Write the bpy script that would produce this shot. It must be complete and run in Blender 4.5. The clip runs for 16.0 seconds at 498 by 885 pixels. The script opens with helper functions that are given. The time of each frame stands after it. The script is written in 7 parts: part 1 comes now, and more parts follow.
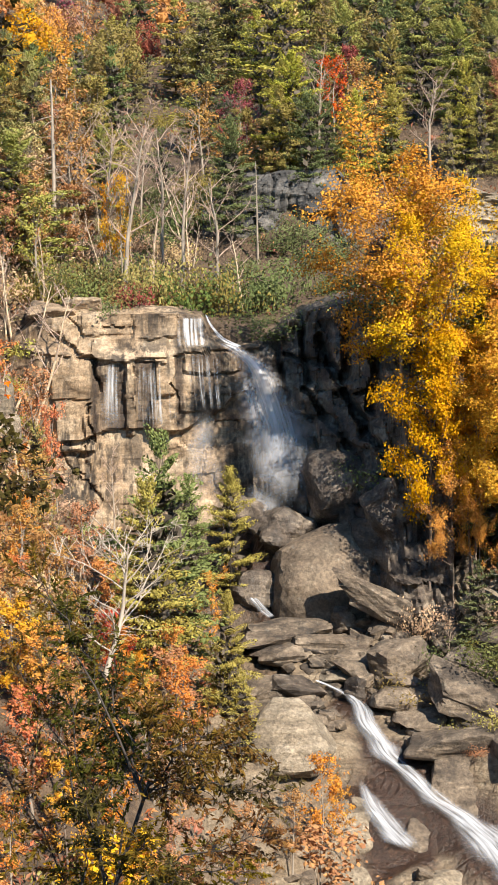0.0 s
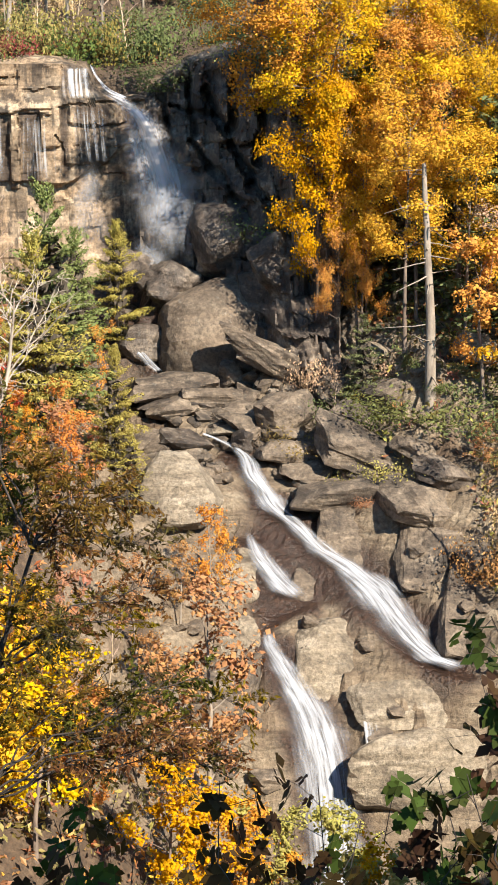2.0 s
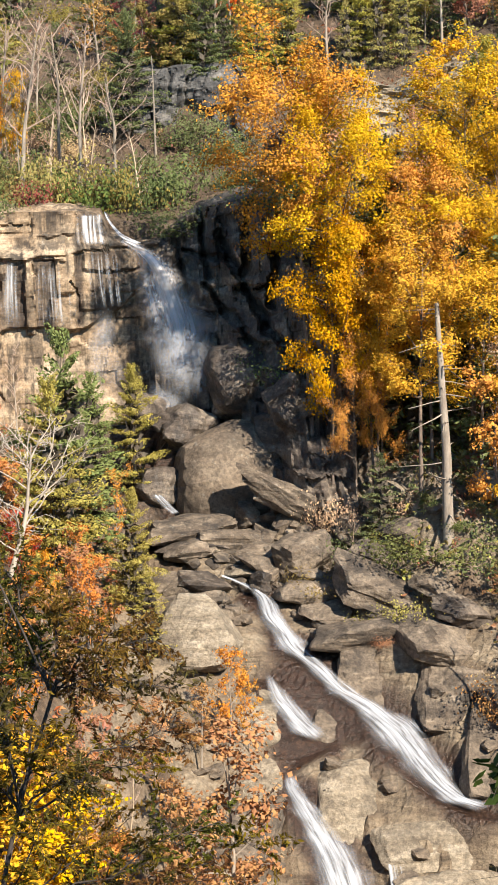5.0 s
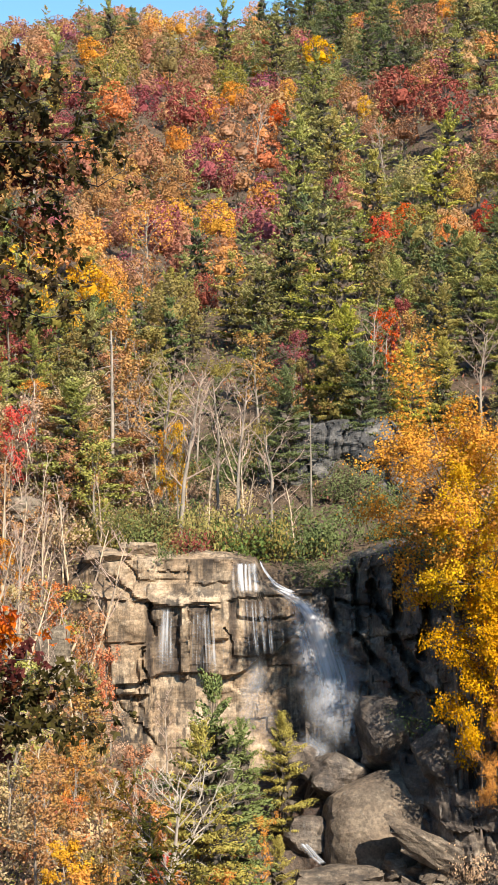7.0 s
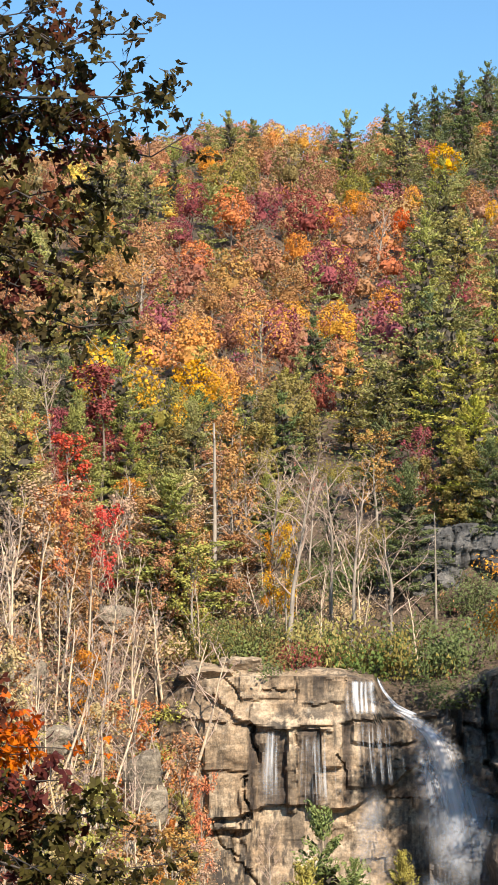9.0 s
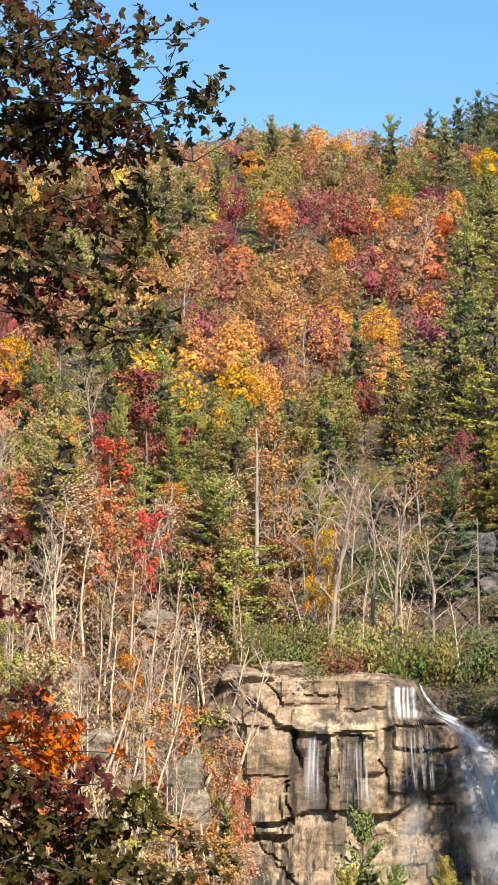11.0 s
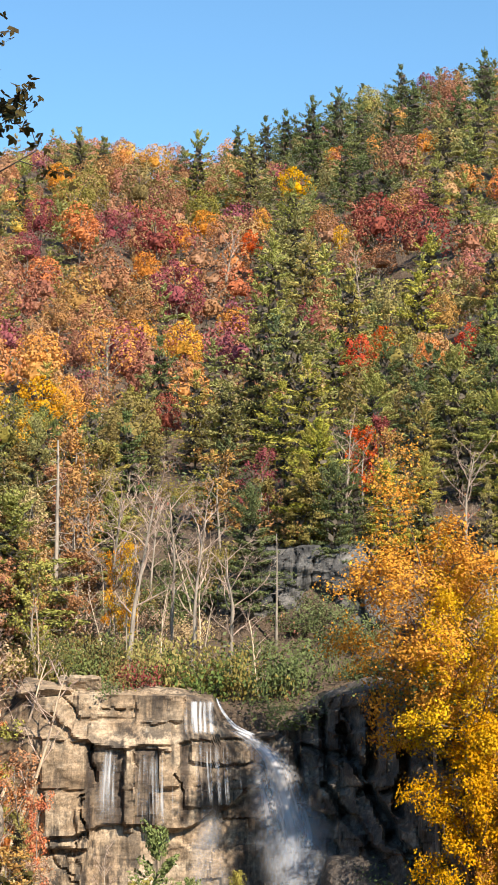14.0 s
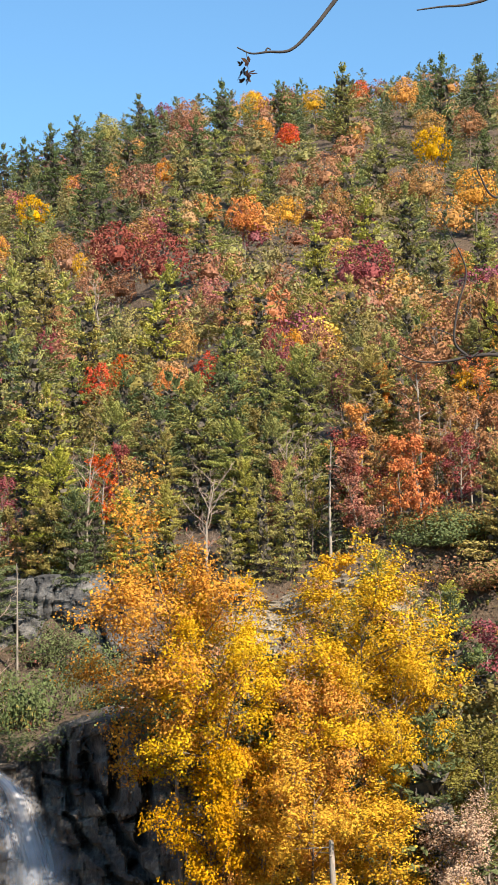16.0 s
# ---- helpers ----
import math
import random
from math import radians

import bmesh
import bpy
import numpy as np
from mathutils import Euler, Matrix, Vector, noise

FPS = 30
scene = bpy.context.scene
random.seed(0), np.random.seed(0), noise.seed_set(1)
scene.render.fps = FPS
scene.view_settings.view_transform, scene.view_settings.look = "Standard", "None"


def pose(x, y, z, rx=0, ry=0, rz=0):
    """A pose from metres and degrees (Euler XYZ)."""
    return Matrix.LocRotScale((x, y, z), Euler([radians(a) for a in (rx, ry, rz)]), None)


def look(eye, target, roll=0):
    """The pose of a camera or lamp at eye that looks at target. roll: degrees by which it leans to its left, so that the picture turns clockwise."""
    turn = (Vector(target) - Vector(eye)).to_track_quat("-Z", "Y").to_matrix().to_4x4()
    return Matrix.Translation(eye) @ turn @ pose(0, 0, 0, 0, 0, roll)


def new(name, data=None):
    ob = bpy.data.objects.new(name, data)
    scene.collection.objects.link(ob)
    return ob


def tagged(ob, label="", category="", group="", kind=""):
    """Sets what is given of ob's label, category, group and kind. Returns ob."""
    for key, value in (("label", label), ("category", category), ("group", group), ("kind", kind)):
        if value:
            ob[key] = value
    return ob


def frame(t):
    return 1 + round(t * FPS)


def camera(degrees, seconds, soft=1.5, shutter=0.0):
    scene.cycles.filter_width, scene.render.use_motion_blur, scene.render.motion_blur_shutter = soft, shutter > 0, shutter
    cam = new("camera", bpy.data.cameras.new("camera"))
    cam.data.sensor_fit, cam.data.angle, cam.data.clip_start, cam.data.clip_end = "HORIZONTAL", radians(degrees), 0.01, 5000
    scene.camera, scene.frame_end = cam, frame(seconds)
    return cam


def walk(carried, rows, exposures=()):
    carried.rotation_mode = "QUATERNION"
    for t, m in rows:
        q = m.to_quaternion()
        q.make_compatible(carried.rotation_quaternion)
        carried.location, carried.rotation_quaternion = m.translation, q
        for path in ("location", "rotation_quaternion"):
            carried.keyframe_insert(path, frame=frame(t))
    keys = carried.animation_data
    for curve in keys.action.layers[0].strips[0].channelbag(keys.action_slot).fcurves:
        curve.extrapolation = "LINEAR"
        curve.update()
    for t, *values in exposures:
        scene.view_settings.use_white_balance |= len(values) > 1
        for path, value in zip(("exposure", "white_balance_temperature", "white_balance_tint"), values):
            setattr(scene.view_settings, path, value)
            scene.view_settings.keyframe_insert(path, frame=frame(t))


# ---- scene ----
cam = camera(13.24, 16.0, 1.6)
ROWS = [
    (0.0, -0.30, -17.33, 61.52, 85.154, 1.164, -0.295),
    (0.5, -0.30, -17.33, 61.52, 84.352, 1.201, -0.636),
    (1.0, -0.30, -17.33, 61.52, 82.849, 1.090, -1.320),
    (1.5, -0.30, -17.33, 61.52, 80.614, 0.930, -2.347),
    (2.0, -0.30, -17.33, 61.52, 78.539, 0.856, -3.295),
    (2.5, -0.30, -17.33, 61.52, 76.745, 1.109, -4.177),
    (3.0, -0.30, -17.33, 61.52, 75.792, 1.272, -4.706),
    (5.5, -0.30, -17.33, 61.52, 85.045, 2.108, -1.959),
    (6.0, -0.30, -17.33, 61.52, 87.768, 1.933, -0.784),
    (6.5, -0.32, -18.50, 61.62, 90.141, 0.900, 0.277),
    (7.0, -0.35, -20.00, 61.75, 91.686, 0.700, 1.127),
    (7.5, -0.40, -23.00, 62.01, 92.760, 0.300, 1.870),
    (8.0, -0.27, -15.50, 61.36, 93.700, 0.200, 2.624),
    (8.5, -0.03, -1.50, 60.13, 94.869, 0.600, 3.554),
    (9.0, 0.00, 0.00, 60.00, 95.265, 0.355, 4.490),
    (9.5, 0.00, 0.00, 60.00, 95.356, 0.097, 5.708),
    (12.0, 0.00, 0.00, 60.00, 95.464, 0.258, 5.234),
    (12.5, 0.00, 0.00, 60.00, 95.570, 0.135, 4.053),
    (13.0, 0.00, 0.00, 60.00, 95.617, -0.051, 3.014),
    (13.5, 0.00, 0.00, 60.00, 95.650, -0.332, 1.791),
    (14.0, 0.00, 0.00, 60.00, 95.785, -0.470, 0.238),
    (14.5, 0.00, 0.00, 60.00, 95.955, -0.454, -1.625),
    (15.0, 0.00, 0.00, 60.00, 96.205, -0.155, -3.353),
    (15.5, 0.00, 0.00, 60.00, 96.486, 0.337, -4.975),
    (16.0, 0.00, 0.00, 60.00, 96.534, 0.623, -6.615),
]
walk(cam, [(t, pose(x, y, z, rx, ry, rz)) for t, x, y, z, rx, ry, rz in ROWS],
     [(0, 1.09), (1, 1.13), (2, 1.19), (3, 1.22), (5.5, 1.12), (7, 1.06), (9, 1.05), (12, 1.03), (14, 1.03), (16, 1.09)])

# ---- sky and sun ----
SUN_EL, SUN_AZ = 39.0, 147.0        # degrees; azimuth from straight ahead, clockwise
world = bpy.data.worlds.new("sky")
scene.world = world
world.use_nodes = True
wn = world.node_tree
sky = wn.nodes.new("ShaderNodeTexSky")
sky.sky_type, sky.sun_disc = "NISHITA", False
sky.sun_elevation, sky.sun_rotation = radians(SUN_EL), radians(SUN_AZ)
sky.altitude, sky.air_density, sky.dust_density, sky.ozone_density = 800, 1.0, 0.1, 1.5
tint = wn.nodes.new("ShaderNodeMix")
tint.data_type, tint.blend_type = "RGBA", "MULTIPLY"
tint.inputs[0].default_value, tint.inputs[7].default_value = 1.0, (0.72, 1.01, 1.11, 1)
wn.links.new(sky.outputs[0], tint.inputs[6])
wn.links.new(tint.outputs[2], wn.nodes["Background"].inputs[0])
wn.nodes["Background"].inputs[1].default_value = 0.086
sun = new("sun", bpy.data.lights.new("sun", "SUN"))
sun.data.energy, sun.data.angle, sun.data.color = 5.0, radians(0.53), (1.0, 0.90, 0.77)
ca, ce = radians(SUN_AZ), radians(SUN_EL)
sun.matrix_basis = look((0, 0, 300), Vector((0, 0, 300)) - Vector((math.sin(ca) * math.cos(ce), math.cos(ca) * math.cos(ce), math.sin(ce))))

# ---- numeric helpers ----


def hash01(a, b, c):
    n = (a * 374761393 + b * 668265263 + c * 1442695041) & 0xFFFFFFFF
    n = ((n ^ (n >> 13)) * 1274126177) & 0xFFFFFFFF
    return ((n ^ (n >> 16)) & 0xFFFF) / 65535.0


def vnoise(p):
    """Value noise of points (n, 3), from -1 to 1."""
    i = np.floor(p).astype(np.int64)
    f = p - i
    f = f * f * (3 - 2 * f)
    out = 0
    for dx in (0, 1):
        for dy in (0, 1):
            for dz in (0, 1):
                w = (f[:, 0] if dx else 1 - f[:, 0]) * (f[:, 1] if dy else 1 - f[:, 1]) * (f[:, 2] if dz else 1 - f[:, 2])
                out = out + w * hash01(i[:, 0] + dx, i[:, 1] + dy, i[:, 2] + dz)
    return out * 2 - 1


def fbm(p, octaves=4, gain=0.5):
    out, amp = 0, 1.0
    for k in range(octaves):
        out = out + amp * vnoise(p * 2.0 ** k + 17.3 * k)
        amp *= gain
    return out


def smooth(a, b, x):
    t = np.clip((x - a) / (b - a), 0, 1)
    return t * t * (3 - 2 * t)


def quad_mesh(name, verts, quads, shaded=False, **attributes):
    """A mesh of quads from arrays; attributes: a float for each vertex."""
    verts, quads = np.asarray(verts, np.float32), np.asarray(quads, np.int32)
    me = bpy.data.meshes.new(name)
    me.vertices.add(len(verts))
    me.vertices.foreach_set("co", verts.ravel())
    me.loops.add(quads.size)
    me.loops.foreach_set("vertex_index", quads.ravel())
    me.polygons.add(len(quads))
    me.polygons.foreach_set("loop_start", np.arange(0, quads.size, 4, dtype=np.int32))
    me.polygons.foreach_set("use_smooth", np.full(len(quads), shaded))
    for key, values in attributes.items():
        me.attributes.new(key, "FLOAT", "POINT").data.foreach_set("value", np.asarray(values, np.float32))
    me.update(calc_edges=True)
    return me


def spline(points, n):
    """Catmull-Rom through rows of numbers."""
    p = np.array(points, float)
    p = np.concatenate([[2 * p[0] - p[1]], p, [2 * p[-1] - p[-2]]])
    out = []
    for s in np.linspace(0, len(points) - 1 - 1e-9, n):
        i = int(s)
        f = s - i
        a, b, c, d = p[i:i + 4]
        out.append(0.5 * (2 * b + (c - a) * f + (2 * a - 5 * b + 4 * c - d) * f ** 2 + (3 * b - a - 3 * c + d) * f ** 3))
    return np.array(out)


def grid_quads(nu, nv):
    k = np.arange(nu * nv).reshape(nu, nv)
    return np.stack([k[:-1, :-1], k[1:, :-1], k[1:, 1:], k[:-1, 1:]], -1).reshape(-1, 4)


def part(name, me, material, parent, label=""):
    ob = new(name, me)
    if material is not None:
        if not me.materials:
            me.materials.append(material)
        if me.materials[0] is not material:
            ob.material_slots[0].link = "OBJECT"
            ob.material_slots[0].material = material
    ob.parent = parent
    return tagged(ob, label)


# ---- materials ----


def nodes_of(name):
    m = bpy.data.materials.new(name)
    m.use_nodes = True
    t = m.node_tree
    return m, t, t.nodes["Principled BSDF"]


def node(t, kind, **values):
    n = t.nodes.new(kind)
    for key, value in values.items():
        if key in n.inputs:
            n.inputs[key].default_value = value
    return n


def noise_node(t, vector, scale, detail=5.0, rough=0.6, distortion=0.0):
    n = node(t, "ShaderNodeTexNoise", Scale=scale, Detail=detail, Roughness=rough, Distortion=distortion)
    t.links.new(vector, n.inputs["Vector"])
    return n.outputs["Fac"]


def ramp(t, fac, stops):
    n = t.nodes.new("ShaderNodeValToRGB")
    e = n.color_ramp.elements
    while len(e) < len(stops):
        e.new(0.5)
    for k, (at, colour) in enumerate(stops):
        e[k].position, e[k].color = at, (*colour, 1)
    t.links.new(fac, n.inputs[0])
    return n.outputs[0]


def mix(t, fac, a, b, blend="MIX"):
    n = t.nodes.new("ShaderNodeMix")
    n.data_type, n.blend_type = "RGBA", blend
    for socket, value in ((n.inputs[0], fac), (n.inputs[6], a), (n.inputs[7], b)):
        if isinstance(value, (int, float)):
            socket.default_value = value
        elif isinstance(value, tuple):
            socket.default_value = (*value, 1)
        else:
            t.links.new(value, socket)
    return n.outputs[2]


def maths(t, op, a, b=0.0):
    n = t.nodes.new("ShaderNodeMath")
    n.operation = op
    for socket, value in zip(n.inputs, (a, b)):
        if isinstance(value, (int, float)):
            socket.default_value = value
        else:
            t.links.new(value, socket)
    return n.outputs[0]


def place_scaled(t, scale):
    n = t.nodes.new("ShaderNodeMapping")
    n.inputs["Scale"].default_value = scale
    t.links.new(t.nodes.new("ShaderNodeNewGeometry").outputs["Position"], n.inputs["Vector"])
    return n.outputs[0]


def leaf_material(name, colour, spread=0.035, value=0.4, through_light=0.25):
    """Foliage: one hue that shifts from plant to plant and from leaf to leaf."""
    m, t, b = nodes_of(name)
    hsv = t.nodes.new("ShaderNodeHueSaturation")
    hsv.inputs["Color"].default_value = (*colour, 1)
    island = t.nodes.new("ShaderNodeNewGeometry").outputs["Random Per Island"]
    plant = t.nodes.new("ShaderNodeObjectInfo").outputs["Random"]
    hue = maths(t, "ADD", maths(t, "MULTIPLY", maths(t, "SUBTRACT", plant, 0.5), spread), maths(t, "MULTIPLY", maths(t, "SUBTRACT", island, 0.5), spread * 0.5))
    t.links.new(maths(t, "ADD", hue, 0.5), hsv.inputs["Hue"])
    t.links.new(maths(t, "ADD", maths(t, "MULTIPLY", island, value), 1.0 - value / 2), hsv.inputs["Value"])
    t.links.new(maths(t, "ADD", maths(t, "MULTIPLY", plant, 0.14), 0.95), hsv.inputs["Saturation"])
    t.links.new(hsv.outputs[0], b.inputs["Base Color"])
    b.inputs["Roughness"].default_value = 0.7
    b.inputs["Specular IOR Level"].default_value = 0.15
    tr = t.nodes.new("ShaderNodeBsdfTranslucent")
    t.links.new(hsv.outputs[0], tr.inputs["Color"])
    ms = t.nodes.new("ShaderNodeMixShader")
    ms.inputs[0].default_value = through_light
    t.links.new(b.outputs[0], ms.inputs[1])
    t.links.new(tr.outputs[0], ms.inputs[2])
    t.links.new(ms.outputs[0], t.nodes["Material Output"].inputs[0])
    return m


def bark_material(name, dark, light, scale=3.0):
    m, t, b = nodes_of(name)
    v = place_scaled(t, (1, 1, 0.25))
    f = noise_node(t, v, scale, 6, 0.7)
    t.links.new(ramp(t, f, [(0.3, dark), (0.7, light)]), b.inputs["Base Color"])
    b.inputs["Roughness"].default_value = 0.9
    bump = node(t, "ShaderNodeBump", Strength=0.6, Distance=0.03)
    t.links.new(f, bump.inputs["Height"])
    t.links.new(bump.outputs[0], b.inputs["Normal"])
    return m


def rock_material(name, stops, stain=(0.05, 0.045, 0.04), stain_amount=0.5, streak=(1, 1, 0.12), wet=0.0, bump=0.5, bed=(0.15, 0.3, 1.6)):
    """Gneiss: banded colour, vertical dark streaks, lichen specks and fine relief."""
    m, t, b = nodes_of(name)
    flat = place_scaled(t, (1, 1, 1))
    bedding = noise_node(t, place_scaled(t, bed), 0.8, 7, 0.65, 0.6)
    col = ramp(t, bedding, stops)
    grain = noise_node(t, flat, 3.5, 8, 0.7)
    col = mix(t, 0.8, col, ramp(t, grain, [(0.30, (0.14, 0.14, 0.14)), (0.5, (0.5, 0.5, 0.5)), (0.70, (0.88, 0.87, 0.85))]), "OVERLAY")
    down = noise_node(t, place_scaled(t, streak), 0.9, 6, 0.7)
    big = noise_node(t, flat, 0.16, 3, 0.5)
    amount = maths(t, "MULTIPLY", ramp(t, down, [(0.46, (0, 0, 0)), (0.58, (1, 1, 1))]), ramp(t, big, [(0.35, (0.2, 0.2, 0.2)), (0.65, (1, 1, 1))]))
    col = mix(t, maths(t, "MULTIPLY", amount, stain_amount), col, stain)
    lichen = noise_node(t, flat, 1.3, 8, 0.75)
    col = mix(t, ramp(t, lichen, [(0.6, (0, 0, 0)), (0.72, (0.35, 0.35, 0.35))]), col, (0.42, 0.42, 0.36))
    seep = t.nodes.new("ShaderNodeAttribute")
    seep.attribute_name = "wet"
    col = mix(t, maths(t, "MULTIPLY", seep.outputs["Fac"], ramp(t, down, [(0.30, (0.25, 0.25, 0.25)), (0.50, (0.95, 0.95, 0.95))])), col, ramp(t, grain, [(0.35, (0.016, 0.012, 0.010)), (0.65, (0.075, 0.050, 0.034))]))
    t.links.new(col, b.inputs["Base Color"])
    rough = ramp(t, down, [(0.45, (0.85, 0.85, 0.85)), (0.65, (0.85 - wet, 0.85 - wet, 0.85 - wet))])
    t.links.new(rough, b.inputs["Roughness"])
    height = maths(t, "ADD", maths(t, "MULTIPLY", bedding, 0.7), maths(t, "ADD", grain, maths(t, "MULTIPLY", lichen, 0.6)))
    bm = node(t, "ShaderNodeBump", Strength=bump, Distance=0.18)
    t.links.new(height, bm.inputs["Height"])
    t.links.new(bm.outputs[0], b.inputs["Normal"])
    return m


TAN_ROCK = rock_material("sunlit gneiss", [(0.3, (0.13, 0.085, 0.048)), (0.48, (0.29, 0.205, 0.125)), (0.68, (0.46, 0.36, 0.245))], stain=(0.022, 0.018, 0.015), stain_amount=0.95, streak=(1.1, 1.1, 0.09), bump=0.35, bed=(0.3, 0.3, 0.5))
GREY_ROCK = rock_material("brown-grey gneiss", [(0.3, (0.052, 0.038, 0.027)), (0.5, (0.145, 0.111, 0.078)), (0.72, (0.29, 0.23, 0.165))], stain=(0.026, 0.021, 0.017), stain_amount=0.9, streak=(0.5, 0.5, 0.6), bed=(0.4, 0.4, 1.3), bump=0.7)
BROWN_ROCK = rock_material("smooth brown gneiss", [(0.3, (0.070, 0.050, 0.033)), (0.5, (0.145, 0.108, 0.074)), (0.72, (0.235, 0.185, 0.13))], stain=(0.022, 0.017, 0.013), stain_amount=0.7, streak=(0.4, 0.4, 0.3), bed=(0.3, 0.3, 0.5))
# Wet rock whose stops are also lowered for the shade beside the falls.
DARK_ROCK = rock_material("shaded wet gneiss", [(0.32, (0.022, 0.017, 0.014)), (0.5, (0.095, 0.073, 0.055)), (0.68, (0.29, 0.235, 0.175))], stain=(0.014, 0.013, 0.012), stain_amount=0.65, wet=0.5, streak=(0.8, 0.8, 0.2), bed=(0.4, 0.4, 0.6), bump=0.8)
# Blue-grey rock, its stops lowered for the shade lying on the upper crag.
CRAG_ROCK = rock_material("shaded blue-grey crag gneiss", [(0.3, (0.03, 0.029, 0.028)), (0.5, (0.085, 0.08, 0.074)), (0.75, (0.21, 0.19, 0.165))], stain=(0.015, 0.015, 0.016), stain_amount=0.85, streak=(0.6, 0.6, 0.25), bed=(0.5, 0.5, 0.5))
PALE_ROCK = rock_material("pale slab gneiss", [(0.3, (0.135, 0.104, 0.070)), (0.5, (0.25, 0.203, 0.142)), (0.7, (0.355, 0.30, 0.222))], stain=(0.05, 0.037, 0.026), stain_amount=0.7, streak=(0.45, 0.45, 0.3), bed=(0.3, 0.6, 2.2), bump=0.9)
BARK_PALE = bark_material("pale bark", (0.15, 0.12, 0.09), (0.38, 0.32, 0.25))
BARK_WHITE = bark_material("whitish bark", (0.25, 0.20, 0.15), (0.52, 0.45, 0.36))
BARK_BUFF = bark_material("buff bark", (0.38, 0.28, 0.18), (0.66, 0.53, 0.37))
BARK_BROWN = bark_material("brown bark", (0.07, 0.05, 0.04), (0.26, 0.20, 0.15))
# Conifer bark and twigs, darkened to act as shade inside the crowns.
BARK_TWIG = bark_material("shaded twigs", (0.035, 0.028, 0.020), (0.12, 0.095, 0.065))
BARK_FINE = bark_material("red-brown fine twigs", (0.19, 0.13, 0.098), (0.50, 0.37, 0.28))
BARK_DARK = bark_material("dark bark", (0.02, 0.016, 0.013), (0.07, 0.055, 0.045))

LEAF = {
    "gold": leaf_material("golden leaves", (0.58, 0.285, 0.03), 0.03, 0.5),
    "yellow": leaf_material("yellow leaves", (0.62, 0.37, 0.03), 0.03, 0.5),
    "amber": leaf_material("amber leaves", (0.62, 0.31, 0.06)),
    "orange": leaf_material("orange leaves", (0.58, 0.22, 0.06)),
    "russet": leaf_material("russet leaves", (0.34, 0.165, 0.08)),
    "rust": leaf_material("pale rust leaves", (0.41, 0.215, 0.09)),
    "red": leaf_material("scarlet leaves", (0.58, 0.09, 0.055), 0.03),
    "crimson": leaf_material("crimson leaves", (0.27, 0.07, 0.062), 0.03),
    "olive": leaf_material("olive leaves", (0.235, 0.185, 0.055)),
    "lime": leaf_material("yellow-green leaves", (0.34, 0.30, 0.09)),
    "pine": leaf_material("pine needles", (0.262, 0.252, 0.076), 0.03, 0.45, 0.2),
    # A brighter, yellower copy of the pine needles, with sunlight in its colour.
    "sunpine": leaf_material("sunlit pine needles", (0.345, 0.295, 0.070), 0.04, 0.45, 0.2),
    "fir": leaf_material("fresh pine needles", (0.165, 0.205, 0.062), 0.03, 0.45, 0.2),
    "hemlock": leaf_material("hemlock needles", (0.128, 0.150, 0.057), 0.03, 0.45, 0.2),
    "laurel": leaf_material("rhododendron leaves", (0.13, 0.15, 0.045), 0.06, 0.7, 0.2),
    "buff": leaf_material("dry buff twigs", (0.44, 0.31, 0.175), 0.04, 0.4, 0.15),
}

# ---- the ground: one sheet ----
# Height of the land along the valley (y, z), at stations from west to east.
NEAR = [(-400, 90), (-60, 64), (-15, 59.8), (-11, 57), (0, 48), (30, 27), (60, 13)]
STATIONS = [
    (-60, [(45, 50), (75, 50), (90, 44), (110, 44), (150, 64), (200, 90)]),
    (-26, [(45, 48), (75, 48), (90, 28), (105, 33), (120, 41), (140, 47), (150, 50), (170, 60.5), (180, 65), (200, 73)]),
    (-17.5, [(50, 40), (72, 40), (90, 20), (105, 30), (112, 35), (120, 38), (140, 41), (158, 43), (161, 44), (164.5, 56.6), (180, 63), (200, 72)]),
    (-12, [(90, 14), (100, 24), (112, 32), (120, 34.5), (140, 36.5), (156, 39), (160, 39.8), (163.5, 56.6), (180, 62.5), (200, 71)]),
    (-5, [(90, 9), (100, 17), (108, 22), (116, 26), (130, 28.5), (140, 30.5), (150, 33.5), (158, 38.5), (160.5, 39.5), (163.5, 56.5), (180, 62), (200, 71)]),
    (6, [(90, 5), (109, 4), (113, 9), (119, 16), (123, 19.2), (129, 23.5), (132, 25.2), (136, 28), (146, 32.2), (150, 33.5), (155, 40), (160, 42), (163, 56), (179, 61), (184, 69), (200, 74)]),
    (14, [(90, 4), (110, 4), (115, 11), (118, 15), (120, 16.4), (124, 19.6), (129, 23), (134, 26.6), (142, 31.5), (150, 37), (156, 43), (161, 46), (166, 58), (180, 62), (186, 70), (200, 75)]),
    (21, [(90, 4), (109, 5), (114, 11), (117, 14.5), (119, 17), (126, 22), (132, 29), (137, 35), (146, 39), (158, 45), (171, 56), (174.5, 67), (190, 72), (200, 76)]),
    (27, [(45, 42), (75, 38), (90, 18), (109, 10), (116, 15), (120, 22), (135, 32.5), (150, 41), (168, 53), (174, 57), (178, 70), (200, 78)]),
    (60, [(45, 46), (75, 44), (90, 36), (130, 46), (170, 72), (200, 92)]),
]


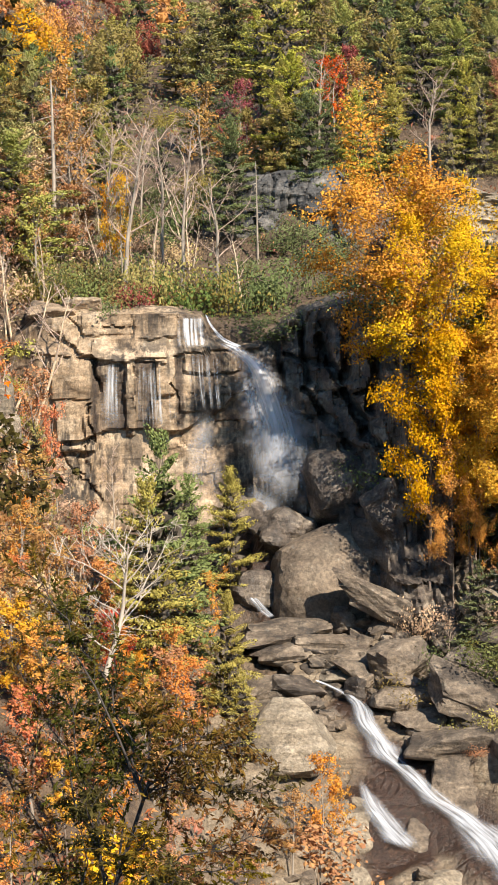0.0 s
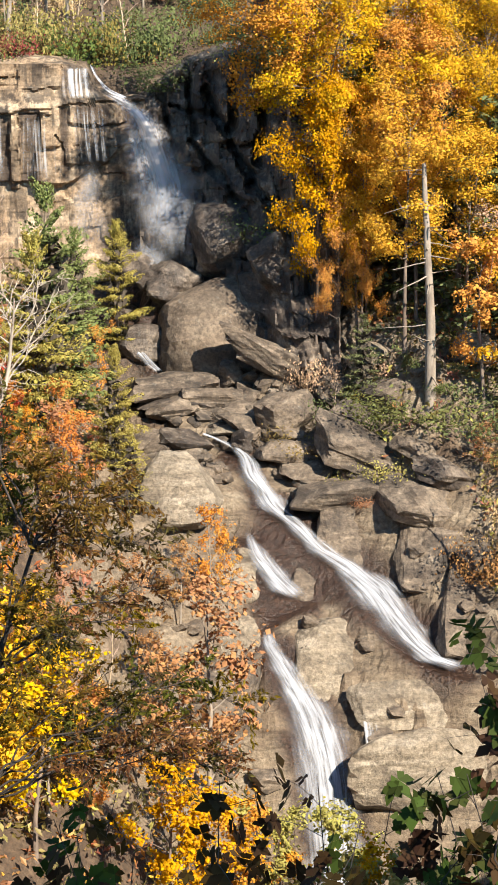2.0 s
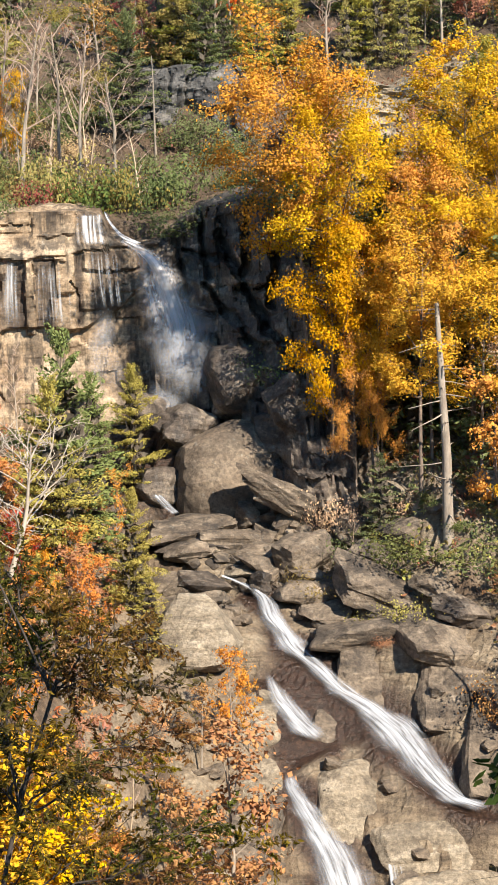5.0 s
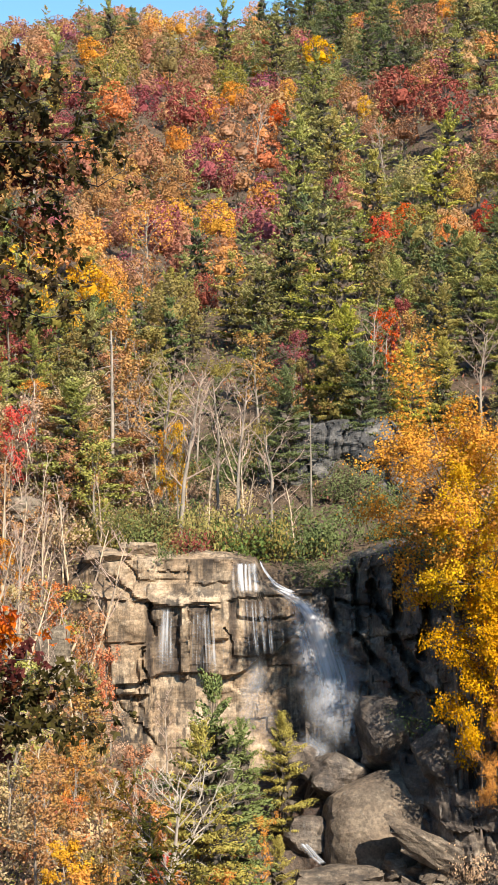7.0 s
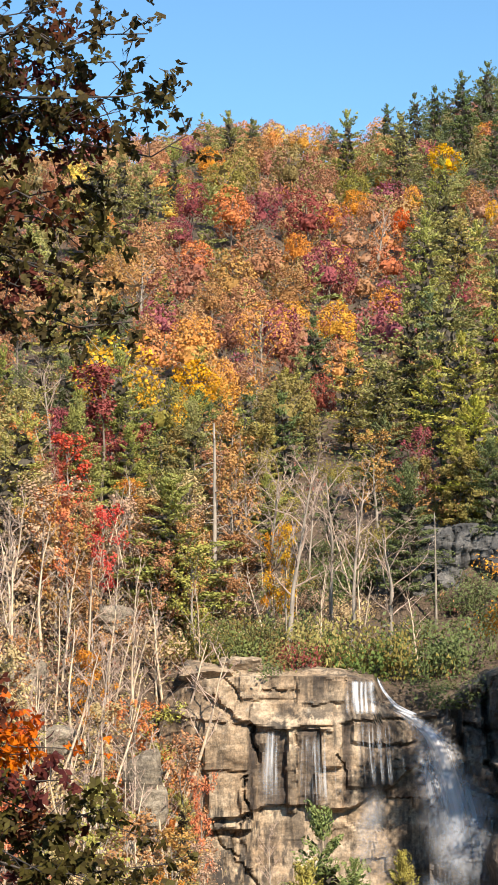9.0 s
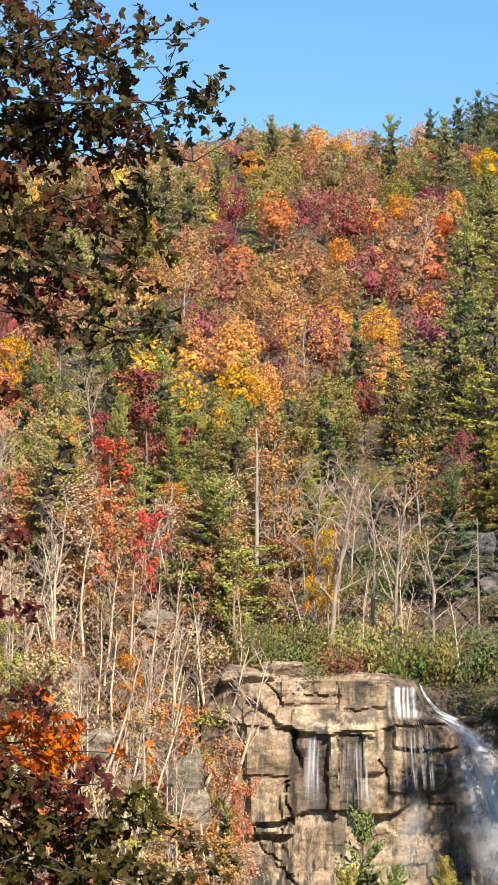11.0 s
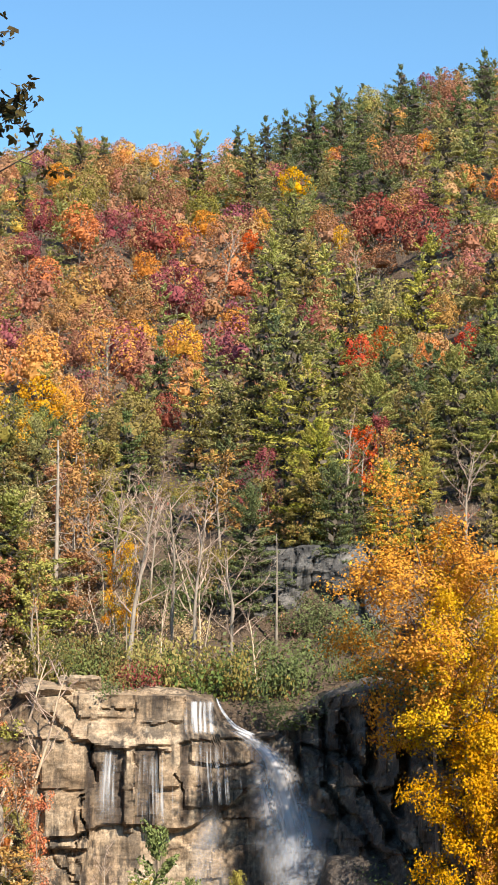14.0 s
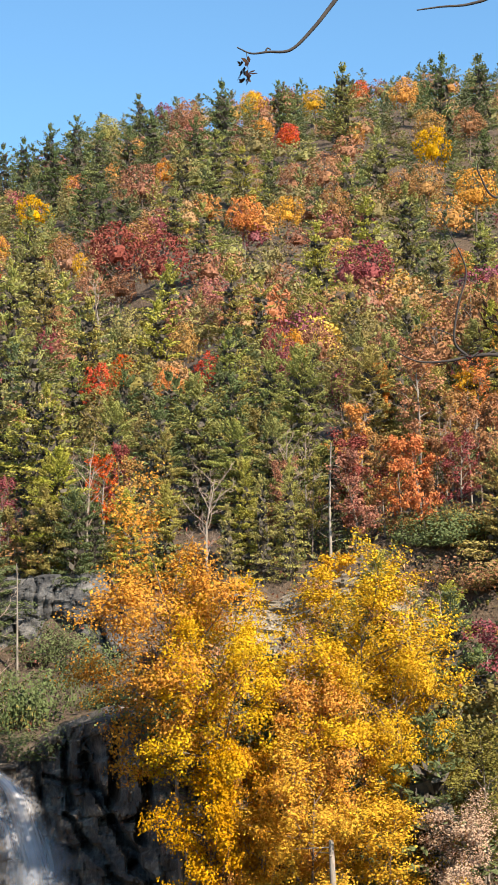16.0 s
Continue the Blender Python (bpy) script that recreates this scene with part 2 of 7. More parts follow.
def land(x, y):
    """Height of the ground at arrays x, y."""
    x, y = np.asarray(x, float), np.asarray(y, float)
    far = np.maximum(y - 200, 0)
    rows = []
    for sx, pts in STATIONS:
        pts = NEAR + pts
        rows.append(np.interp(y, [p[0] for p in pts], [p[1] for p in pts]))
    rows = np.stack(rows)
    xs = np.array([s[0] for s in STATIONS], float)
    xc = np.clip(x, xs[0], xs[-1] - 1e-6)
    k = np.clip(np.searchsorted(xs, xc, side="right") - 1, 0, len(xs) - 2)
    w = (xc - xs[k]) / (xs[k + 1] - xs[k])
    z = np.take_along_axis(rows, k[None], 0)[0] * (1 - w) + np.take_along_axis(rows, k[None] + 1, 0)[0] * w
    ridge = np.interp(x, [-400, -91, -70, -37, -16, 12, 35, 53, 89, 126, 159, 400], [190, 200, 204, 206, 209, 216, 223, 227, 233, 238, 241, 255])
    up = smooth(0, 1, np.clip(far / 460, 0, 1)) * 0.35 + np.clip(far / 460, 0, 1) * 0.65
    centre = np.clip(z, 66, 80)
    z = np.where(far > 0, z + (centre - z) * smooth(0, 90, far) + (ridge - 74) * up, z)
    return z - np.maximum(y - 660, 0) * 0.35


def steps(a, fine0, fine1, b, fine, growth):
    """Coordinates that are close together from fine0 to fine1 and widen outwards."""
    mid = list(np.arange(fine0, fine1 + fine, fine))
    s, v = fine, mid[-1]
    while v < b:
        s = min(s * growth, 40)
        v += s
        mid.append(v)
    s, v = fine, mid[0]
    while v > a:
        s = min(s * growth, 40)
        v -= s
        mid.insert(0, v)
    return np.array(mid)


gx, gy = steps(-900, -32, 33, 900, 0.45, 1.12), steps(-420, 104, 163, 1500, 0.40, 1.08)
GX, GY = [a.ravel() for a in np.meshgrid(gx, gy, indexing="ij")]
GZ = land(GX, GY)
P3 = np.stack([GX, GY, GZ], -1)
RUBBLE = smooth(-8, -3, GX) * (1 - smooth(26, 32, GX)) * smooth(100, 106, GY) * (1 - smooth(157, 162, GY))
rough = fbm(P3 * np.array([0.25, 0.25, 0.5]), 4)
terrace = np.abs(fbm(P3 * np.array([0.16, 0.1, 0.9]) + 40, 3))


def plan_blocks(x, y, wx, wy, seed):
    """Jointed bedrock in plan: a height for each block and the joints between."""
    warp = 0.4 * fbm(np.stack([x * 0.12, y * 0.12, x * 0 + seed], -1), 3)
    row = np.floor(y / wy + warp + 0.12 * x)
    u = x / wx + warp + 0.37 * row
    col = np.floor(u)
    v = y / wy + warp + 0.12 * x
    high = hash01(col.astype(np.int64) + 90, row.astype(np.int64) + 90, np.int64(seed)) - 0.5
    edge = np.minimum(np.minimum(u - col, 1 - u + col) * wx, np.minimum(v - row, 1 - v + row) * wy)
    return high, 1 - smooth(0.0, 0.45, edge)


high1, joint1 = plan_blocks(GX, GY, 6.4, 4.2, 5)
high2, joint2 = plan_blocks(GX, GY, 2.6, 1.7, 8)
GZ = GZ + RUBBLE * (1.2 * high1 - 0.6 * joint1 + 0.45 * high2 - 0.25 * joint2 + 0.25 * rough - 0.5 * terrace) + (1 - RUBBLE) * 0.5 * rough + smooth(220, 320, GY) * 3 * fbm(P3 * 0.018, 3)

# ---- the stream's course, cut into the ground ----
STREAM = [(7.13, 138.9, 29.21, 0.9), (7.97, 137.5, 28.63, 1.2), (8.35, 135.7, 27.74, 1.6), (9.12, 134.3, 26.77, 1.84), (9.65, 133.2, 25.97, 2.61), (10.77, 132.0, 25.14, 1.89), (12.49, 130.0, 23.77, 2.25), (14.51, 128.3, 22.6, 2.91), (16.25, 126.2, 21.42, 3.7), (17.36, 124.1, 20.06, 3.42), (18.28, 122.3, 18.89, 2.72), (19.51, 121.0, 18.07, 2.18), (21.49, 119.5, 17.62, 1.51)]
BRANCH = [(7.55, 131.1, 24.62, 0.55), (7.96, 129.9, 23.92, 1.55), (8.51, 128.7, 23.07, 2.54), (9.37, 127.5, 22.14, 3.05), (10.24, 126.6, 21.48, 2.5), (10.81, 125.9, 21.01, 1.13)]
LINK = [(10.8, 125.8, 20.96, 0.6), (9.69, 125.1, 20.46, 0.56), (8.7, 124.4, 20.01, 0.6), (8.39, 123.8, 19.6, 0.74)]
PLUNGE = [(8.39, 123.9, 19.65, 0.67), (8.76, 122.6, 18.68, 1.4), (9.69, 121.0, 17.37, 2.04), (10.66, 119.1, 15.8, 3.02), (11.3, 117.6, 14.35, 3.48), (11.72, 116.2, 12.51, 3.79), (11.85, 114.6, 10.49, 4.03), (11.91, 112.8, 8.07, 4.18), (11.91, 111.1, 5.74, 4.19)]
course_d = np.full(len(GX), 99.0)
course_z, share = np.zeros(len(GX)), np.full(len(GX), 1e-9)
for course in (STREAM, BRANCH, LINK, PLUNGE):
    for cx, cy, cz, cw in spline(course, 90):
        d = np.hypot(GX - cx, GY - cy)
        course_d = np.minimum(course_d, d - cw * 0.5)
        weight = 1 / (d + 0.25) ** 5
        course_z += weight * cz
        share += weight
bed = 1 - smooth(0.1, 1.6, course_d)
GZ = GZ * (1 - bed) + (course_z / share - 0.32 + 0.25 * np.maximum(course_d, 0)) * bed
# Wet stream margins, and a round patch painting shade and wet below the falls.
WET_SHADE = np.maximum(1 - smooth(0.3, 1.7, course_d + 0.9 * rough + 0.8 * (1 - smooth(118, 124, GY))), (1 - smooth(5.0, 11.0, np.hypot((GX - 4.5) * 0.8, GY - 155) + 2 * rough)))
WET_SHADE = np.maximum(WET_SHADE, 1 - smooth(2.0, 3.6, np.hypot(GX - 8.6, (GY - 130.6) * 0.9) + 0.9 * rough))
GROUND = GZ.reshape(len(gx), len(gy))


COURSE = np.concatenate([spline(c, 60) for c in (STREAM, BRANCH, LINK, PLUNGE)])


def from_water(x, y):
    return float((np.hypot(COURSE[:, 0] - x, COURSE[:, 1] - y) - COURSE[:, 3] * 0.6).min())


def ground_at(x, y):
    i = np.clip(np.searchsorted(gx, x) - 1, 0, len(gx) - 2)
    j = np.clip(np.searchsorted(gy, y) - 1, 0, len(gy) - 2)
    u, v = (x - gx[i]) / (gx[i + 1] - gx[i]), (y - gy[j]) / (gy[j + 1] - gy[j])
    return float(GROUND[i, j] * (1 - u) * (1 - v) + GROUND[i + 1, j] * u * (1 - v) + GROUND[i, j + 1] * (1 - u) * v + GROUND[i + 1, j + 1] * u * v)


def ground_material():
    m, t, b = nodes_of("forest floor and bedrock")
    flat = place_scaled(t, (1, 1, 1))
    litter = ramp(t, noise_node(t, flat, 1.7, 8, 0.75), [(0.3, (0.025, 0.018, 0.012)), (0.5, (0.085, 0.055, 0.032)), (0.7, (0.17, 0.115, 0.07))])
    bed = noise_node(t, place_scaled(t, (0.2, 0.4, 1.4)), 0.9, 7, 0.65, 0.5)
    stone = ramp(t, bed, [(0.3, (0.065, 0.047, 0.031)), (0.5, (0.185, 0.142, 0.094)), (0.72, (0.30, 0.245, 0.172))])
    grain = noise_node(t, flat, 4.0, 8, 0.7)
    stone = mix(t, 0.75, stone, ramp(t, grain, [(0.30, (0.16, 0.16, 0.16)), (0.70, (0.86, 0.85, 0.83))]), "OVERLAY")
    at = t.nodes.new("ShaderNodeAttribute")
    at.attribute_name = "rock"
    wet = t.nodes.new("ShaderNodeAttribute")
    wet.attribute_name = "wet"
    blot = noise_node(t, flat, 0.35, 5, 0.6)
    stone = mix(t, ramp(t, blot, [(0.45, (0, 0, 0)), (0.65, (0.6, 0.6, 0.6))]), stone, (0.13, 0.085, 0.05))
    warp = t.nodes.new("ShaderNodeTexNoise")
    warp.inputs["Scale"].default_value = 0.35
    t.links.new(flat, warp.inputs["Vector"])
    lines = t.nodes.new("ShaderNodeTexVoronoi")
    lines.feature = "DISTANCE_TO_EDGE"
    lines.inputs["Scale"].default_value = 1.0
    t.links.new(mix(t, 0.22, place_scaled(t, (0.11, 0.20, 0.16)), warp.outputs["Color"], "LINEAR_LIGHT"), lines.inputs["Vector"])
    crack = ramp(t, lines.outputs["Distance"], [(0.0, (0.12, 0.12, 0.12)), (0.022, (1, 1, 1))])
    stone = mix(t, 0.35, stone, crack, "MULTIPLY")
    # This mask darkens wet rock and also paints the shade below the falls.
    stone = mix(t, wet.outputs["Fac"], stone, ramp(t, grain, [(0.34, (0.010, 0.007, 0.005)), (0.52, (0.040, 0.022, 0.014)), (0.7, (0.11, 0.062, 0.038))]))
    t.links.new(mix(t, at.outputs["Fac"], litter, stone), b.inputs["Base Color"])
    t.links.new(ramp(t, wet.outputs["Fac"], [(0.0, (0.88, 0.88, 0.88)), (1.0, (0.35, 0.35, 0.35))]), b.inputs["Roughness"])
    bm = node(t, "ShaderNodeBump", Strength=0.7, Distance=0.3)
    t.links.new(maths(t, "ADD", maths(t, "ADD", bed, grain), maths(t, "MULTIPLY", crack, 0.4)), bm.inputs["Height"])
    t.links.new(bm.outputs[0], b.inputs["Normal"])
    return m


scrub = fbm(P3 * 0.22 + 9, 4)
rock_mask = np.clip(RUBBLE * smooth(-0.5, 0.1, scrub + 0.55), 0, 1)
ground = new("ground", quad_mesh("ground", np.stack([GX, GY, GZ], -1), grid_quads(len(gx), len(gy)), False, rock=np.maximum(rock_mask, WET_SHADE), wet=WET_SHADE))
ground.data.materials.append(ground_material())
tagged(ground, "leaf-littered forest slope and bare gneiss stream bed of the gorge", "ground", kind="structure")

# ---- cliffs ----


def cliff(name, x0, x1, step, top, bottom, front, relief, material, label, back=5, wet=None):
    """A rock wall from x0 to x1: top, bottom and front (the y of its face) are functions of x, relief of (x, z) in metres towards the valley."""
    xs = np.arange(x0, x1 + step, step)
    nz = int((max(top(xs)) - min(bottom(xs))) / step) + 2
    v = np.linspace(0, 1, nz)
    X = np.repeat(xs[:, None], nz, 1)
    Z = bottom(xs)[:, None] * (1 - v) + top(xs)[:, None] * v
    Y = front(xs)[:, None] - relief(X, Z)
    rows = [(X, Y, Z)]
    for k in range(1, back + 1):
        rows.append((X[:, -1:], Y[:, -1:] + 0.9 * k, Z[:, -1:] + 0.12 * k + 0.25 * fbm(np.stack([X[:, -1] * 0.5, X[:, -1] * 0 + k * 0.4, X[:, -1] * 0], -1), 3)[:, None]))
    X, Y, Z = [np.concatenate([r[i] for r in rows], 1) for i in range(3)]
    ob = new(name, quad_mesh(name, np.stack([X, Y, Z], -1).reshape(-1, 3), grid_quads(*X.shape), False, **({"wet": wet(X, Z).ravel()} if wet else {})))
    ob.data.materials.append(material)
    return tagged(ob, label, "cliff", kind="structure")


def table(pairs):
    a, b = [p[0] for p in pairs], [p[1] for p in pairs]
    return lambda x: np.interp(x, a, b)


def noise_xz(X, Z, sx, sz, octaves=4, seed=0.0):
    p = np.stack([X.ravel() * sx, np.full(X.size, seed), Z.ravel() * sz], -1)
    return fbm(p, octaves).reshape(X.shape)


def blocks(X, Z, wx, wz, seed):
    """Joint-bounded blocks: an offset for each, and a groove round it."""
    row = np.floor(Z / wz + 0.35 * noise_xz(X, Z, 0.2, 0.2, 2, seed))
    u = X / wx + 0.35 * noise_xz(X, Z, 0.4, 0.25, 2, seed + 3) + 0.5 * (row % 2)
    col = np.floor(u)
    off = hash01(col.astype(np.int64) + 50, row.astype(np.int64) + 50, np.int64(seed * 7 + 3)) - 0.5
    edge = np.minimum(u - col, 1 - (u - col))
    return off, 1 - smooth(0, 0.09, edge)


LEDGE_1 = table([(-19.5, 54.6), (-12.4, 53.6), (-10.5, 53.45), (-6, 53.75), (-4.8, 54.1), (0, 54.2), (1.5, 54.2)])
LEDGE_2 = table([(-19, 46.4), (-13.5, 47.0), (-11.5, 47.75), (-6.2, 47.7), (-4.6, 48.0), (-2.5, 48.9), (-1, 50.2), (1.5, 51.6)])


def panel(X, Z, x0, x1, z0, z1, out, crisp=0.10, seed=0.0):
    """One joint-bounded block of the face, standing out by so many metres, its edges slightly uneven."""
    u = X + 0.22 * noise_xz(X, Z, 0.9, 0.7, 3, 70 + seed)
    w = Z + 0.16 * noise_xz(X, Z, 0.8, 0.9, 3, 80 + seed)
    return out * smooth(x0 - crisp, x0 + crisp, u) * (1 - smooth(x1 - crisp, x1 + crisp, u)) * smooth(z0 - crisp, z0 + crisp, w) * (1 - smooth(z1 - crisp, z1 + crisp, w))


def fissure(X, Z, x0, z0, x1, z1, wide, deep):
    """A crack in the face from one point to another."""
    n = 0.25 * noise_xz(X, Z, 0.8, 0.8, 3, 91)
    f = np.clip(((X - x0) * (x1 - x0) + (Z - z0) * (z1 - z0)) / ((x1 - x0) ** 2 + (z1 - z0) ** 2), 0, 1)
    d = np.hypot(X - x0 - f * (x1 - x0) + n, Z - z0 - f * (z1 - z0) + n)
    return -deep * (1 - smooth(0.4 * wide, wide, d))


def falls_relief(X, Z):
    z1, z2 = LEDGE_1(X) + 0.12 * noise_xz(X, Z, 0.5, 0.0, 3, 2), LEDGE_2(X) + 0.2 * noise_xz(X, Z, 0.6, 0.0, 3, 5)
    tier1 = smooth(z1 - 0.10, z1 + 0.10, Z)
    low = 1 - smooth(z2 - 0.10, z2 + 0.10, Z)
    tier2 = (1 - tier1) * (1 - low)
    off3, g3 = blocks(X, Z, 3.4, 2.2, 3)
    shelf = 0.8 * (1 - smooth(z1, z1 + 1.5, Z))
    r = tier1 * (0.1 + shelf + 0.25 * off3) + tier2 * 0.55 + low * (-0.25 + 0.16 * (z2 - Z) + 0.35 * off3 - 0.08 * g3)
    for x0, x1, za, zb, out in ((-13.4, -9.2, 55.6, 58, 0.45), (-9.1, -5.6, 55.3, 58, 0.65), (-17.6, -13.6, 54.6, 58, -0.35), (-12.5, -6.3, 53.4, 55.4, 0.55),
                                (-16.0, -12.6, 50.4, 54.2, 0.75), (-15.6, -12.3, 46.0, 50.2, 1.15), (-13.1, -12.2, 43.0, 49.0, 0.6),
                                (-9.75, -9.0, 47.2, 53.6, 0.9), (-7.2, -5.7, 50.6, 53.6, 0.95), (-7.9, -5.6, 47.4, 50.1, 1.05), (-5.3, -2.0, 49.2, 50.5, 0.55),
                                (-8.9, -7.5, 48.6, 53.3, 0.25), (-4.9, -0.4, 52.4, 54.0, 0.75), (-2.4, 0.6, 50.6, 52.0, 0.5), (-18.5, -15.8, 47.0, 52.0, -0.4), (-16.5, -13.0, 41.0, 45.4, 0.8)):
        r = r + panel(X, Z, x0, x1, za, zb, 0.55 * out, 0.09, x0)
    for x0, za, x1, zb, wide, deep in ((-15.6, 55.8, -12.4, 53.3, 0.30, 0.9), (-12.4, 53.3, -12.0, 51.0, 0.28, 0.7), (-14.6, 57.2, -13.3, 55.4, 0.14, 0.4), (-11.4, 56.3, -9.4, 56.1, 0.14, 0.5),
                                       (-6.2, 51.4, -5.4, 50.5, 0.14, 0.5), (-13.0, 49.8, -12.6, 46.8, 0.2, 0.6), (-15.4, 46.4, -13.6, 43.8, 0.12, 0.35), (-12.9, 47.0, -14.4, 44.8, 0.12, 0.35), (-5.6, 50.4, -1.8, 51.0, 0.12, 0.4)):
        r = r + fissure(X, Z, x0, za, x1, zb, wide, deep)
    return r + 0.12 * noise_xz(X, Z, 0.6, 1.2, 5, 8) + 0.4 * noise_xz(X, Z, 0.2, 0.3, 2, 11)


def falls_wet(X, Z):
    """Where the rock is wetted: strips of the middle tier, the ledges under the curtain, and the bowl behind the spray."""
    n = 0.7 * noise_xz(X, Z, 0.6, 0.2, 4, 61)
    on = smooth(LEDGE_2(X) - 0.2, LEDGE_2(X) + 0.2, Z) * (1 - smooth(LEDGE_1(X) - 0.3, LEDGE_1(X) + 0.1, Z))
    strips = 0
    for x0, x1 in ((-12.6, -9.9), (-9.0, -7.3), (-5.6, -4.9), (-4.4, 1.0)):
        strips = np.maximum(strips, smooth(x0 - 0.15, x0 + 0.15, X + 0.25 * n) * (1 - smooth(x1 - 0.15, x1 + 0.15, X + 0.25 * n)))
    curtain = smooth(-5.6, -5.2, X + 0.4 * n) * smooth(LEDGE_1(X) - 0.2, LEDGE_1(X), Z)
    bowl = smooth(-4.0, -1.0, X + n) * (1 - smooth(LEDGE_2(X) - 0.5, LEDGE_2(X), Z))
    return np.maximum(np.maximum(0.9 * on * strips, 0.7 * curtain), 0.9 * bowl)


falls_top = table([(-19.5, 55.3), (-17, 57.0), (-12, 57.35), (-5, 57.25), (-3.4, 56.9), (-2.7, 55.1), (-0.6, 54.2), (1.2, 54.5)])
cliff("falls_cliff", -19.5, 1.2, 0.16, falls_top, lambda x: x * 0 + 39.5, table([(-19.5, 162.5), (-17, 160.4), (-5, 160.2), (-3, 160.4), (1.2, 161.2)]),
      falls_relief, TAN_ROCK, "tan banded gneiss cliff with ledges, overhang and black water streaks", wet=falls_wet)


def alcove_relief(X, Z):
    off, g = blocks(X + 0.25 * Z, Z - 0.3 * X, 1.7, 1.9, 4)
    off2, g2 = blocks(X - 0.2 * Z, Z + 0.2 * X, 3.6, 4.4, 9)
    ribs = noise_xz(X, Z, 1.1, 0.14, 4, 21)
    ledges = np.round(Z / 2.3 + 0.8 * noise_xz(X, Z, 0.25, 0.3, 3, 24))
    step = hash01(ledges.astype(np.int64) + 60, np.floor(X / 3.7 + 0.4 * ledges).astype(np.int64) + 60, np.int64(5)) - 0.5
    return 0.8 * off + 1.3 * off2 - 0.25 * g - 0.4 * g2 + 0.75 * ribs + 1.0 * step + 0.8 * noise_xz(X, Z, 0.25, 0.4, 4, 14) + 0.22 * (58 - Z) + sum(
        fissure(X, Z, *f) for f in ((2.2, 56.0, 3.2, 50.0, 0.45, 2.0), (4.6, 57.0, 5.4, 51.5, 0.40, 2.2), (6.2, 55.0, 9.5, 48.0, 0.55, 2.6), (8.6, 57.5, 8.2, 52.0, 0.45, 2.2), (10.8, 56.5, 10.0, 49.5, 0.55, 2.6),
                                    (5.0, 51.0, 8.4, 46.4, 0.4, 2.0), (3.2, 53.6, 7.2, 53.0, 0.3, 1.4), (7.4, 50.6, 11.6, 51.4, 0.35, 1.6), (2.0, 49.6, 5.4, 48.6, 0.35, 1.5), (9.6, 47.6, 12.4, 44.0, 0.5, 2.2)))


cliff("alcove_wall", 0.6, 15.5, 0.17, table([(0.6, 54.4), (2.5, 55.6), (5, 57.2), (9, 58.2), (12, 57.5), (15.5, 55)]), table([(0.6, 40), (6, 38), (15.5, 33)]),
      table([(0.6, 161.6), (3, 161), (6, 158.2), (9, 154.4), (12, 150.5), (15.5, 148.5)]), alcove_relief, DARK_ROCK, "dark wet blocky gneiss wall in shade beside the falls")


def upper_relief(X, Z):
    off, g = blocks(X + 0.5 * Z, Z - 0.35 * X, 4.1, 3.3, 12)
    off2, g2 = blocks(X - 0.4 * Z, Z + 0.3 * X, 1.9, 2.3, 13)
    return 1.5 * off - 0.3 * g + 0.6 * off2 - 0.15 * g2 + 0.9 * noise_xz(X, Z, 0.3, 0.4, 5, 31) + 0.16 * (66 - Z) - 2.0 * np.exp(-((X - 5.0) / 1.3) ** 2 - ((Z - 64.5) / 1.8) ** 2)


cliff("upper_crag", -3.5, 10.5, 0.15, table([(-3.5, 66.5), (0.5, 69.3), (5, 69.6), (9, 69.8), (10.5, 67.5)]), lambda x: x * 0 + 60.5, table([(-3.5, 183), (3, 181.5), (10.5, 180.5)]),
      upper_relief, CRAG_ROCK, "grey fractured crag with a dark recess under pines")


def right_relief(X, Z):
    off, g = blocks(X + 0.3 * Z, Z - 0.2 * X, 5.2, 3.4, 17)
    off2, g2 = blocks(X - 0.3 * Z, Z + 0.15 * X, 2.3, 1.7, 18)
    return 1.0 * off - 0.25 * g + 0.45 * off2 - 0.12 * g2 + 0.7 * noise_xz(X, Z, 0.3, 0.9, 5, 41)


cliff("pale_crag", 13.0, 36.0, 0.17, table([(13, 64), (18, 67.6), (23, 66.8), (27, 68.6), (32, 69.5), (36, 67)]), lambda x: x * 0 + 51.5, table([(13, 174), (20, 171.8), (36, 174.5)]),
      right_relief, PALE_ROCK, "pale buff gneiss cliff behind golden trees")

# ---- boulders and slabs ----


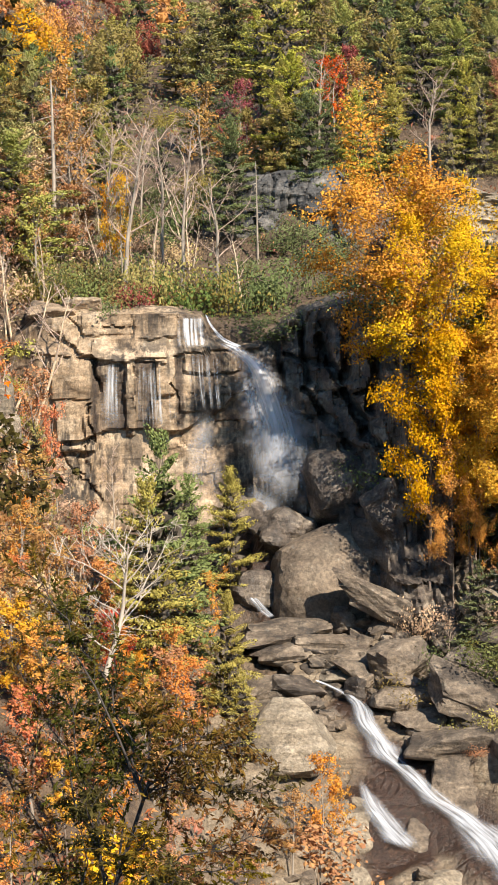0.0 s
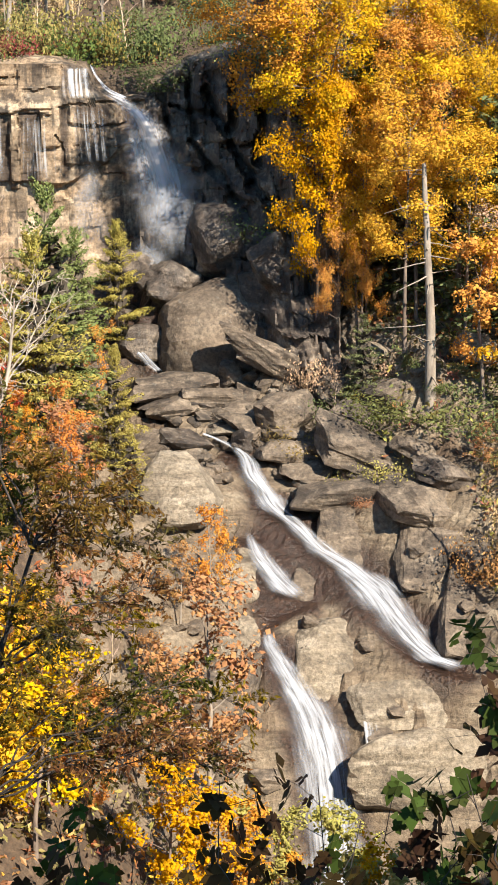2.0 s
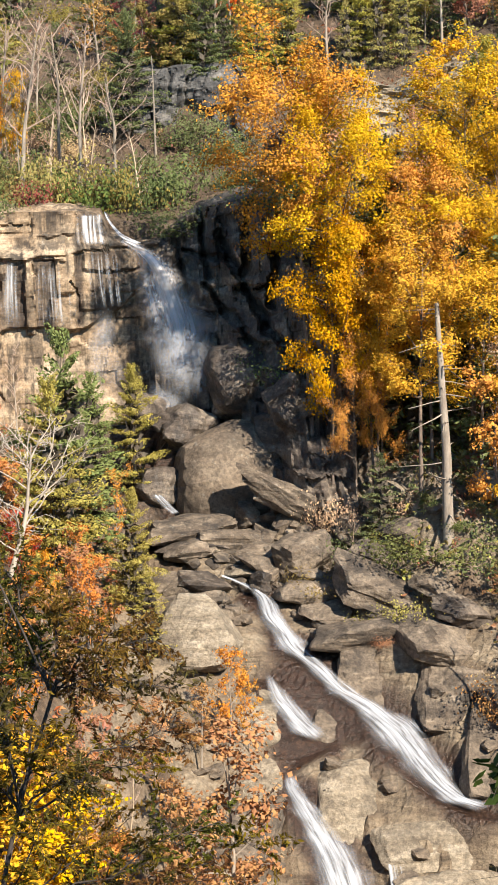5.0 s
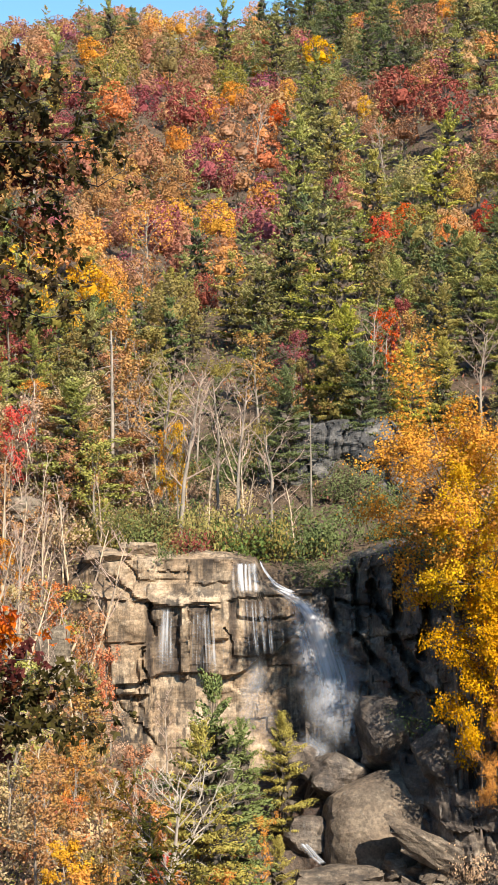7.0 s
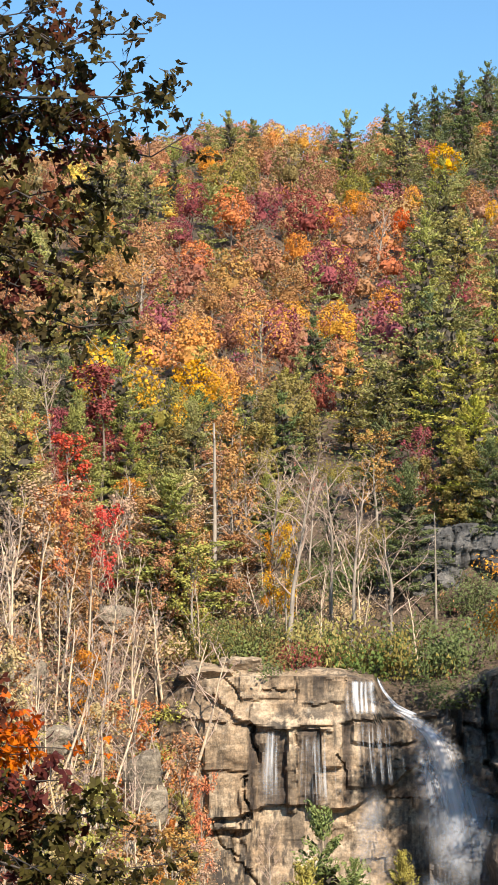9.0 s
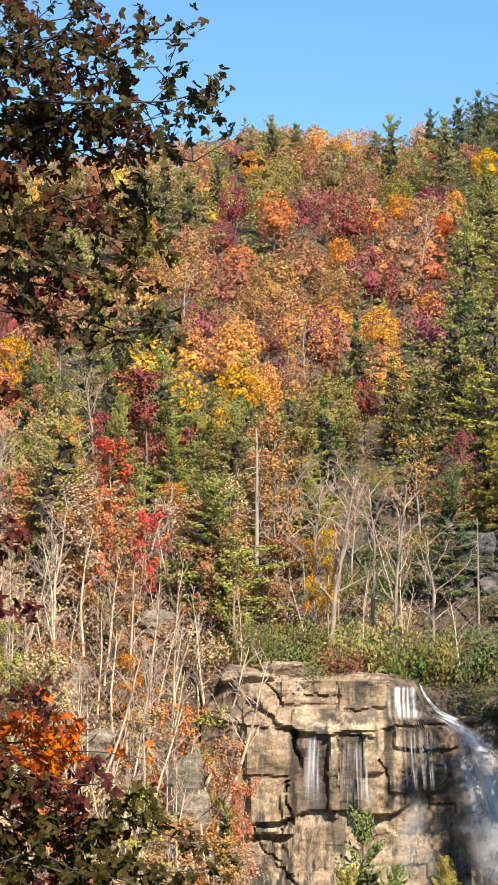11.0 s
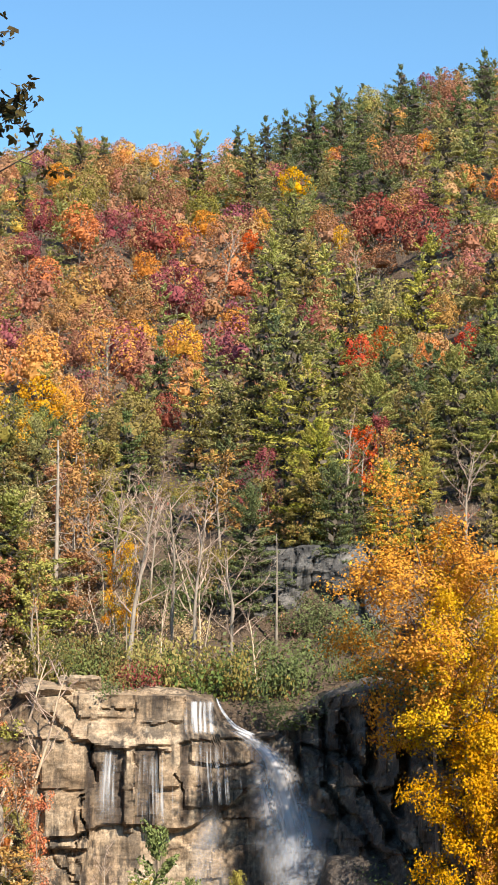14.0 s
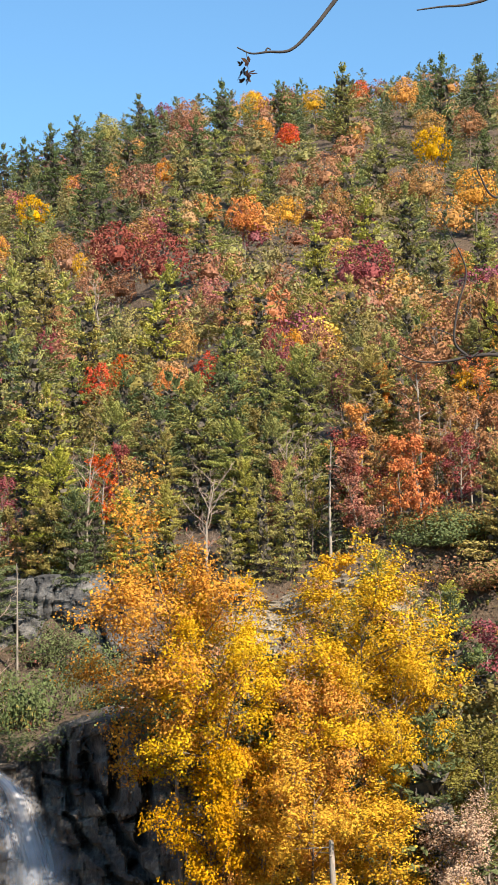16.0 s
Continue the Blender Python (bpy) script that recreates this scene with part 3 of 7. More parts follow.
def boulder(name, x, y, z, sx, sy, sz, turn, tilt, material, label, seed, cuts=9, detail=4, worn=0.0):
    """A broken block, sx by sy by sz metres, centred at (x, y, z), turned about the vertical and tilted; worn: how far its corners are rounded."""
    rng = np.random.default_rng(seed)
    bm = bmesh.new()
    bmesh.ops.create_icosphere(bm, subdivisions=detail, radius=1.0)
    way = np.array([v.co for v in bm.verts])
    faces = np.array([[1, 0, 0], [-1, 0, 0], [0, 1, 0], [0, -1, 0], [0, 0, 1], [0, 0, -1]], float) + 0.26 * rng.normal(size=(6, 3))
    corners = rng.normal(size=(cuts, 3))
    normals = np.concatenate([faces, corners])
    normals /= np.linalg.norm(normals, axis=1)[:, None]
    reach = np.concatenate([rng.uniform(0.84, 0.98, 6), rng.uniform(0.74, 1.15, cuts)]) + (0.07 if worn > 0.8 else 0.0)
    facing = way @ normals.T
    r = np.where(facing > 0.02, reach / np.maximum(facing, 0.02), 9).min(1)
    r = r * (1 - worn) + np.minimum(r, 1.05) * worn
    size = np.array([sx, sy, sz]) / 2
    p = way * r[:, None] * size
    beds = np.round(p[:, 2] / 0.45 + 0.5 * vnoise(p * 0.7 + seed))
    step = hash01(beds.astype(np.int64) + 40, np.int64(seed) + 0 * beds.astype(np.int64), np.int64(3)) - 0.5
    lump = 0.16 * fbm(p * np.array([0.6, 0.6, 1.6]) + seed, 4) + 0.16 * step * (1 - worn)
    p = p + way * (lump * min(1.0, 0.5 * min(sx, sy, sz)))[:, None]
    for v, c in zip(bm.verts, p):
        v.co = c
    me = bpy.data.meshes.new(name)
    bm.to_mesh(me)
    bm.free()
    me.polygons.foreach_set("use_smooth", np.zeros(len(me.polygons), bool))
    me.materials.append(material)
    ob = new(name, me)
    ob.matrix_basis = pose(x, y, z, tilt[0], tilt[1], turn)
    return tagged(ob, label, "rock")


# D and M use the rock whose colour carries shade as well as wet.
ROCKS = {"G": (GREY_ROCK, "brown-grey angular gneiss boulder beside the stream", 0.0), "P": (PALE_ROCK, "pale sunlit gneiss slab beside the cascade", 0.5),
         "D": (DARK_ROCK, "shade-darkened wet gneiss boulder at the foot of the falls", 0.0), "T": (TAN_ROCK, "tan gneiss block on the cliff top", 0.1),
         "B": (BROWN_ROCK, "huge rounded brown gneiss boulder below the falls", 0.85), "M": (DARK_ROCK, "shade-darkened rounded wet gneiss boulder under the falls", 0.45)}
ROCK_SEED = [100]


def rock(code, x, y, z, sx, sy, sz, turn, tx, ty):
    ROCK_SEED[0] += 1
    if tx >= 20:        # slabs of the bed lie along the slope
        tx = math.degrees(math.atan2(ground_at(x, y + 1.8) - ground_at(x, y - 1.8), 3.6))
        z = ground_at(x, y) - 0.36 * sz
    material, label, worn = ROCKS[code]
    boulder("slab" if sx > 3 * sz else "boulder", x, y, z, sx, sy, sz, turn, (tx, ty), material, label, ROCK_SEED[0], worn=worn)


rock("B", 7.3, 152.2, 35.6, 11.6, 8.0, 9.6, 8, -14, -4)
rock("G", 2.6, 147.4, 32.7, 7.2, 5.0, 2.1, -4, -3, -1)
rock("G", 12.4, 145.8, 34.0, 10.6, 3.4, 2.6, -8, 4, 30)
rock("G", 6.2, 145.2, 32.0, 6.6, 3.6, 2.0, 10, -6, 4)
rock("M", 7.6, 154.2, 43.4, 6.4, 4.6, 6.4, 12, 6, -22)
rock("M", 3.0, 154.6, 39.8, 5.6, 3.6, 3.2, 0, 0, 6)
rock("M", 11.2, 152.4, 40.6, 5.0, 4.0, 4.6, 0, 8, 16)
rock("M", 0.6, 151.6, 35.2, 3.8, 3.2, 3.6, 20, 0, 10)
rock("D", 2.8, 144.6, 31.9, 5.4, 3.0, 1.0, 0, 0, 0)
rock("G", 7.4, 147.5, 33.7, 1.7, 1.6, 2.0, 20, 0, -14)
rock("G", 2.3, 143.6, 31.6, 3.6, 3.2, 1.2, 30, 0, -6)
rock("P", 4.3, 144.5, 31.6, 3.2, 2.4, 0.5, -10, 0, 4)
rock("G", 7.7, 142.7, 31.2, 3.3, 3.0, 1.1, -20, 4, 8)
rock("G", 11.1, 140.8, 31.3, 4.7, 3.5, 3.4, 18, 10, -24)
rock("G", 14.9, 142.6, 33.1, 3.2, 3.0, 2.4, 0, 0, 25)
rock("D", 3.3, 139.0, 29.8, 4.5, 3.6, 1.3, 8, 0, 4)
rock("P", 6.4, 141.3, 30.4, 3.1, 2.4, 0.9, -15, 0, 3)
rock("D", 7.7, 139.2, 29.8, 1.7, 2.0, 1.8, 10, 0, 10)
rock("G", 10.5, 138.1, 29.3, 3.5, 3.2, 1.8, 22, 0, 8)
rock("G", 12.1, 136.4, 28.1, 3.9, 3.2, 1.3, -10, 6, -4)
rock("G", 13.0, 138.1, 29.3, 3.5, 3.0, 1.6, 15, 8, 14)
rock("G", 16.2, 135.7, 29.9, 7.9, 4.5, 2.6, -5, 10, 24)
rock("G", 16.5, 138.4, 31.5, 5.2, 3.0, 1.8, 5, 8, 22)
rock("G", 14.9, 134.1, 26.8, 7.6, 6.0, 2.6, -4, -2, -2)
rock("G", 20.1, 131.1, 26.8, 6.2, 6.0, 2.6, 10, 10, 14)
rock("D", 21.4, 132.0, 28.7, 3.7, 4.0, 2.1, 10, 0, 12)
rock("G", 20.2, 133.8, 30.0, 3.8, 3.5, 1.4, -20, 0, 20)
rock("P", 2.7, 132.3, 27.4, 6.5, 6.0, 4.3, -6, 18, 6)
rock("G", 15.2, 131.2, 24.5, 5.8, 6.0, 2.0, 6, 20, 6)
rock("G", 20.4, 128.4, 23.4, 4.7, 7.0, 2.2, 0, 20, 8)
rock("G", 11.5, 128.2, 22.2, 3.0, 4.0, 1.8, 12, 20, 10)
rock("P", 13.6, 123.1, 18.9, 7.4, 7.4, 2.2, 8, 20, 10)
rock("P", 6.4, 128.6, 23.2, 3.7, 6.0, 2.0, -5, 20, -4)
rock("P", 17.4, 118.8, 15.9, 9.1, 3.6, 1.6, 3, 20, 2)
rock("P", 5.6, 124.0, 20.3, 5.1, 6.0, 2.2, -8, 20, -6)
rock("P", 18.2, 115.4, 12.2, 9.6, 4.2, 5.6, 3, 0, 0)
rock("G", 5.2, 118.2, 16.7, 4.9, 4.0, 5.1, 6, 0, -6)
rock("G", 1.6, 117.0, 19.6, 4.5, 5.0, 2.0, 0, 20, 0)
rock("G", 21.3, 123.3, 20.4, 2.4, 6.0, 2.0, 0, 20, 8)
rock("P", 17.6, 142.0, 35.1, 2.9, 3.0, 2.8, 10, 0, -12)
rock("D", 13.8, 148.1, 36.6, 3.2, 3.0, 4.4, 10, 0, -25)
rock("P", 25.3, 140.1, 36.3, 3.3, 3.0, 2.5, 0, 0, 10)
rock("G", 16.6, 146.8, 37.2, 2.7, 3.0, 3.4, -15, 0, -20)
rock("D", 11.2, 148.5, 41.5, 3.5, 3.0, 5.3, 0, 0, -28)
rock("D", 13.1, 148.8, 37.3, 5.3, 3.4, 6.1, 0, 0, -35)
rock("T", -13.4, 162.8, 58.1, 3.6, 3.3, 1.7, 0, 0, -2)
rock("T", -16.2, 162.4, 57.5, 4.2, 3.8, 1.3, 0, 0, 3)
rock("D", 3.1, 153.9, 39.7, 4.5, 3.7, 4.0, 0, 0, 8)
rock("D", 10.6, 151.0, 39.0, 4.9, 4.0, 4.5, 0, 0, 15)
rock("D", 11.5, 150.8, 41.9, 4.4, 3.2, 6.1, 0, 0, -20)
rock("D", 14.9, 148.8, 40.9, 4.4, 3.2, 5.0, 0, 0, 10)
rock("D", 0.0, 155.6, 41.4, 3.0, 2.5, 2.9, 0, 0, 0)
rock("P", -25.3, 150.6, 53.0, 3.1, 2.2, 2.0, 0, 0, 0)
rock("P", -23.4, 166.5, 61.6, 2.9, 2.1, 2.8, 0, 0, 10)
rock("P", -19.4, 150.5, 50.1, 2.6, 1.9, 4.5, 0, 0, 0)
rock("P", -18.6, 150.4, 48.6, 2.2, 1.6, 3.0, 0, 0, 0)
rock("P", -29.7, 158.8, 57.5, 4.2, 3.0, 3.2, 0, 0, 0)

# ---- loose stones between the boulders ----
STONES = []
for k in range(7):
    first = boulder("stone", 0, 0, 0, 1.0, 0.9, 0.6, 0, (0, 0), GREY_ROCK, "small grey angular stone in the stream bed", 300 + k, 8, 3)
    STONES.append(first.data)
    bpy.data.objects.remove(first)
stone_rng = np.random.default_rng(11)
for k in range(280):
    x, y = (stone_rng.normal(9.0, 4.0), stone_rng.uniform(135, 148)) if k < 220 else (stone_rng.uniform(-2, 24), stone_rng.uniform(114, 128))
    s = stone_rng.uniform(0.6, 1.9) if k % 4 else stone_rng.uniform(1.8, 3.4)
    if from_water(x, y) < 0.6 * s:
        continue
    ob = new("stone", STONES[k % 7])
    ob.matrix_basis = Matrix.Translation((x, y, ground_at(x, y) + 0.1 * s)) @ Euler((stone_rng.uniform(-0.4, 0.4), stone_rng.uniform(-0.4, 0.4), stone_rng.uniform(0, 6.28))).to_matrix().to_4x4() @ Matrix.Diagonal((s, s, s * stone_rng.uniform(0.7, 1.2), 1))
    tagged(ob, "small grey angular stone in the stream bed", "stone", group="stones of the stream bed")

# ---- water ----


def water_material(name, thick, along, across, colour=(0.80, 0.84, 0.90), relief=0.5, contrast=3.2):
    """White falling water: streaks that run with the flow, thinner at the sides."""
    m, t, b = nodes_of(name)
    b.inputs["Roughness"].default_value = 0.6
    u, v = t.nodes.new("ShaderNodeAttribute"), t.nodes.new("ShaderNodeAttribute")
    u.attribute_name, v.attribute_name = "across", "along"
    c = t.nodes.new("ShaderNodeCombineXYZ")
    t.links.new(maths(t, "MULTIPLY", u.outputs["Fac"], across), c.inputs[0])
    t.links.new(maths(t, "MULTIPLY", v.outputs["Fac"], along), c.inputs[1])
    f = noise_node(t, c.outputs[0], 1.0, 6, 0.62, 0.3)
    t.links.new(ramp(t, f, [(0.36, tuple(0.66 * k for k in colour)), (0.66, colour)]), b.inputs["Base Color"])
    rim = t.nodes.new("ShaderNodeAttribute")
    rim.attribute_name = "body"
    a = maths(t, "ADD", maths(t, "MULTIPLY", maths(t, "SUBTRACT", f, 0.5), contrast), thick)
    n = t.nodes.new("ShaderNodeMath")
    n.operation, n.use_clamp = "MULTIPLY", True
    t.links.new(a, n.inputs[0])
    t.links.new(rim.outputs["Fac"], n.inputs[1])
    tr = t.nodes.new("ShaderNodeBsdfTransparent")
    ms = t.nodes.new("ShaderNodeMixShader")
    t.links.new(n.outputs[0], ms.inputs[0])
    t.links.new(tr.outputs[0], ms.inputs[1])
    t.links.new(b.outputs[0], ms.inputs[2])
    t.links.new(ms.outputs[0], t.nodes["Material Output"].inputs[0])
    bump = node(t, "ShaderNodeBump", Strength=relief, Distance=0.2)
    t.links.new(f, bump.inputs["Height"])
    t.links.new(bump.outputs[0], b.inputs["Normal"])
    return m


def ribbon(points, n, columns, bulge, seed, falling, soft=0.25, fade=0.1, tail=None):
    """A sheet of water along points (x, y, z, width): across, along and body are kept for the material."""
    s = spline(points, n)
    u = np.linspace(-1, 1, columns)
    along = np.concatenate([[0], np.cumsum(np.linalg.norm(np.diff(s[:, :3], axis=0), axis=1))])
    d = np.gradient(s[:, :3], axis=0)
    side = np.stack([d[:, 1], -d[:, 0], d[:, 0] * 0], -1)
    side = np.tile([1.0, 0, 0], (n, 1)) if falling else side / np.maximum(np.linalg.norm(side, axis=1), 1e-6)[:, None]
    p = s[:, None, :3] + side[:, None] * (u[None, :, None] * s[:, None, 3:4] / 2)
    lift = bulge * (1 - u ** 2)[None] * (1 + 0.6 * vnoise(np.stack([np.repeat(along, columns) * 0.8, np.tile(u * 2, n), np.full(n * columns, seed)], -1)).reshape(n, columns))
    p[..., 1] -= lift * (1.0 if falling else 0.3)
    p[..., 2] += lift * (0.0 if falling else 1.0)
    ragged = 0.28 * vnoise(np.stack([np.repeat(along, columns) * 0.9, np.tile(np.sign(u) * 3, n), np.full(n * columns, seed + 2)], -1)).reshape(n, columns)
    body = smooth(0, soft, 1 - np.abs(u)[None] * (1 + ragged + 0.2)) * (smooth(0, fade, np.linspace(0, 1, n)) * smooth(0, tail or fade, 1 - np.linspace(0, 1, n)))[:, None]
    wide = u[None] * s[:, 3:4] / 2
    return quad_mesh("water", p.reshape(-1, 3), grid_quads(n, columns), True, across=(wide + seed).ravel(), along=np.repeat(along, columns), body=body.ravel())


WHITE = water_material("white water", 0.66, 0.30, 3.6, (0.50, 0.52, 0.55), 0.25, 2.3)
VEIL = water_material("falling veil", 0.55, 0.05, 1.5, (0.72, 0.69, 0.68), 0.0, 1.7)
THIN = water_material("thin trickles", 0.02, 0.06, 3.6, (0.60, 0.60, 0.60), 0.0, 4.4)
MIST = water_material("drifting spray", 0.20, 0.16, 0.4, (0.74, 0.76, 0.80), 0.0, 0.9)
CURTAIN = water_material("sunlit curtain", 0.28, 0.09, 3.4, (0.68, 0.69, 0.70), 0.0, 3.4)

waterfall = tagged(new("waterfall"), "white veil of falling water over a gneiss cliff", "waterfall")
MAIN = [(-1.7, 158.9, 54.85, 1.1), (-0.5, 158.3, 54.25, 2.2), (1.0, 157.8, 52.87, 4.0), (1.8, 157.4, 50.55, 5.2), (2.45, 157.0, 48.23, 6.8), (2.95, 156.6, 45.9, 8.0), (3.3, 156.2, 43.58, 8.8), (3.4, 155.9, 41.6, 8.8)]
part("veil", ribbon(MAIN, 60, 29, 0.6, 1.0, True, 1.0, 0.08, 0.55), VEIL, waterfall)
part("veil", ribbon([(x - 0.25, y + 0.5, z, w * 0.75) for x, y, z, w in MAIN], 60, 29, 0.4, 5.0, True, 1.0, 0.08, 0.6), VEIL, waterfall)
part("veil", ribbon([(x + 0.1 * k, y + 0.3, z, 0.9 + 0.32 * k) for k, (x, y, z, w) in enumerate(MAIN[:6])], 40, 15, 0.3, 8.0, True, 0.9, 0.06, 0.7), CURTAIN, waterfall)
part("spray", ribbon([(2.2, 155.8, 50, 4.0), (3.0, 155.0, 46, 6.4), (3.1, 154.4, 41.6, 7.6)], 40, 21, 0.8, 9.0, True, 0.9, 0.4), MIST, waterfall)
part("spray", ribbon([(1.2, 156.6, 43.6, 3.0), (1.4, 155.8, 41.9, 4.4), (1.5, 155.0, 40.9, 4.8)], 20, 15, 0.6, 15.0, True, 0.9, 0.4), MIST, waterfall)
part("lip_chute", ribbon([(-3.0, 159.6, 57.0, 0.6), (-2.5, 159.3, 56.0, 0.7), (-1.6, 159.0, 55.0, 1.0), (-0.2, 158.6, 54.3, 1.6)], 24, 9, 0.25, 3.0, False, 0.4, 0.03), WHITE, waterfall)
part("upper_curtain", ribbon([(-4.2, 159.0, 57.0, 2.5), (-4.2, 158.5, 56.0, 2.9), (-4.1, 158.0, 54.55, 3.3)], 24, 15, 0.12, 7.0, True, 0.5, 0.10), CURTAIN, waterfall)
part("side_column", ribbon([(-10.75, 157.2, 53.4, 1.0), (-10.8, 157.1, 51.1, 1.8), (-10.8, 157.0, 47.7, 2.6)], 30, 13, 0.12, 11.4, True, 1.0, 0.08, 0.5), CURTAIN, waterfall)
part("ledge_trickle", ribbon([(-8.2, 157.2, 53.2, 1.5), (-8.3, 157.1, 50.6, 1.7), (-8.3, 157.1, 47.9, 1.8)], 30, 15, 0.1, 12.0, True, 0.6, 0.2), THIN, waterfall)
part("ledge_trickle", ribbon([(-3.2, 157.0, 54.2, 4.0), (-3.1, 156.9, 52.0, 4.6), (-2.9, 156.9, 49.4, 5.2)], 30, 31, 0.1, 13.0, True, 0.5, 0.25), THIN, waterfall)
part("ledge_trickle", ribbon([(-7.0, 156.4, 53.4, 2.6), (-7.0, 156.3, 51.0, 2.9), (-6.9, 156.3, 48.0, 3.0)], 30, 25, 0.1, 17.0, True, 0.5, 0.3), THIN, waterfall)
part("spray", ribbon([(-3.4, 156.6, 50, 1.8), (-3.5, 156.4, 46.3, 3.2), (-3.5, 156.2, 41.8, 4.4)], 30, 15, 0.3, 19.0, True, 0.9, 0.4), MIST, waterfall)

cascade = tagged(new("cascade"), "two white chutes of a stream running down stepped gneiss", "stream")
for pts, seed, grow in ((STREAM, 23.0, 1.40), (BRANCH, 41.0, 1.15)):
    part("chute", ribbon([(x, y, z + 0.14, grow * wd) for x, y, z, wd in pts], 30 * len(pts), 21, 0.20, seed, False, 0.9, 0.04 if seed < 40 else 0.2), WHITE, cascade)
part("chute", ribbon([(4.8, 140.6, 30.2, 0.5), (6.0, 140.0, 29.8, 0.8), (7.2, 138.9, 29.3, 0.9)], 60, 11, 0.12, 57.0, False, 0.6, 0.1), WHITE, cascade)
part("chute", ribbon([(0.3, 150.4, 35.0, 0.9), (1.0, 149.4, 34.2, 1.2), (1.8, 148.6, 33.6, 1.0)], 40, 11, 0.15, 59.0, False, 0.6, 0.1), WHITE, cascade)
part("plunge", ribbon([(x, y - 0.1, z + 0.1, 1.34 * wd) for x, y, z, wd in PLUNGE], 110, 25, 0.25, 31.0, True, 0.9, 0.05), WHITE, cascade)
part("trickle", ribbon([(14.6, 118.4, 16.0, 1.0), (14.8, 116.9, 14.0, 1.5), (15.0, 115.2, 11.0, 1.8)], 30, 9, 0.1, 37.0, True, 0.4, 0.1), THIN, cascade)

# ---- plants: prototypes ----


def tubes(branches):
    """One mesh's arrays from branches (points, radii, sides)."""
    V, Q, base = [], [], 0
    for p, r, sides in branches:
        p, r = np.asarray(p), np.asarray(r)
        d = np.gradient(p, axis=0)
        d /= np.maximum(np.linalg.norm(d, axis=1), 1e-9)[:, None]
        a = np.cross(d, [0.31, 0.87, 0.38])
        a /= np.maximum(np.linalg.norm(a, axis=1), 1e-9)[:, None]
        b = np.cross(d, a)
        w = np.arange(sides) * 2 * np.pi / sides
        ring = p[:, None] + r[:, None, None] * (a[:, None] * np.cos(w)[None, :, None] + b[:, None] * np.sin(w)[None, :, None])
        k = base + np.arange(len(p) * sides).reshape(len(p), sides)
        n = np.roll(k, -1, 1)
        Q.append(np.stack([k[:-1], n[:-1], n[1:], k[1:]], -1).reshape(-1, 4))
        V.append(ring.reshape(-1, 3))
        base += len(p) * sides
    return np.concatenate(V), np.concatenate(Q)


def leaf_cards(c, rng, length, width, out=None, along=None, scale=1.0, loose=0.45):
    """Small lozenge leaves at centres c. out: the way that they face, more or less; along: the way that they point."""
    n = len(c)
    nrm = rng.normal(size=(n, 3)) if out is None else out / np.maximum(np.linalg.norm(out, axis=1), 1e-9)[:, None] + loose * rng.normal(size=(n, 3))
    nrm /= np.linalg.norm(nrm, axis=1)[:, None]
    a = rng.normal(size=(n, 3)) if along is None else along + 0.35 * rng.normal(size=(n, 3))
    a = a - nrm * (a * nrm).sum(1)[:, None]
    a /= np.maximum(np.linalg.norm(a, axis=1), 1e-9)[:, None]
    b = np.cross(nrm, a)
    s = rng.uniform(0.6, 1.4, (n, 1)) * np.reshape(scale, (-1, 1))
    l, w = a * s * length / 2, b * s * width / 2
    fold = nrm * s * width * 0.15
    V = np.stack([c - l, c + w - fold, c + l, c - w - fold], 1).reshape(-1, 3)
    return V, np.arange(4 * n).reshape(n, 4)


def bend(rng, start, direction, length, n, wander, rise):
    p, d, out = np.array(start, float), np.array(direction, float), [np.array(start, float)]
    for _ in range(n - 1):
        d = d + wander * rng.normal(size=3) + np.array([0, 0, rise])
        d /= np.linalg.norm(d)
        p = p + d * length / (n - 1)
        out.append(p)
    return np.array(out)


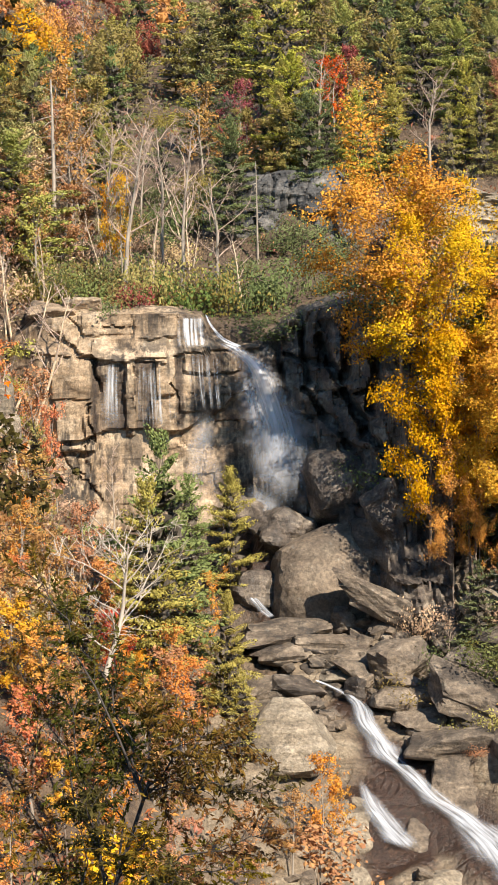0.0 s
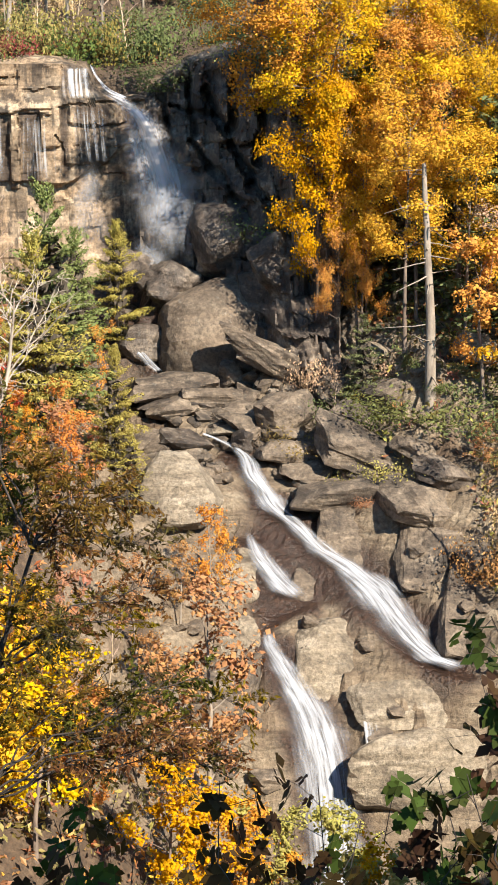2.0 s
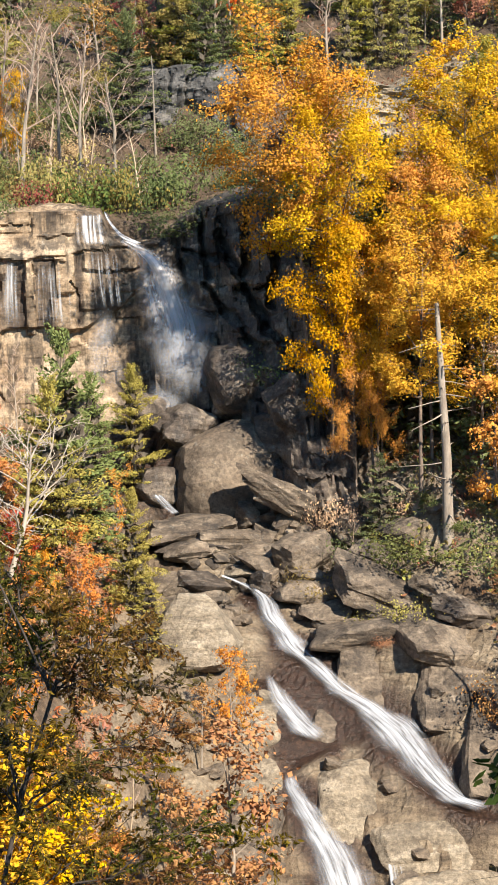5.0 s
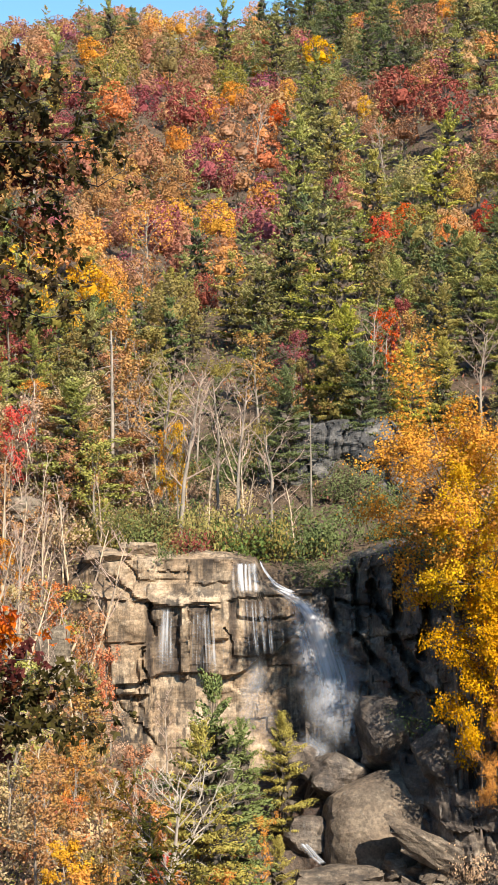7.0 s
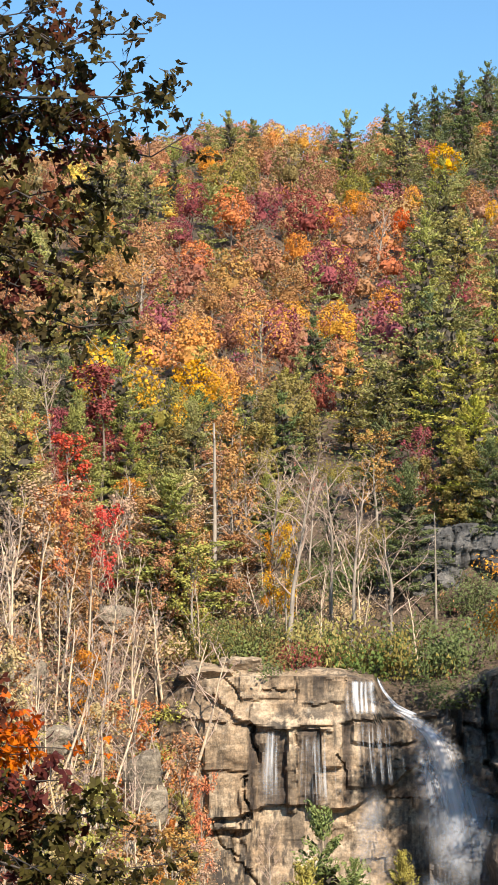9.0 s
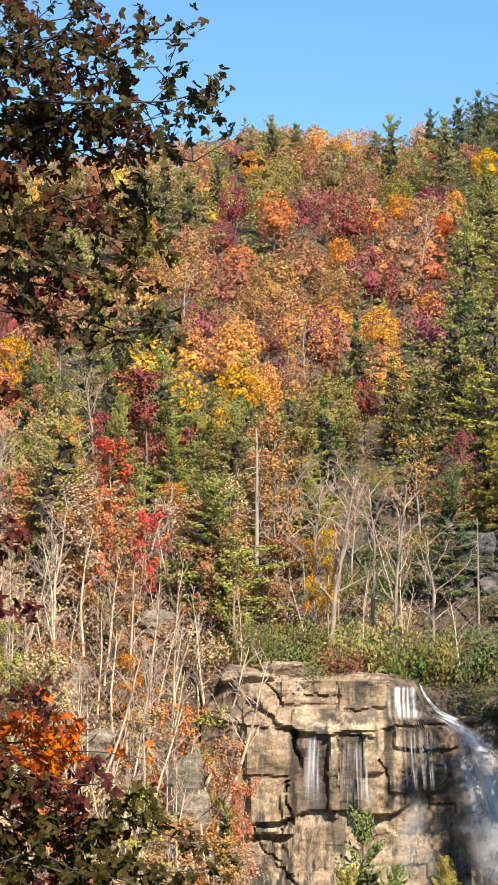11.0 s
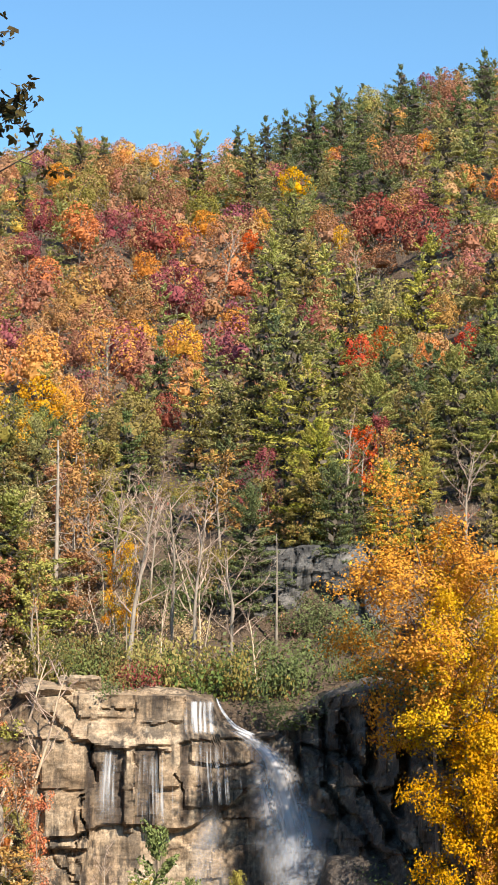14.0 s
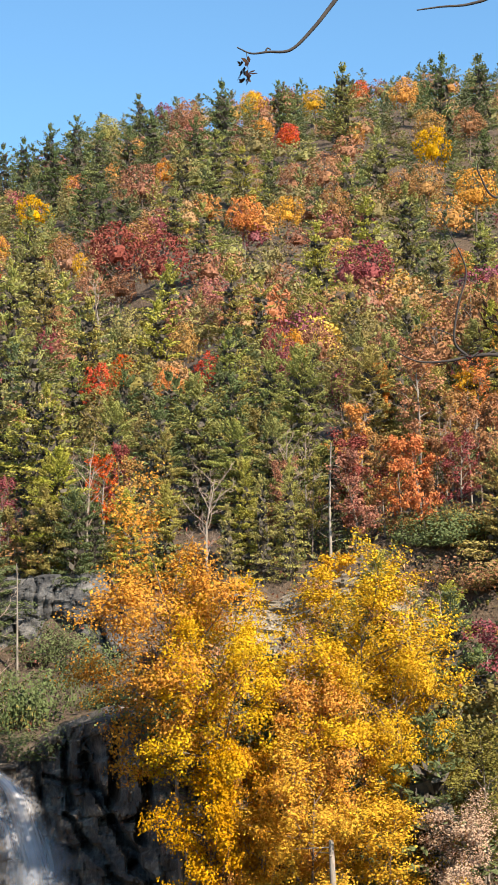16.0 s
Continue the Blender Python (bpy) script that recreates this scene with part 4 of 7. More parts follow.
def broadleaf(seed, h, spread, first, limbs, twigs, leaves, leaf, sigma, lean=0.03, fine=0.012, round_top=True, slim=1.0, wander=0.05, flat=0.0):
    """Trunk and crown arrays of a broad-leaved tree, h metres high; leaves: how many for each twig."""
    rng = np.random.default_rng(seed)
    r0 = (0.011 * h + 0.03) * slim
    trunk = bend(rng, (0, 0, -0.6), (lean * rng.normal(), lean * rng.normal(), 1), h * 0.93 + 0.6, 9, wander, 0.06)
    tr = r0 * (1 - np.linspace(0, 1, 9)) ** 0.8 + fine
    wood, tips = [(trunk, tr, 7)], []
    for k in range(limbs):
        f = first + (0.97 - first) * (k + rng.uniform(0.2, 0.8)) / limbs
        q = (f - first) / (1 - first)
        reach = spread * h * ((np.sin(np.pi * (0.20 + 0.16 * flat + (0.63 - 0.3 * flat) * q)) ** 0.7) if round_top else (1.05 - 0.8 * q)) * rng.uniform(0.75, 1.2)
        i = f * 8
        at = trunk[int(i)] * (1 - i % 1) + trunk[min(int(i) + 1, 8)] * (i % 1)
        az = k * 2.4 + rng.uniform(-0.5, 0.5)
        el = rng.uniform(0.35, 0.75) - 0.2 * flat + 0.5 * q
        limb = bend(rng, at, (math.cos(az) * math.cos(el), math.sin(az) * math.cos(el), math.sin(el)), reach * 1.25, 6, 0.14, 0.05)
        rl = max(r0 * 0.42 * (1 - 0.6 * f), fine * 1.6)
        wood.append((limb, rl * np.linspace(1, 0.3, 6) + fine * 0.5, 5))
        for j in range(twigs):
            s = rng.uniform(0.25, 1.0) * 4.99
            b = limb[int(s)] * (1 - s % 1) + limb[int(s) + 1] * (s % 1)
            d = limb[-1] - limb[0]
            d = d / np.linalg.norm(d) + 0.75 * rng.normal(size=3) + np.array([0, 0, 0.25])
            d /= np.linalg.norm(d)
            tw = bend(rng, b, d, reach * rng.uniform(0.25, 0.5), 4, 0.2, 0.06)
            wood.append((tw, np.array([1, 0.75, 0.5, 0.25]) * max(rl * 0.35, fine) + 0.002, 3))
            tips.append(tw[2:])
            for _ in range(2 if leaves else 3):
                s2 = rng.integers(1, 4)
                t2 = bend(rng, tw[s2], d + 0.8 * rng.normal(size=3) + np.array([0, 0, 0.2]), reach * rng.uniform(0.12, 0.28), 3, 0.2, 0.06)
                if not leaves:
                    wood.append((t2, np.array([0.8, 0.6, 0.3]) * fine, 3))
                tips.append(t2[1:])
    crown = None
    shift = trunk[6] * np.array([1, 1, 0]) if h >= 20 else np.zeros(3)
    wood = [(p - shift, r, k) for p, r, k in wood]
    if leaves:
        tips = np.concatenate(tips) - shift
        c = np.repeat(tips, leaves, 0) + rng.normal(size=(len(tips) * leaves, 3)) * sigma * h * np.array([1, 1, 0.75])
        clump = c - np.repeat(tips, leaves, 0)
        heart = c - np.array([trunk[5][0] - shift[0], trunk[5][1] - shift[1], h * (0.35 + 0.5 * first)])
        crown = leaf_cards(c, rng, leaf * 1.3, leaf, heart / (np.linalg.norm(heart, axis=1)[:, None] + 1e-6) + 0.5 * clump / (sigma * h) + np.array([0, 0, 0.25]))
    return (tubes(wood), crown) if leaves else (tubes(wood[:1]), tubes(wood[1:]))


def conifer(seed, h, spread, first, whorls, needles, size, droop=0.1, gaps=0.15):
    """Trunk and crown arrays of a pine or hemlock with layered, plumed boughs."""
    rng = np.random.default_rng(seed)
    trunk = np.array([(0.02 * h * math.sin(z * 2 + seed), 0.02 * h * math.cos(z * 1.7), z * h) for z in np.linspace(-0.04, 1, 8)])
    r0 = 0.012 * h + 0.03
    wood, C, N, A, S = [(trunk, r0 * np.linspace(1, 0.08, 8), 6)], [], [], [], []
    for k in range(whorls):
        f = first + (0.985 - first) * k / (whorls - 1)
        q = (f - first) / (1 - first)
        reach = spread * h * (1.04 - q) ** 0.5 * (0.72 + 0.28 * min(1, q * 6)) * rng.uniform(0.7, 1.25) + 0.02 * h
        i = (f + 0.04) / 1.04 * 7
        at = trunk[int(i)] * (1 - i % 1) + trunk[min(int(i) + 1, 7)] * (i % 1)
        n = int(rng.integers(4, 7))
        for j in range(n):
            if rng.random() < gaps:
                continue
            az = 2 * np.pi * (j + rng.uniform(-0.3, 0.3)) / n + k * 0.7
            rr = reach * rng.uniform(0.65, 1.2)
            el = -droop + 0.38 * q + 2.6 * max(0.0, q - 0.68) + rng.uniform(-0.1, 0.16)
            bough = bend(rng, at, (math.cos(az) * math.cos(el), math.sin(az) * math.cos(el), math.sin(el)), rr, 5, 0.06, 0.012)
            wood.append((bough, np.linspace(1, 0.2, 5) * max(0.012 * rr, 0.012), 3))
            out = bough[-1] - bough[0]
            out = out / np.linalg.norm(out)
            side = np.cross(out, [0, 0, 1])
            side /= np.linalg.norm(side)
            top = np.cross(side, out)
            m = max(int(needles * (0.35 + 0.65 * min(rr / (spread * h), 1.1))), 5)
            for at_share in (0.42, 0.70, 0.97):
                f4 = min(at_share + rng.uniform(-0.08, 0.03), 0.99) * 3.99
                c0 = bough[int(f4)] + (bough[int(f4) + 1] - bough[int(f4)]) * (f4 - int(f4)) + side * rng.normal() * 0.10 * rr * (1.3 - at_share)
                axes = np.array([0.31 * rr + 0.012 * h, 0.25 * rr + 0.010 * h, 0.062 * rr + 0.010 * h]) * rng.uniform(0.8, 1.25)
                e = rng.normal(size=(m, 3)) + np.array([0.15, 0, 0.45])
                e /= np.linalg.norm(e, axis=1)[:, None]
                p, n3 = e * axes * rng.uniform(0.8, 1.1, (m, 1)), e / axes
                turn = np.stack([out, side, top])
                C.append(c0 + p @ turn)
                N.append((n3 / np.linalg.norm(n3, axis=1)[:, None]) @ turn)
                A.append(np.tile(out, (m, 1)) + 0.4 * side * np.sign(e[:, 1:2]))
                S.append(np.full(m, 0.55 + 0.45 * min(rr / (spread * h), 1)))
    plumes = leaf_cards(np.concatenate(C), rng, size * 1.1, size * 0.55, np.concatenate(N), np.concatenate(A), np.concatenate(S), 0.35)
    # dark cards of dead twigs round the trunk, added as shade between the boughs
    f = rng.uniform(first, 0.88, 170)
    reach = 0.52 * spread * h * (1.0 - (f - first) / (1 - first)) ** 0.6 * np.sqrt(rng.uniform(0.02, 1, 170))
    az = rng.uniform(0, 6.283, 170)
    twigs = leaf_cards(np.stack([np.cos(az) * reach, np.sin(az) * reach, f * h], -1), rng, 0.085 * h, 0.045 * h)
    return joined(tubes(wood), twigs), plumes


def joined(*pieces):
    """Several pairs of vertex and quad arrays as one."""
    V, Q, base = [], [], 0
    for v, q in pieces:
        V.append(v)
        Q.append(np.asarray(q) + base)
        base += len(v)
    return np.concatenate(V), np.concatenate(Q)


def core(seed, r, h, low):
    """The dense inside of a leafy crown: a lumpy dome from height low to h."""
    g = np.random.default_rng(seed + 6000)
    nu, nv = 13, 7
    a, e = np.meshgrid(np.linspace(0, 2 * np.pi, nu), np.linspace(-0.55, 1.5, nv), indexing="ij")
    d = np.stack([np.cos(a) * np.cos(e), np.sin(a) * np.cos(e), np.sin(e)], -1).reshape(-1, 3)
    lump = 0.62 + 0.22 * vnoise(d * 1.9 + seed * 3.1) + 0.08 * vnoise(d * 4.5 + seed)
    return d * lump[:, None] * np.array([r, r, (h - low) * 0.5]) + np.array([0, 0, (h + low) * 0.5]), grid_quads(nu, nv)


def puffs(seed, r, h, low, count, cards, size):
    """A leafy crown from height low to h: rounded puffs of small leaves over an uneven dome, dark between."""
    g = np.random.default_rng(seed)
    i = np.arange(count) + 0.5
    up = 1 - 1.72 * i / count
    az = i * 2.39996 + g.uniform(-0.4, 0.4, count)
    d = np.stack([np.cos(az) * np.sqrt(np.maximum(1 - up ** 2, 0)), np.sin(az) * np.sqrt(np.maximum(1 - up ** 2, 0)), up], -1)
    reach = g.uniform(0.56, 0.86, (count, 1)) * (1 + 0.22 * vnoise(d * 1.7 + seed)[:, None])
    c = d * reach * np.array([r, r, (h - low) * 0.5]) + np.array([0, 0, (h + low) * 0.5])
    pr = np.repeat(r * g.uniform(0.24, 0.42, (count, 1)), cards, 0)
    e = g.normal(size=(count * cards, 3)) + 0.9 * np.repeat(d, cards, 0) + np.array([0, 0, 0.25])
    e /= np.linalg.norm(e, axis=1)[:, None]
    return leaf_cards(np.repeat(c, cards, 0) + e * pr * g.uniform(0.65, 1.08, (count * cards, 1)), g, size * 1.2, size, e, None, 1.0, 0.4)


def far_leafy(seed, h, r, clumps, cards, size, solid):
    """A broad-leaved tree of the high slope: trunk with limbs, and crown."""
    g = np.random.default_rng(seed)
    wood = [(np.array([(0, 0, -0.5), (0.02 * h, 0, 0.4 * h), (0, 0.02 * h, 0.9 * h)]), np.array([0.014, 0.010, 0.003]) * h, 5)]
    for k in range(13):
        az, z = k * 2.4, h * g.uniform(0.25, 0.7)
        end = (r * 0.85 * math.cos(az), r * 0.85 * math.sin(az), min(z + h * g.uniform(0.12, 0.35), 0.95 * h))
        wood.append((np.array([(0, 0, z), (0.5 * end[0], 0.5 * end[1], z * 0.35 + end[2] * 0.65), end]), np.array([0.006, 0.004, 0.0015]) * h, 3))
    leaves = puffs(seed, r, h, 0.30 * h, clumps, cards, size)
    return tubes(wood), joined(core(seed, r * 0.60, h * 0.80, h * 0.40), leaves) if solid else leaves


def shrub(seed, h, w, stems, leaves, leaf):
    rng = np.random.default_rng(seed)
    wood, C = [], []
    for k in range(stems):
        az = k * 2.4
        d = (0.6 * math.cos(az), 0.6 * math.sin(az), 1)
        p = bend(rng, (0.1 * w * math.cos(az), 0.1 * w * math.sin(az), -0.2), d, h * rng.uniform(0.6, 1.0), 5, 0.25, 0.05)
        p[:, :2] *= w / h * 1.6
        wood.append((p, np.linspace(0.03, 0.01, 5), 4))
        C.append(np.repeat(p[1:], leaves, 0) + rng.normal(size=(4 * leaves, 3)) * np.array([0.16 * w, 0.16 * w, 0.13 * h]))
    C = np.concatenate(C)
    C[:, 2] = np.maximum(C[:, 2], 0.03)
    return tubes(wood), leaf_cards(C, rng, leaf * 1.6, leaf, C - np.array([0, 0, 0.25 * h]))


def snag(seed, h, stubs):
    rng = np.random.default_rng(seed)
    trunk = bend(rng, (0, 0, -0.5), (-0.02, 0, 1), h + 0.5, 9, 0.015, 0.0)
    r0 = 0.016 * h
    wood = [(trunk, r0 * np.linspace(1, 0.35, 9), 8)]
    for k in range(stubs):
        f = rng.uniform(0.15, 0.98) * 7.99
        at = trunk[int(f)] * (1 - f % 1) + trunk[int(f) + 1] * (f % 1)
        az, l = rng.uniform(0, 6.28), h * rng.uniform(0.03, 0.13)
        wood.append((bend(rng, at, (math.cos(az), math.sin(az), rng.uniform(-0.35, 0.3)), l, 4, 0.12, -0.02), np.linspace(0.05, 0.015, 4), 4))
    return tubes(wood[:1]), [tubes([w]) for w in wood[1:]]


# kind: (maker of each variant, height it was made at, trunk bark)
KINDS = {
    "big": ([lambda s: broadleaf(s, 30, 0.15, 0.62, 20, 8, 24, 0.135, 0.0115, 0.01, slim=0.6, wander=0.012, flat=1.0)] * 3, 30, BARK_BROWN),
    "pole": ([lambda s: broadleaf(s, 20, 0.17, 0.42, 16, 7, 24, 0.13, 0.0160, 0.01, slim=0.6, wander=0.015, flat=0.6)] * 4, 20, BARK_BROWN),
    "oval": ([lambda s: broadleaf(s, 15, 0.23, 0.26, 12, 6, 7, 0.27, 0.020)] * 4, 15, BARK_BROWN),
    "open": ([lambda s: broadleaf(s, 14, 0.22, 0.30, 12, 6, 4, 0.23, 0.019)] * 4, 14, BARK_PALE),
    "bare": ([lambda s: broadleaf(s, 14, 0.20, 0.34, 15, 6, 0, 0, 0, 0.05, 0.02)] * 4, 14, BARK_PALE),
    "sapling": ([lambda s: broadleaf(s, 10, 0.14, 0.25, 11, 4, 0, 0, 0, 0.08, 0.015, slim=0.6)] * 4, 10, BARK_BUFF),
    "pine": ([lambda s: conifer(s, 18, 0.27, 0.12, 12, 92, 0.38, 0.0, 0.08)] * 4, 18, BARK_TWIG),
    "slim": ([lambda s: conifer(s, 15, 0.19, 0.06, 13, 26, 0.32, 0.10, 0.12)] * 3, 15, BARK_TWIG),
    "shrub": ([lambda s: shrub(s, 3, 3.4, 12, 32, 0.135)] * 3, 3, BARK_DARK),
    "forked": ([lambda s: broadleaf(s, 11, 0.30, 0.28, 15, 8, 0, 0, 0, 0.08, 0.020, slim=1.0, wander=0.09)], 11, BARK_WHITE),
    "snag": ([lambda s: snag(s, 14, 26)] * 2, 14, BARK_PALE),
    # the same, lighter, for the high slope
    "oval far": ([lambda s: far_leafy(s, 15, 4.3, 36, 42, 0.36, True)] * 6, 15, BARK_BROWN),
    "open far": ([lambda s: far_leafy(s, 14, 3.9, 34, 24, 0.30, False)] * 4, 14, BARK_PALE),
    "bare far": ([lambda s: broadleaf(s, 14, 0.20, 0.30, 12, 4, 0, 0, 0, 0.05, 0.035)] * 3, 14, BARK_PALE),
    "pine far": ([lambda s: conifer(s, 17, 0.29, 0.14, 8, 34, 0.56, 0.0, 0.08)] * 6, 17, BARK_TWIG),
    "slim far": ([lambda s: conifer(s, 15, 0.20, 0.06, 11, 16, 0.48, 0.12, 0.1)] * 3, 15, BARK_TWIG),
}
WORDS = {"gold": "golden-yellow", "yellow": "bright yellow", "amber": "amber-orange", "orange": "orange", "russet": "russet-brown", "rust": "pale rust-coloured",
         "red": "scarlet", "crimson": "crimson", "olive": "olive-green", "lime": "yellow-green", "pine": "blue-green", "sunpine": "yellow-green",
         "hemlock": "dark green", "fir": "fresh green", "laurel": "glossy green", "buff": "dry buff"}
NAMES = {"big": ("tulip_poplar", "tree"), "pole": ("tulip_poplar", "tree"), "oval": ("maple_tree", "tree"), "open": ("oak_tree", "tree"), "bare": ("bare_tree", "bare tree"), "sapling": ("bare_sapling", "bare tree"),
         "pine": ("pine_tree", "pine"), "slim": ("hemlock_tree", "conifer"), "shrub": ("shrub", "shrub"), "snag": ("dead_tree", "dead tree"), "forked": ("bare_tree", "bare tree")}
LABELS = {"pole": "slender {} tulip poplar in full autumn leaf by the cliff", "big": "tall {} tulip poplar in full autumn leaf by the cliff", "oval": "{} autumn maple on the wooded slope", "open": "half-bare {} autumn tree with pale limbs",
          "bare": "leafless pale grey tree with fine twigs", "sapling": "slender leafless sapling on the steep bank", "pine": "{} pine with layered boughs",
          "slim": "slim {} conifer with drooping boughs", "shrub": "{} shrub growing on the rocks", "snag": "bleached dead trunk with short broken stubs", "forked": "wide-forked leafless tree with whitish bark"}
MESHES = {}


def variant(kind, k):
    makers, h, bark = KINDS[kind]
    k %= len(makers)
    if (kind, k) not in MESHES:
        wood, crown = makers[k](1000 + 37 * k + 7 * len(kind) + ord(kind[0]))
        MESHES[kind, k] = (quad_mesh("trunk", *wood, True), [quad_mesh("branch", *c, True) for c in crown] if isinstance(crown, list) else quad_mesh("crown", *crown), h)
    return MESHES[kind, k]


PLANTED = []
COUNT = [0]


def plant(kind, x, y, h, colour="", wide=1.0, z=None, bark=None):
    """A tree or shrub, h metres high, rooted in the ground at (x, y)."""
    COUNT[0] += 1
    k = COUNT[0]
    trunk, crown, h0 = variant(kind + " far" if y > 205 and kind + " far" in KINDS else kind, int(abs(x) * 7 + y * 3))
    name, category = NAMES[kind]
    ob = new(name)
    s = h / h0
    ob.matrix_basis = Matrix.Translation((x, y, ground_at(x, y) - 0.15 if z is None else z)) @ Matrix.Rotation((x * 2.399 + y * 1.7) % 6.283, 4, "Z") @ Matrix.Diagonal((s * wide, s * wide, s, 1))
    part("trunk", trunk, bark or KINDS[kind][2], ob)
    if kind == "snag":
        for stub in crown:
            part("branch", stub, bark or KINDS[kind][2], ob)
    elif kind in ("bare", "sapling", "forked"):
        part("crown", crown, bark or (BARK_WHITE if kind == "forked" else BARK_FINE), ob, "leafless crown of fine twigs")
    else:
        part("crown" if kind != "shrub" else "foliage", crown, LEAF[colour], ob)
    PLANTED.append((x, y, 0.16 * h * wide))
    return tagged(ob, LABELS[kind].format(WORDS.get(colour, "")), category, group="trees of the gorge" if kind != "shrub" else "shrubs of the gorge")


# ---- the trees that stand out ----
plant("snag", -16.9, 178.0, 15.9, "")
plant("pine", -19.9, 172.0, 11.9, "pine", 1.35)
plant("pine", -19.2, 186.0, 13.6, "pine", 0.80)
plant("bare", -10.2, 168.0, 16.4, "")
plant("bare", -12.2, 174.0, 13.9, "")
plant("bare", -7.0, 175.0, 13.4, "")
plant("bare", -5.2, 172.0, 14.5, "")
plant("bare", -14.4, 184.0, 12.1, "")
plant("bare", -9.4, 186.0, 9.0, "")
plant("bare", -15.3, 180.0, 10.6, "")
plant("bare", -2.1, 168.0, 11.2, "", 1.40)
plant("sapling", 0.2, 166.0, 7.8, "", 1.40)
plant("open", -16.1, 181.0, 12.8, "rust")
plant("open", -10.4, 170.0, 10.1, "amber", 0.60)
plant("open", -11.5, 172.0, 8.4, "orange", 0.60)
plant("snag", 1.5, 178.0, 9.4, "", 0.80)
plant("shrub", -13.5, 166.0, 3.2, "laurel", 0.90, 59.3)
plant("shrub", -11.3, 165.0, 3.3, "hemlock", 0.90)
plant("shrub", -13.1, 166.0, 3.8, "laurel", 0.90)
plant("shrub", -10.5, 166.5, 4.6, "olive", 0.75)
plant("shrub", -7.2, 167.0, 5.2, "lime", 0.70)
plant("shrub", -4.4, 165.5, 4.6, "laurel", 0.80)
plant("shrub", -1.8, 166.0, 4.8, "olive", 0.70)
plant("shrub", 0.2, 166.5, 4.2, "hemlock", 0.80)
plant("shrub", 2.6, 168.0, 5.0, "hemlock", 0.80)
plant("shrub", -15.8, 167.0, 3.6, "olive", 0.80)
plant("shrub", -8.7, 165.5, 3.3, "crimson", 0.80)
plant("oval", 1.1, 188.0, 8.0, "olive")
plant("pine", 5.1, 186.0, 11.0, "sunpine")
plant("oval", 4.0, 184.0, 8.0, "olive")
plant("open", -30.0, 180.0, 11.0, "red")
plant("open", -35.0, 186.0, 11.0, "lime")
plant("pine", -29.3, 182.0, 12.2, "pine", 0.90)
plant("open", -25.6, 172.0, 10.0, "red", 0.90)
plant("open", -24.2, 158.0, 8.0, "orange")
plant("open", -20.2, 153.0, 9.7, "orange")
plant("open", -16.0, 152.0, 11.6, "rust", 0.80)
plant("open", -15.4, 150.0, 9.7, "orange", 0.60)
plant("slim", -16.3, 149.0, 7.6, "lime")
plant("sapling", -19.9, 164.0, 7.4, "", 1.30)
plant("slim", -32.6, 176.0, 12.9, "lime", 1.20)
plant("slim", -33.3, 172.0, 11.8, "lime", 1.20)
plant("sapling", -30.1, 160.0, 11.9, "", 1.20)
plant("sapling", -29.0, 165.0, 11.2, "", 1.20)
plant("sapling", -27.0, 162.0, 10.6, "", 1.20)
plant("sapling", -24.6, 158.0, 14.4, "", 1.20)
plant("sapling", -29.0, 152.0, 10.9, "", 1.20)
plant("sapling", -27.9, 155.0, 11.7, "", 1.20)
plant("sapling", -24.5, 152.0, 12.4, "", 1.20)
plant("sapling", -23.2, 160.0, 12.9, "", 1.20)
plant("sapling", -25.4, 149.0, 11.3, "", 1.20)
plant("sapling", -21.9, 158.0, 13.5, "", 1.20)
plant("sapling", -20.0, 160.0, 14.6, "", 1.20)
plant("sapling", -18.7, 158.0, 16.0, "", 1.20)
plant("sapling", -32.9, 170.0, 8.3, "", 1.20)
plant("sapling", -26.8, 146.0, 9.1, "", 1.20)
plant("sapling", -22.2, 150.0, 11.0, "", 1.20)
plant("sapling", -20.4, 150.0, 10.3, "", 1.20)
plant("sapling", -17.4, 150.0, 11.4, "", 1.20)
plant("open", 11.9, 188.0, 10.0, "rust")
plant("bare", 7.5, 188.0, 11.0, "")
plant("slim", 34.1, 160.0, 15.3, "hemlock", 1.20)
plant("slim", 31.4, 156.0, 14.1, "hemlock", 1.20)
plant("slim", 35.7, 158.0, 11.8, "hemlock", 1.20)
plant("slim", 33.5, 152.0, 12.7, "hemlock", 1.20)
plant("open", 37.1, 160.0, 11.8, "crimson", 1.20)
plant("oval", 33.9, 150.0, 15.4, "olive")
plant("shrub", 37.1, 178.0, 3.0, "hemlock", 1.30)
plant("shrub", 38.5, 178.0, 3.0, "olive", 1.30)
plant("shrub", 40.0, 178.0, 3.0, "hemlock", 1.30)
plant("shrub", 41.4, 178.0, 3.0, "rust", 1.30)
plant("shrub", 38.0, 178.0, 3.0, "hemlock", 1.30)
plant("shrub", 40.0, 176.0, 3.0, "olive", 1.30)
plant("shrub", 42.0, 178.0, 3.0, "olive", 1.30)
plant("shrub", 36.1, 178.0, 3.0, "hemlock", 1.30)
plant("shrub", 39.0, 176.0, 3.0, "rust", 1.30)
plant("big", 11.9, 147.0, 35.6, "gold", 1.00)
plant("big", 14.9, 145.5, 30.2, "yellow", 1.03)
plant("big", 24.6, 145.0, 29.3, "yellow", 1.13)
plant("big", 26.9, 144.0, 26.2, "yellow", 0.96)
plant("pole", 21.2, 143.0, 23.0, "amber", 0.86)
plant("pole", 16.6, 144.0, 20.8, "gold", 0.72)
plant("pole", 20.3, 140.0, 19.3, "yellow", 1.17)
plant("pole", 24.7, 139.0, 18.9, "yellow", 1.18)
plant("pole", 29.7, 138.0, 16.9, "buff", 1.13)
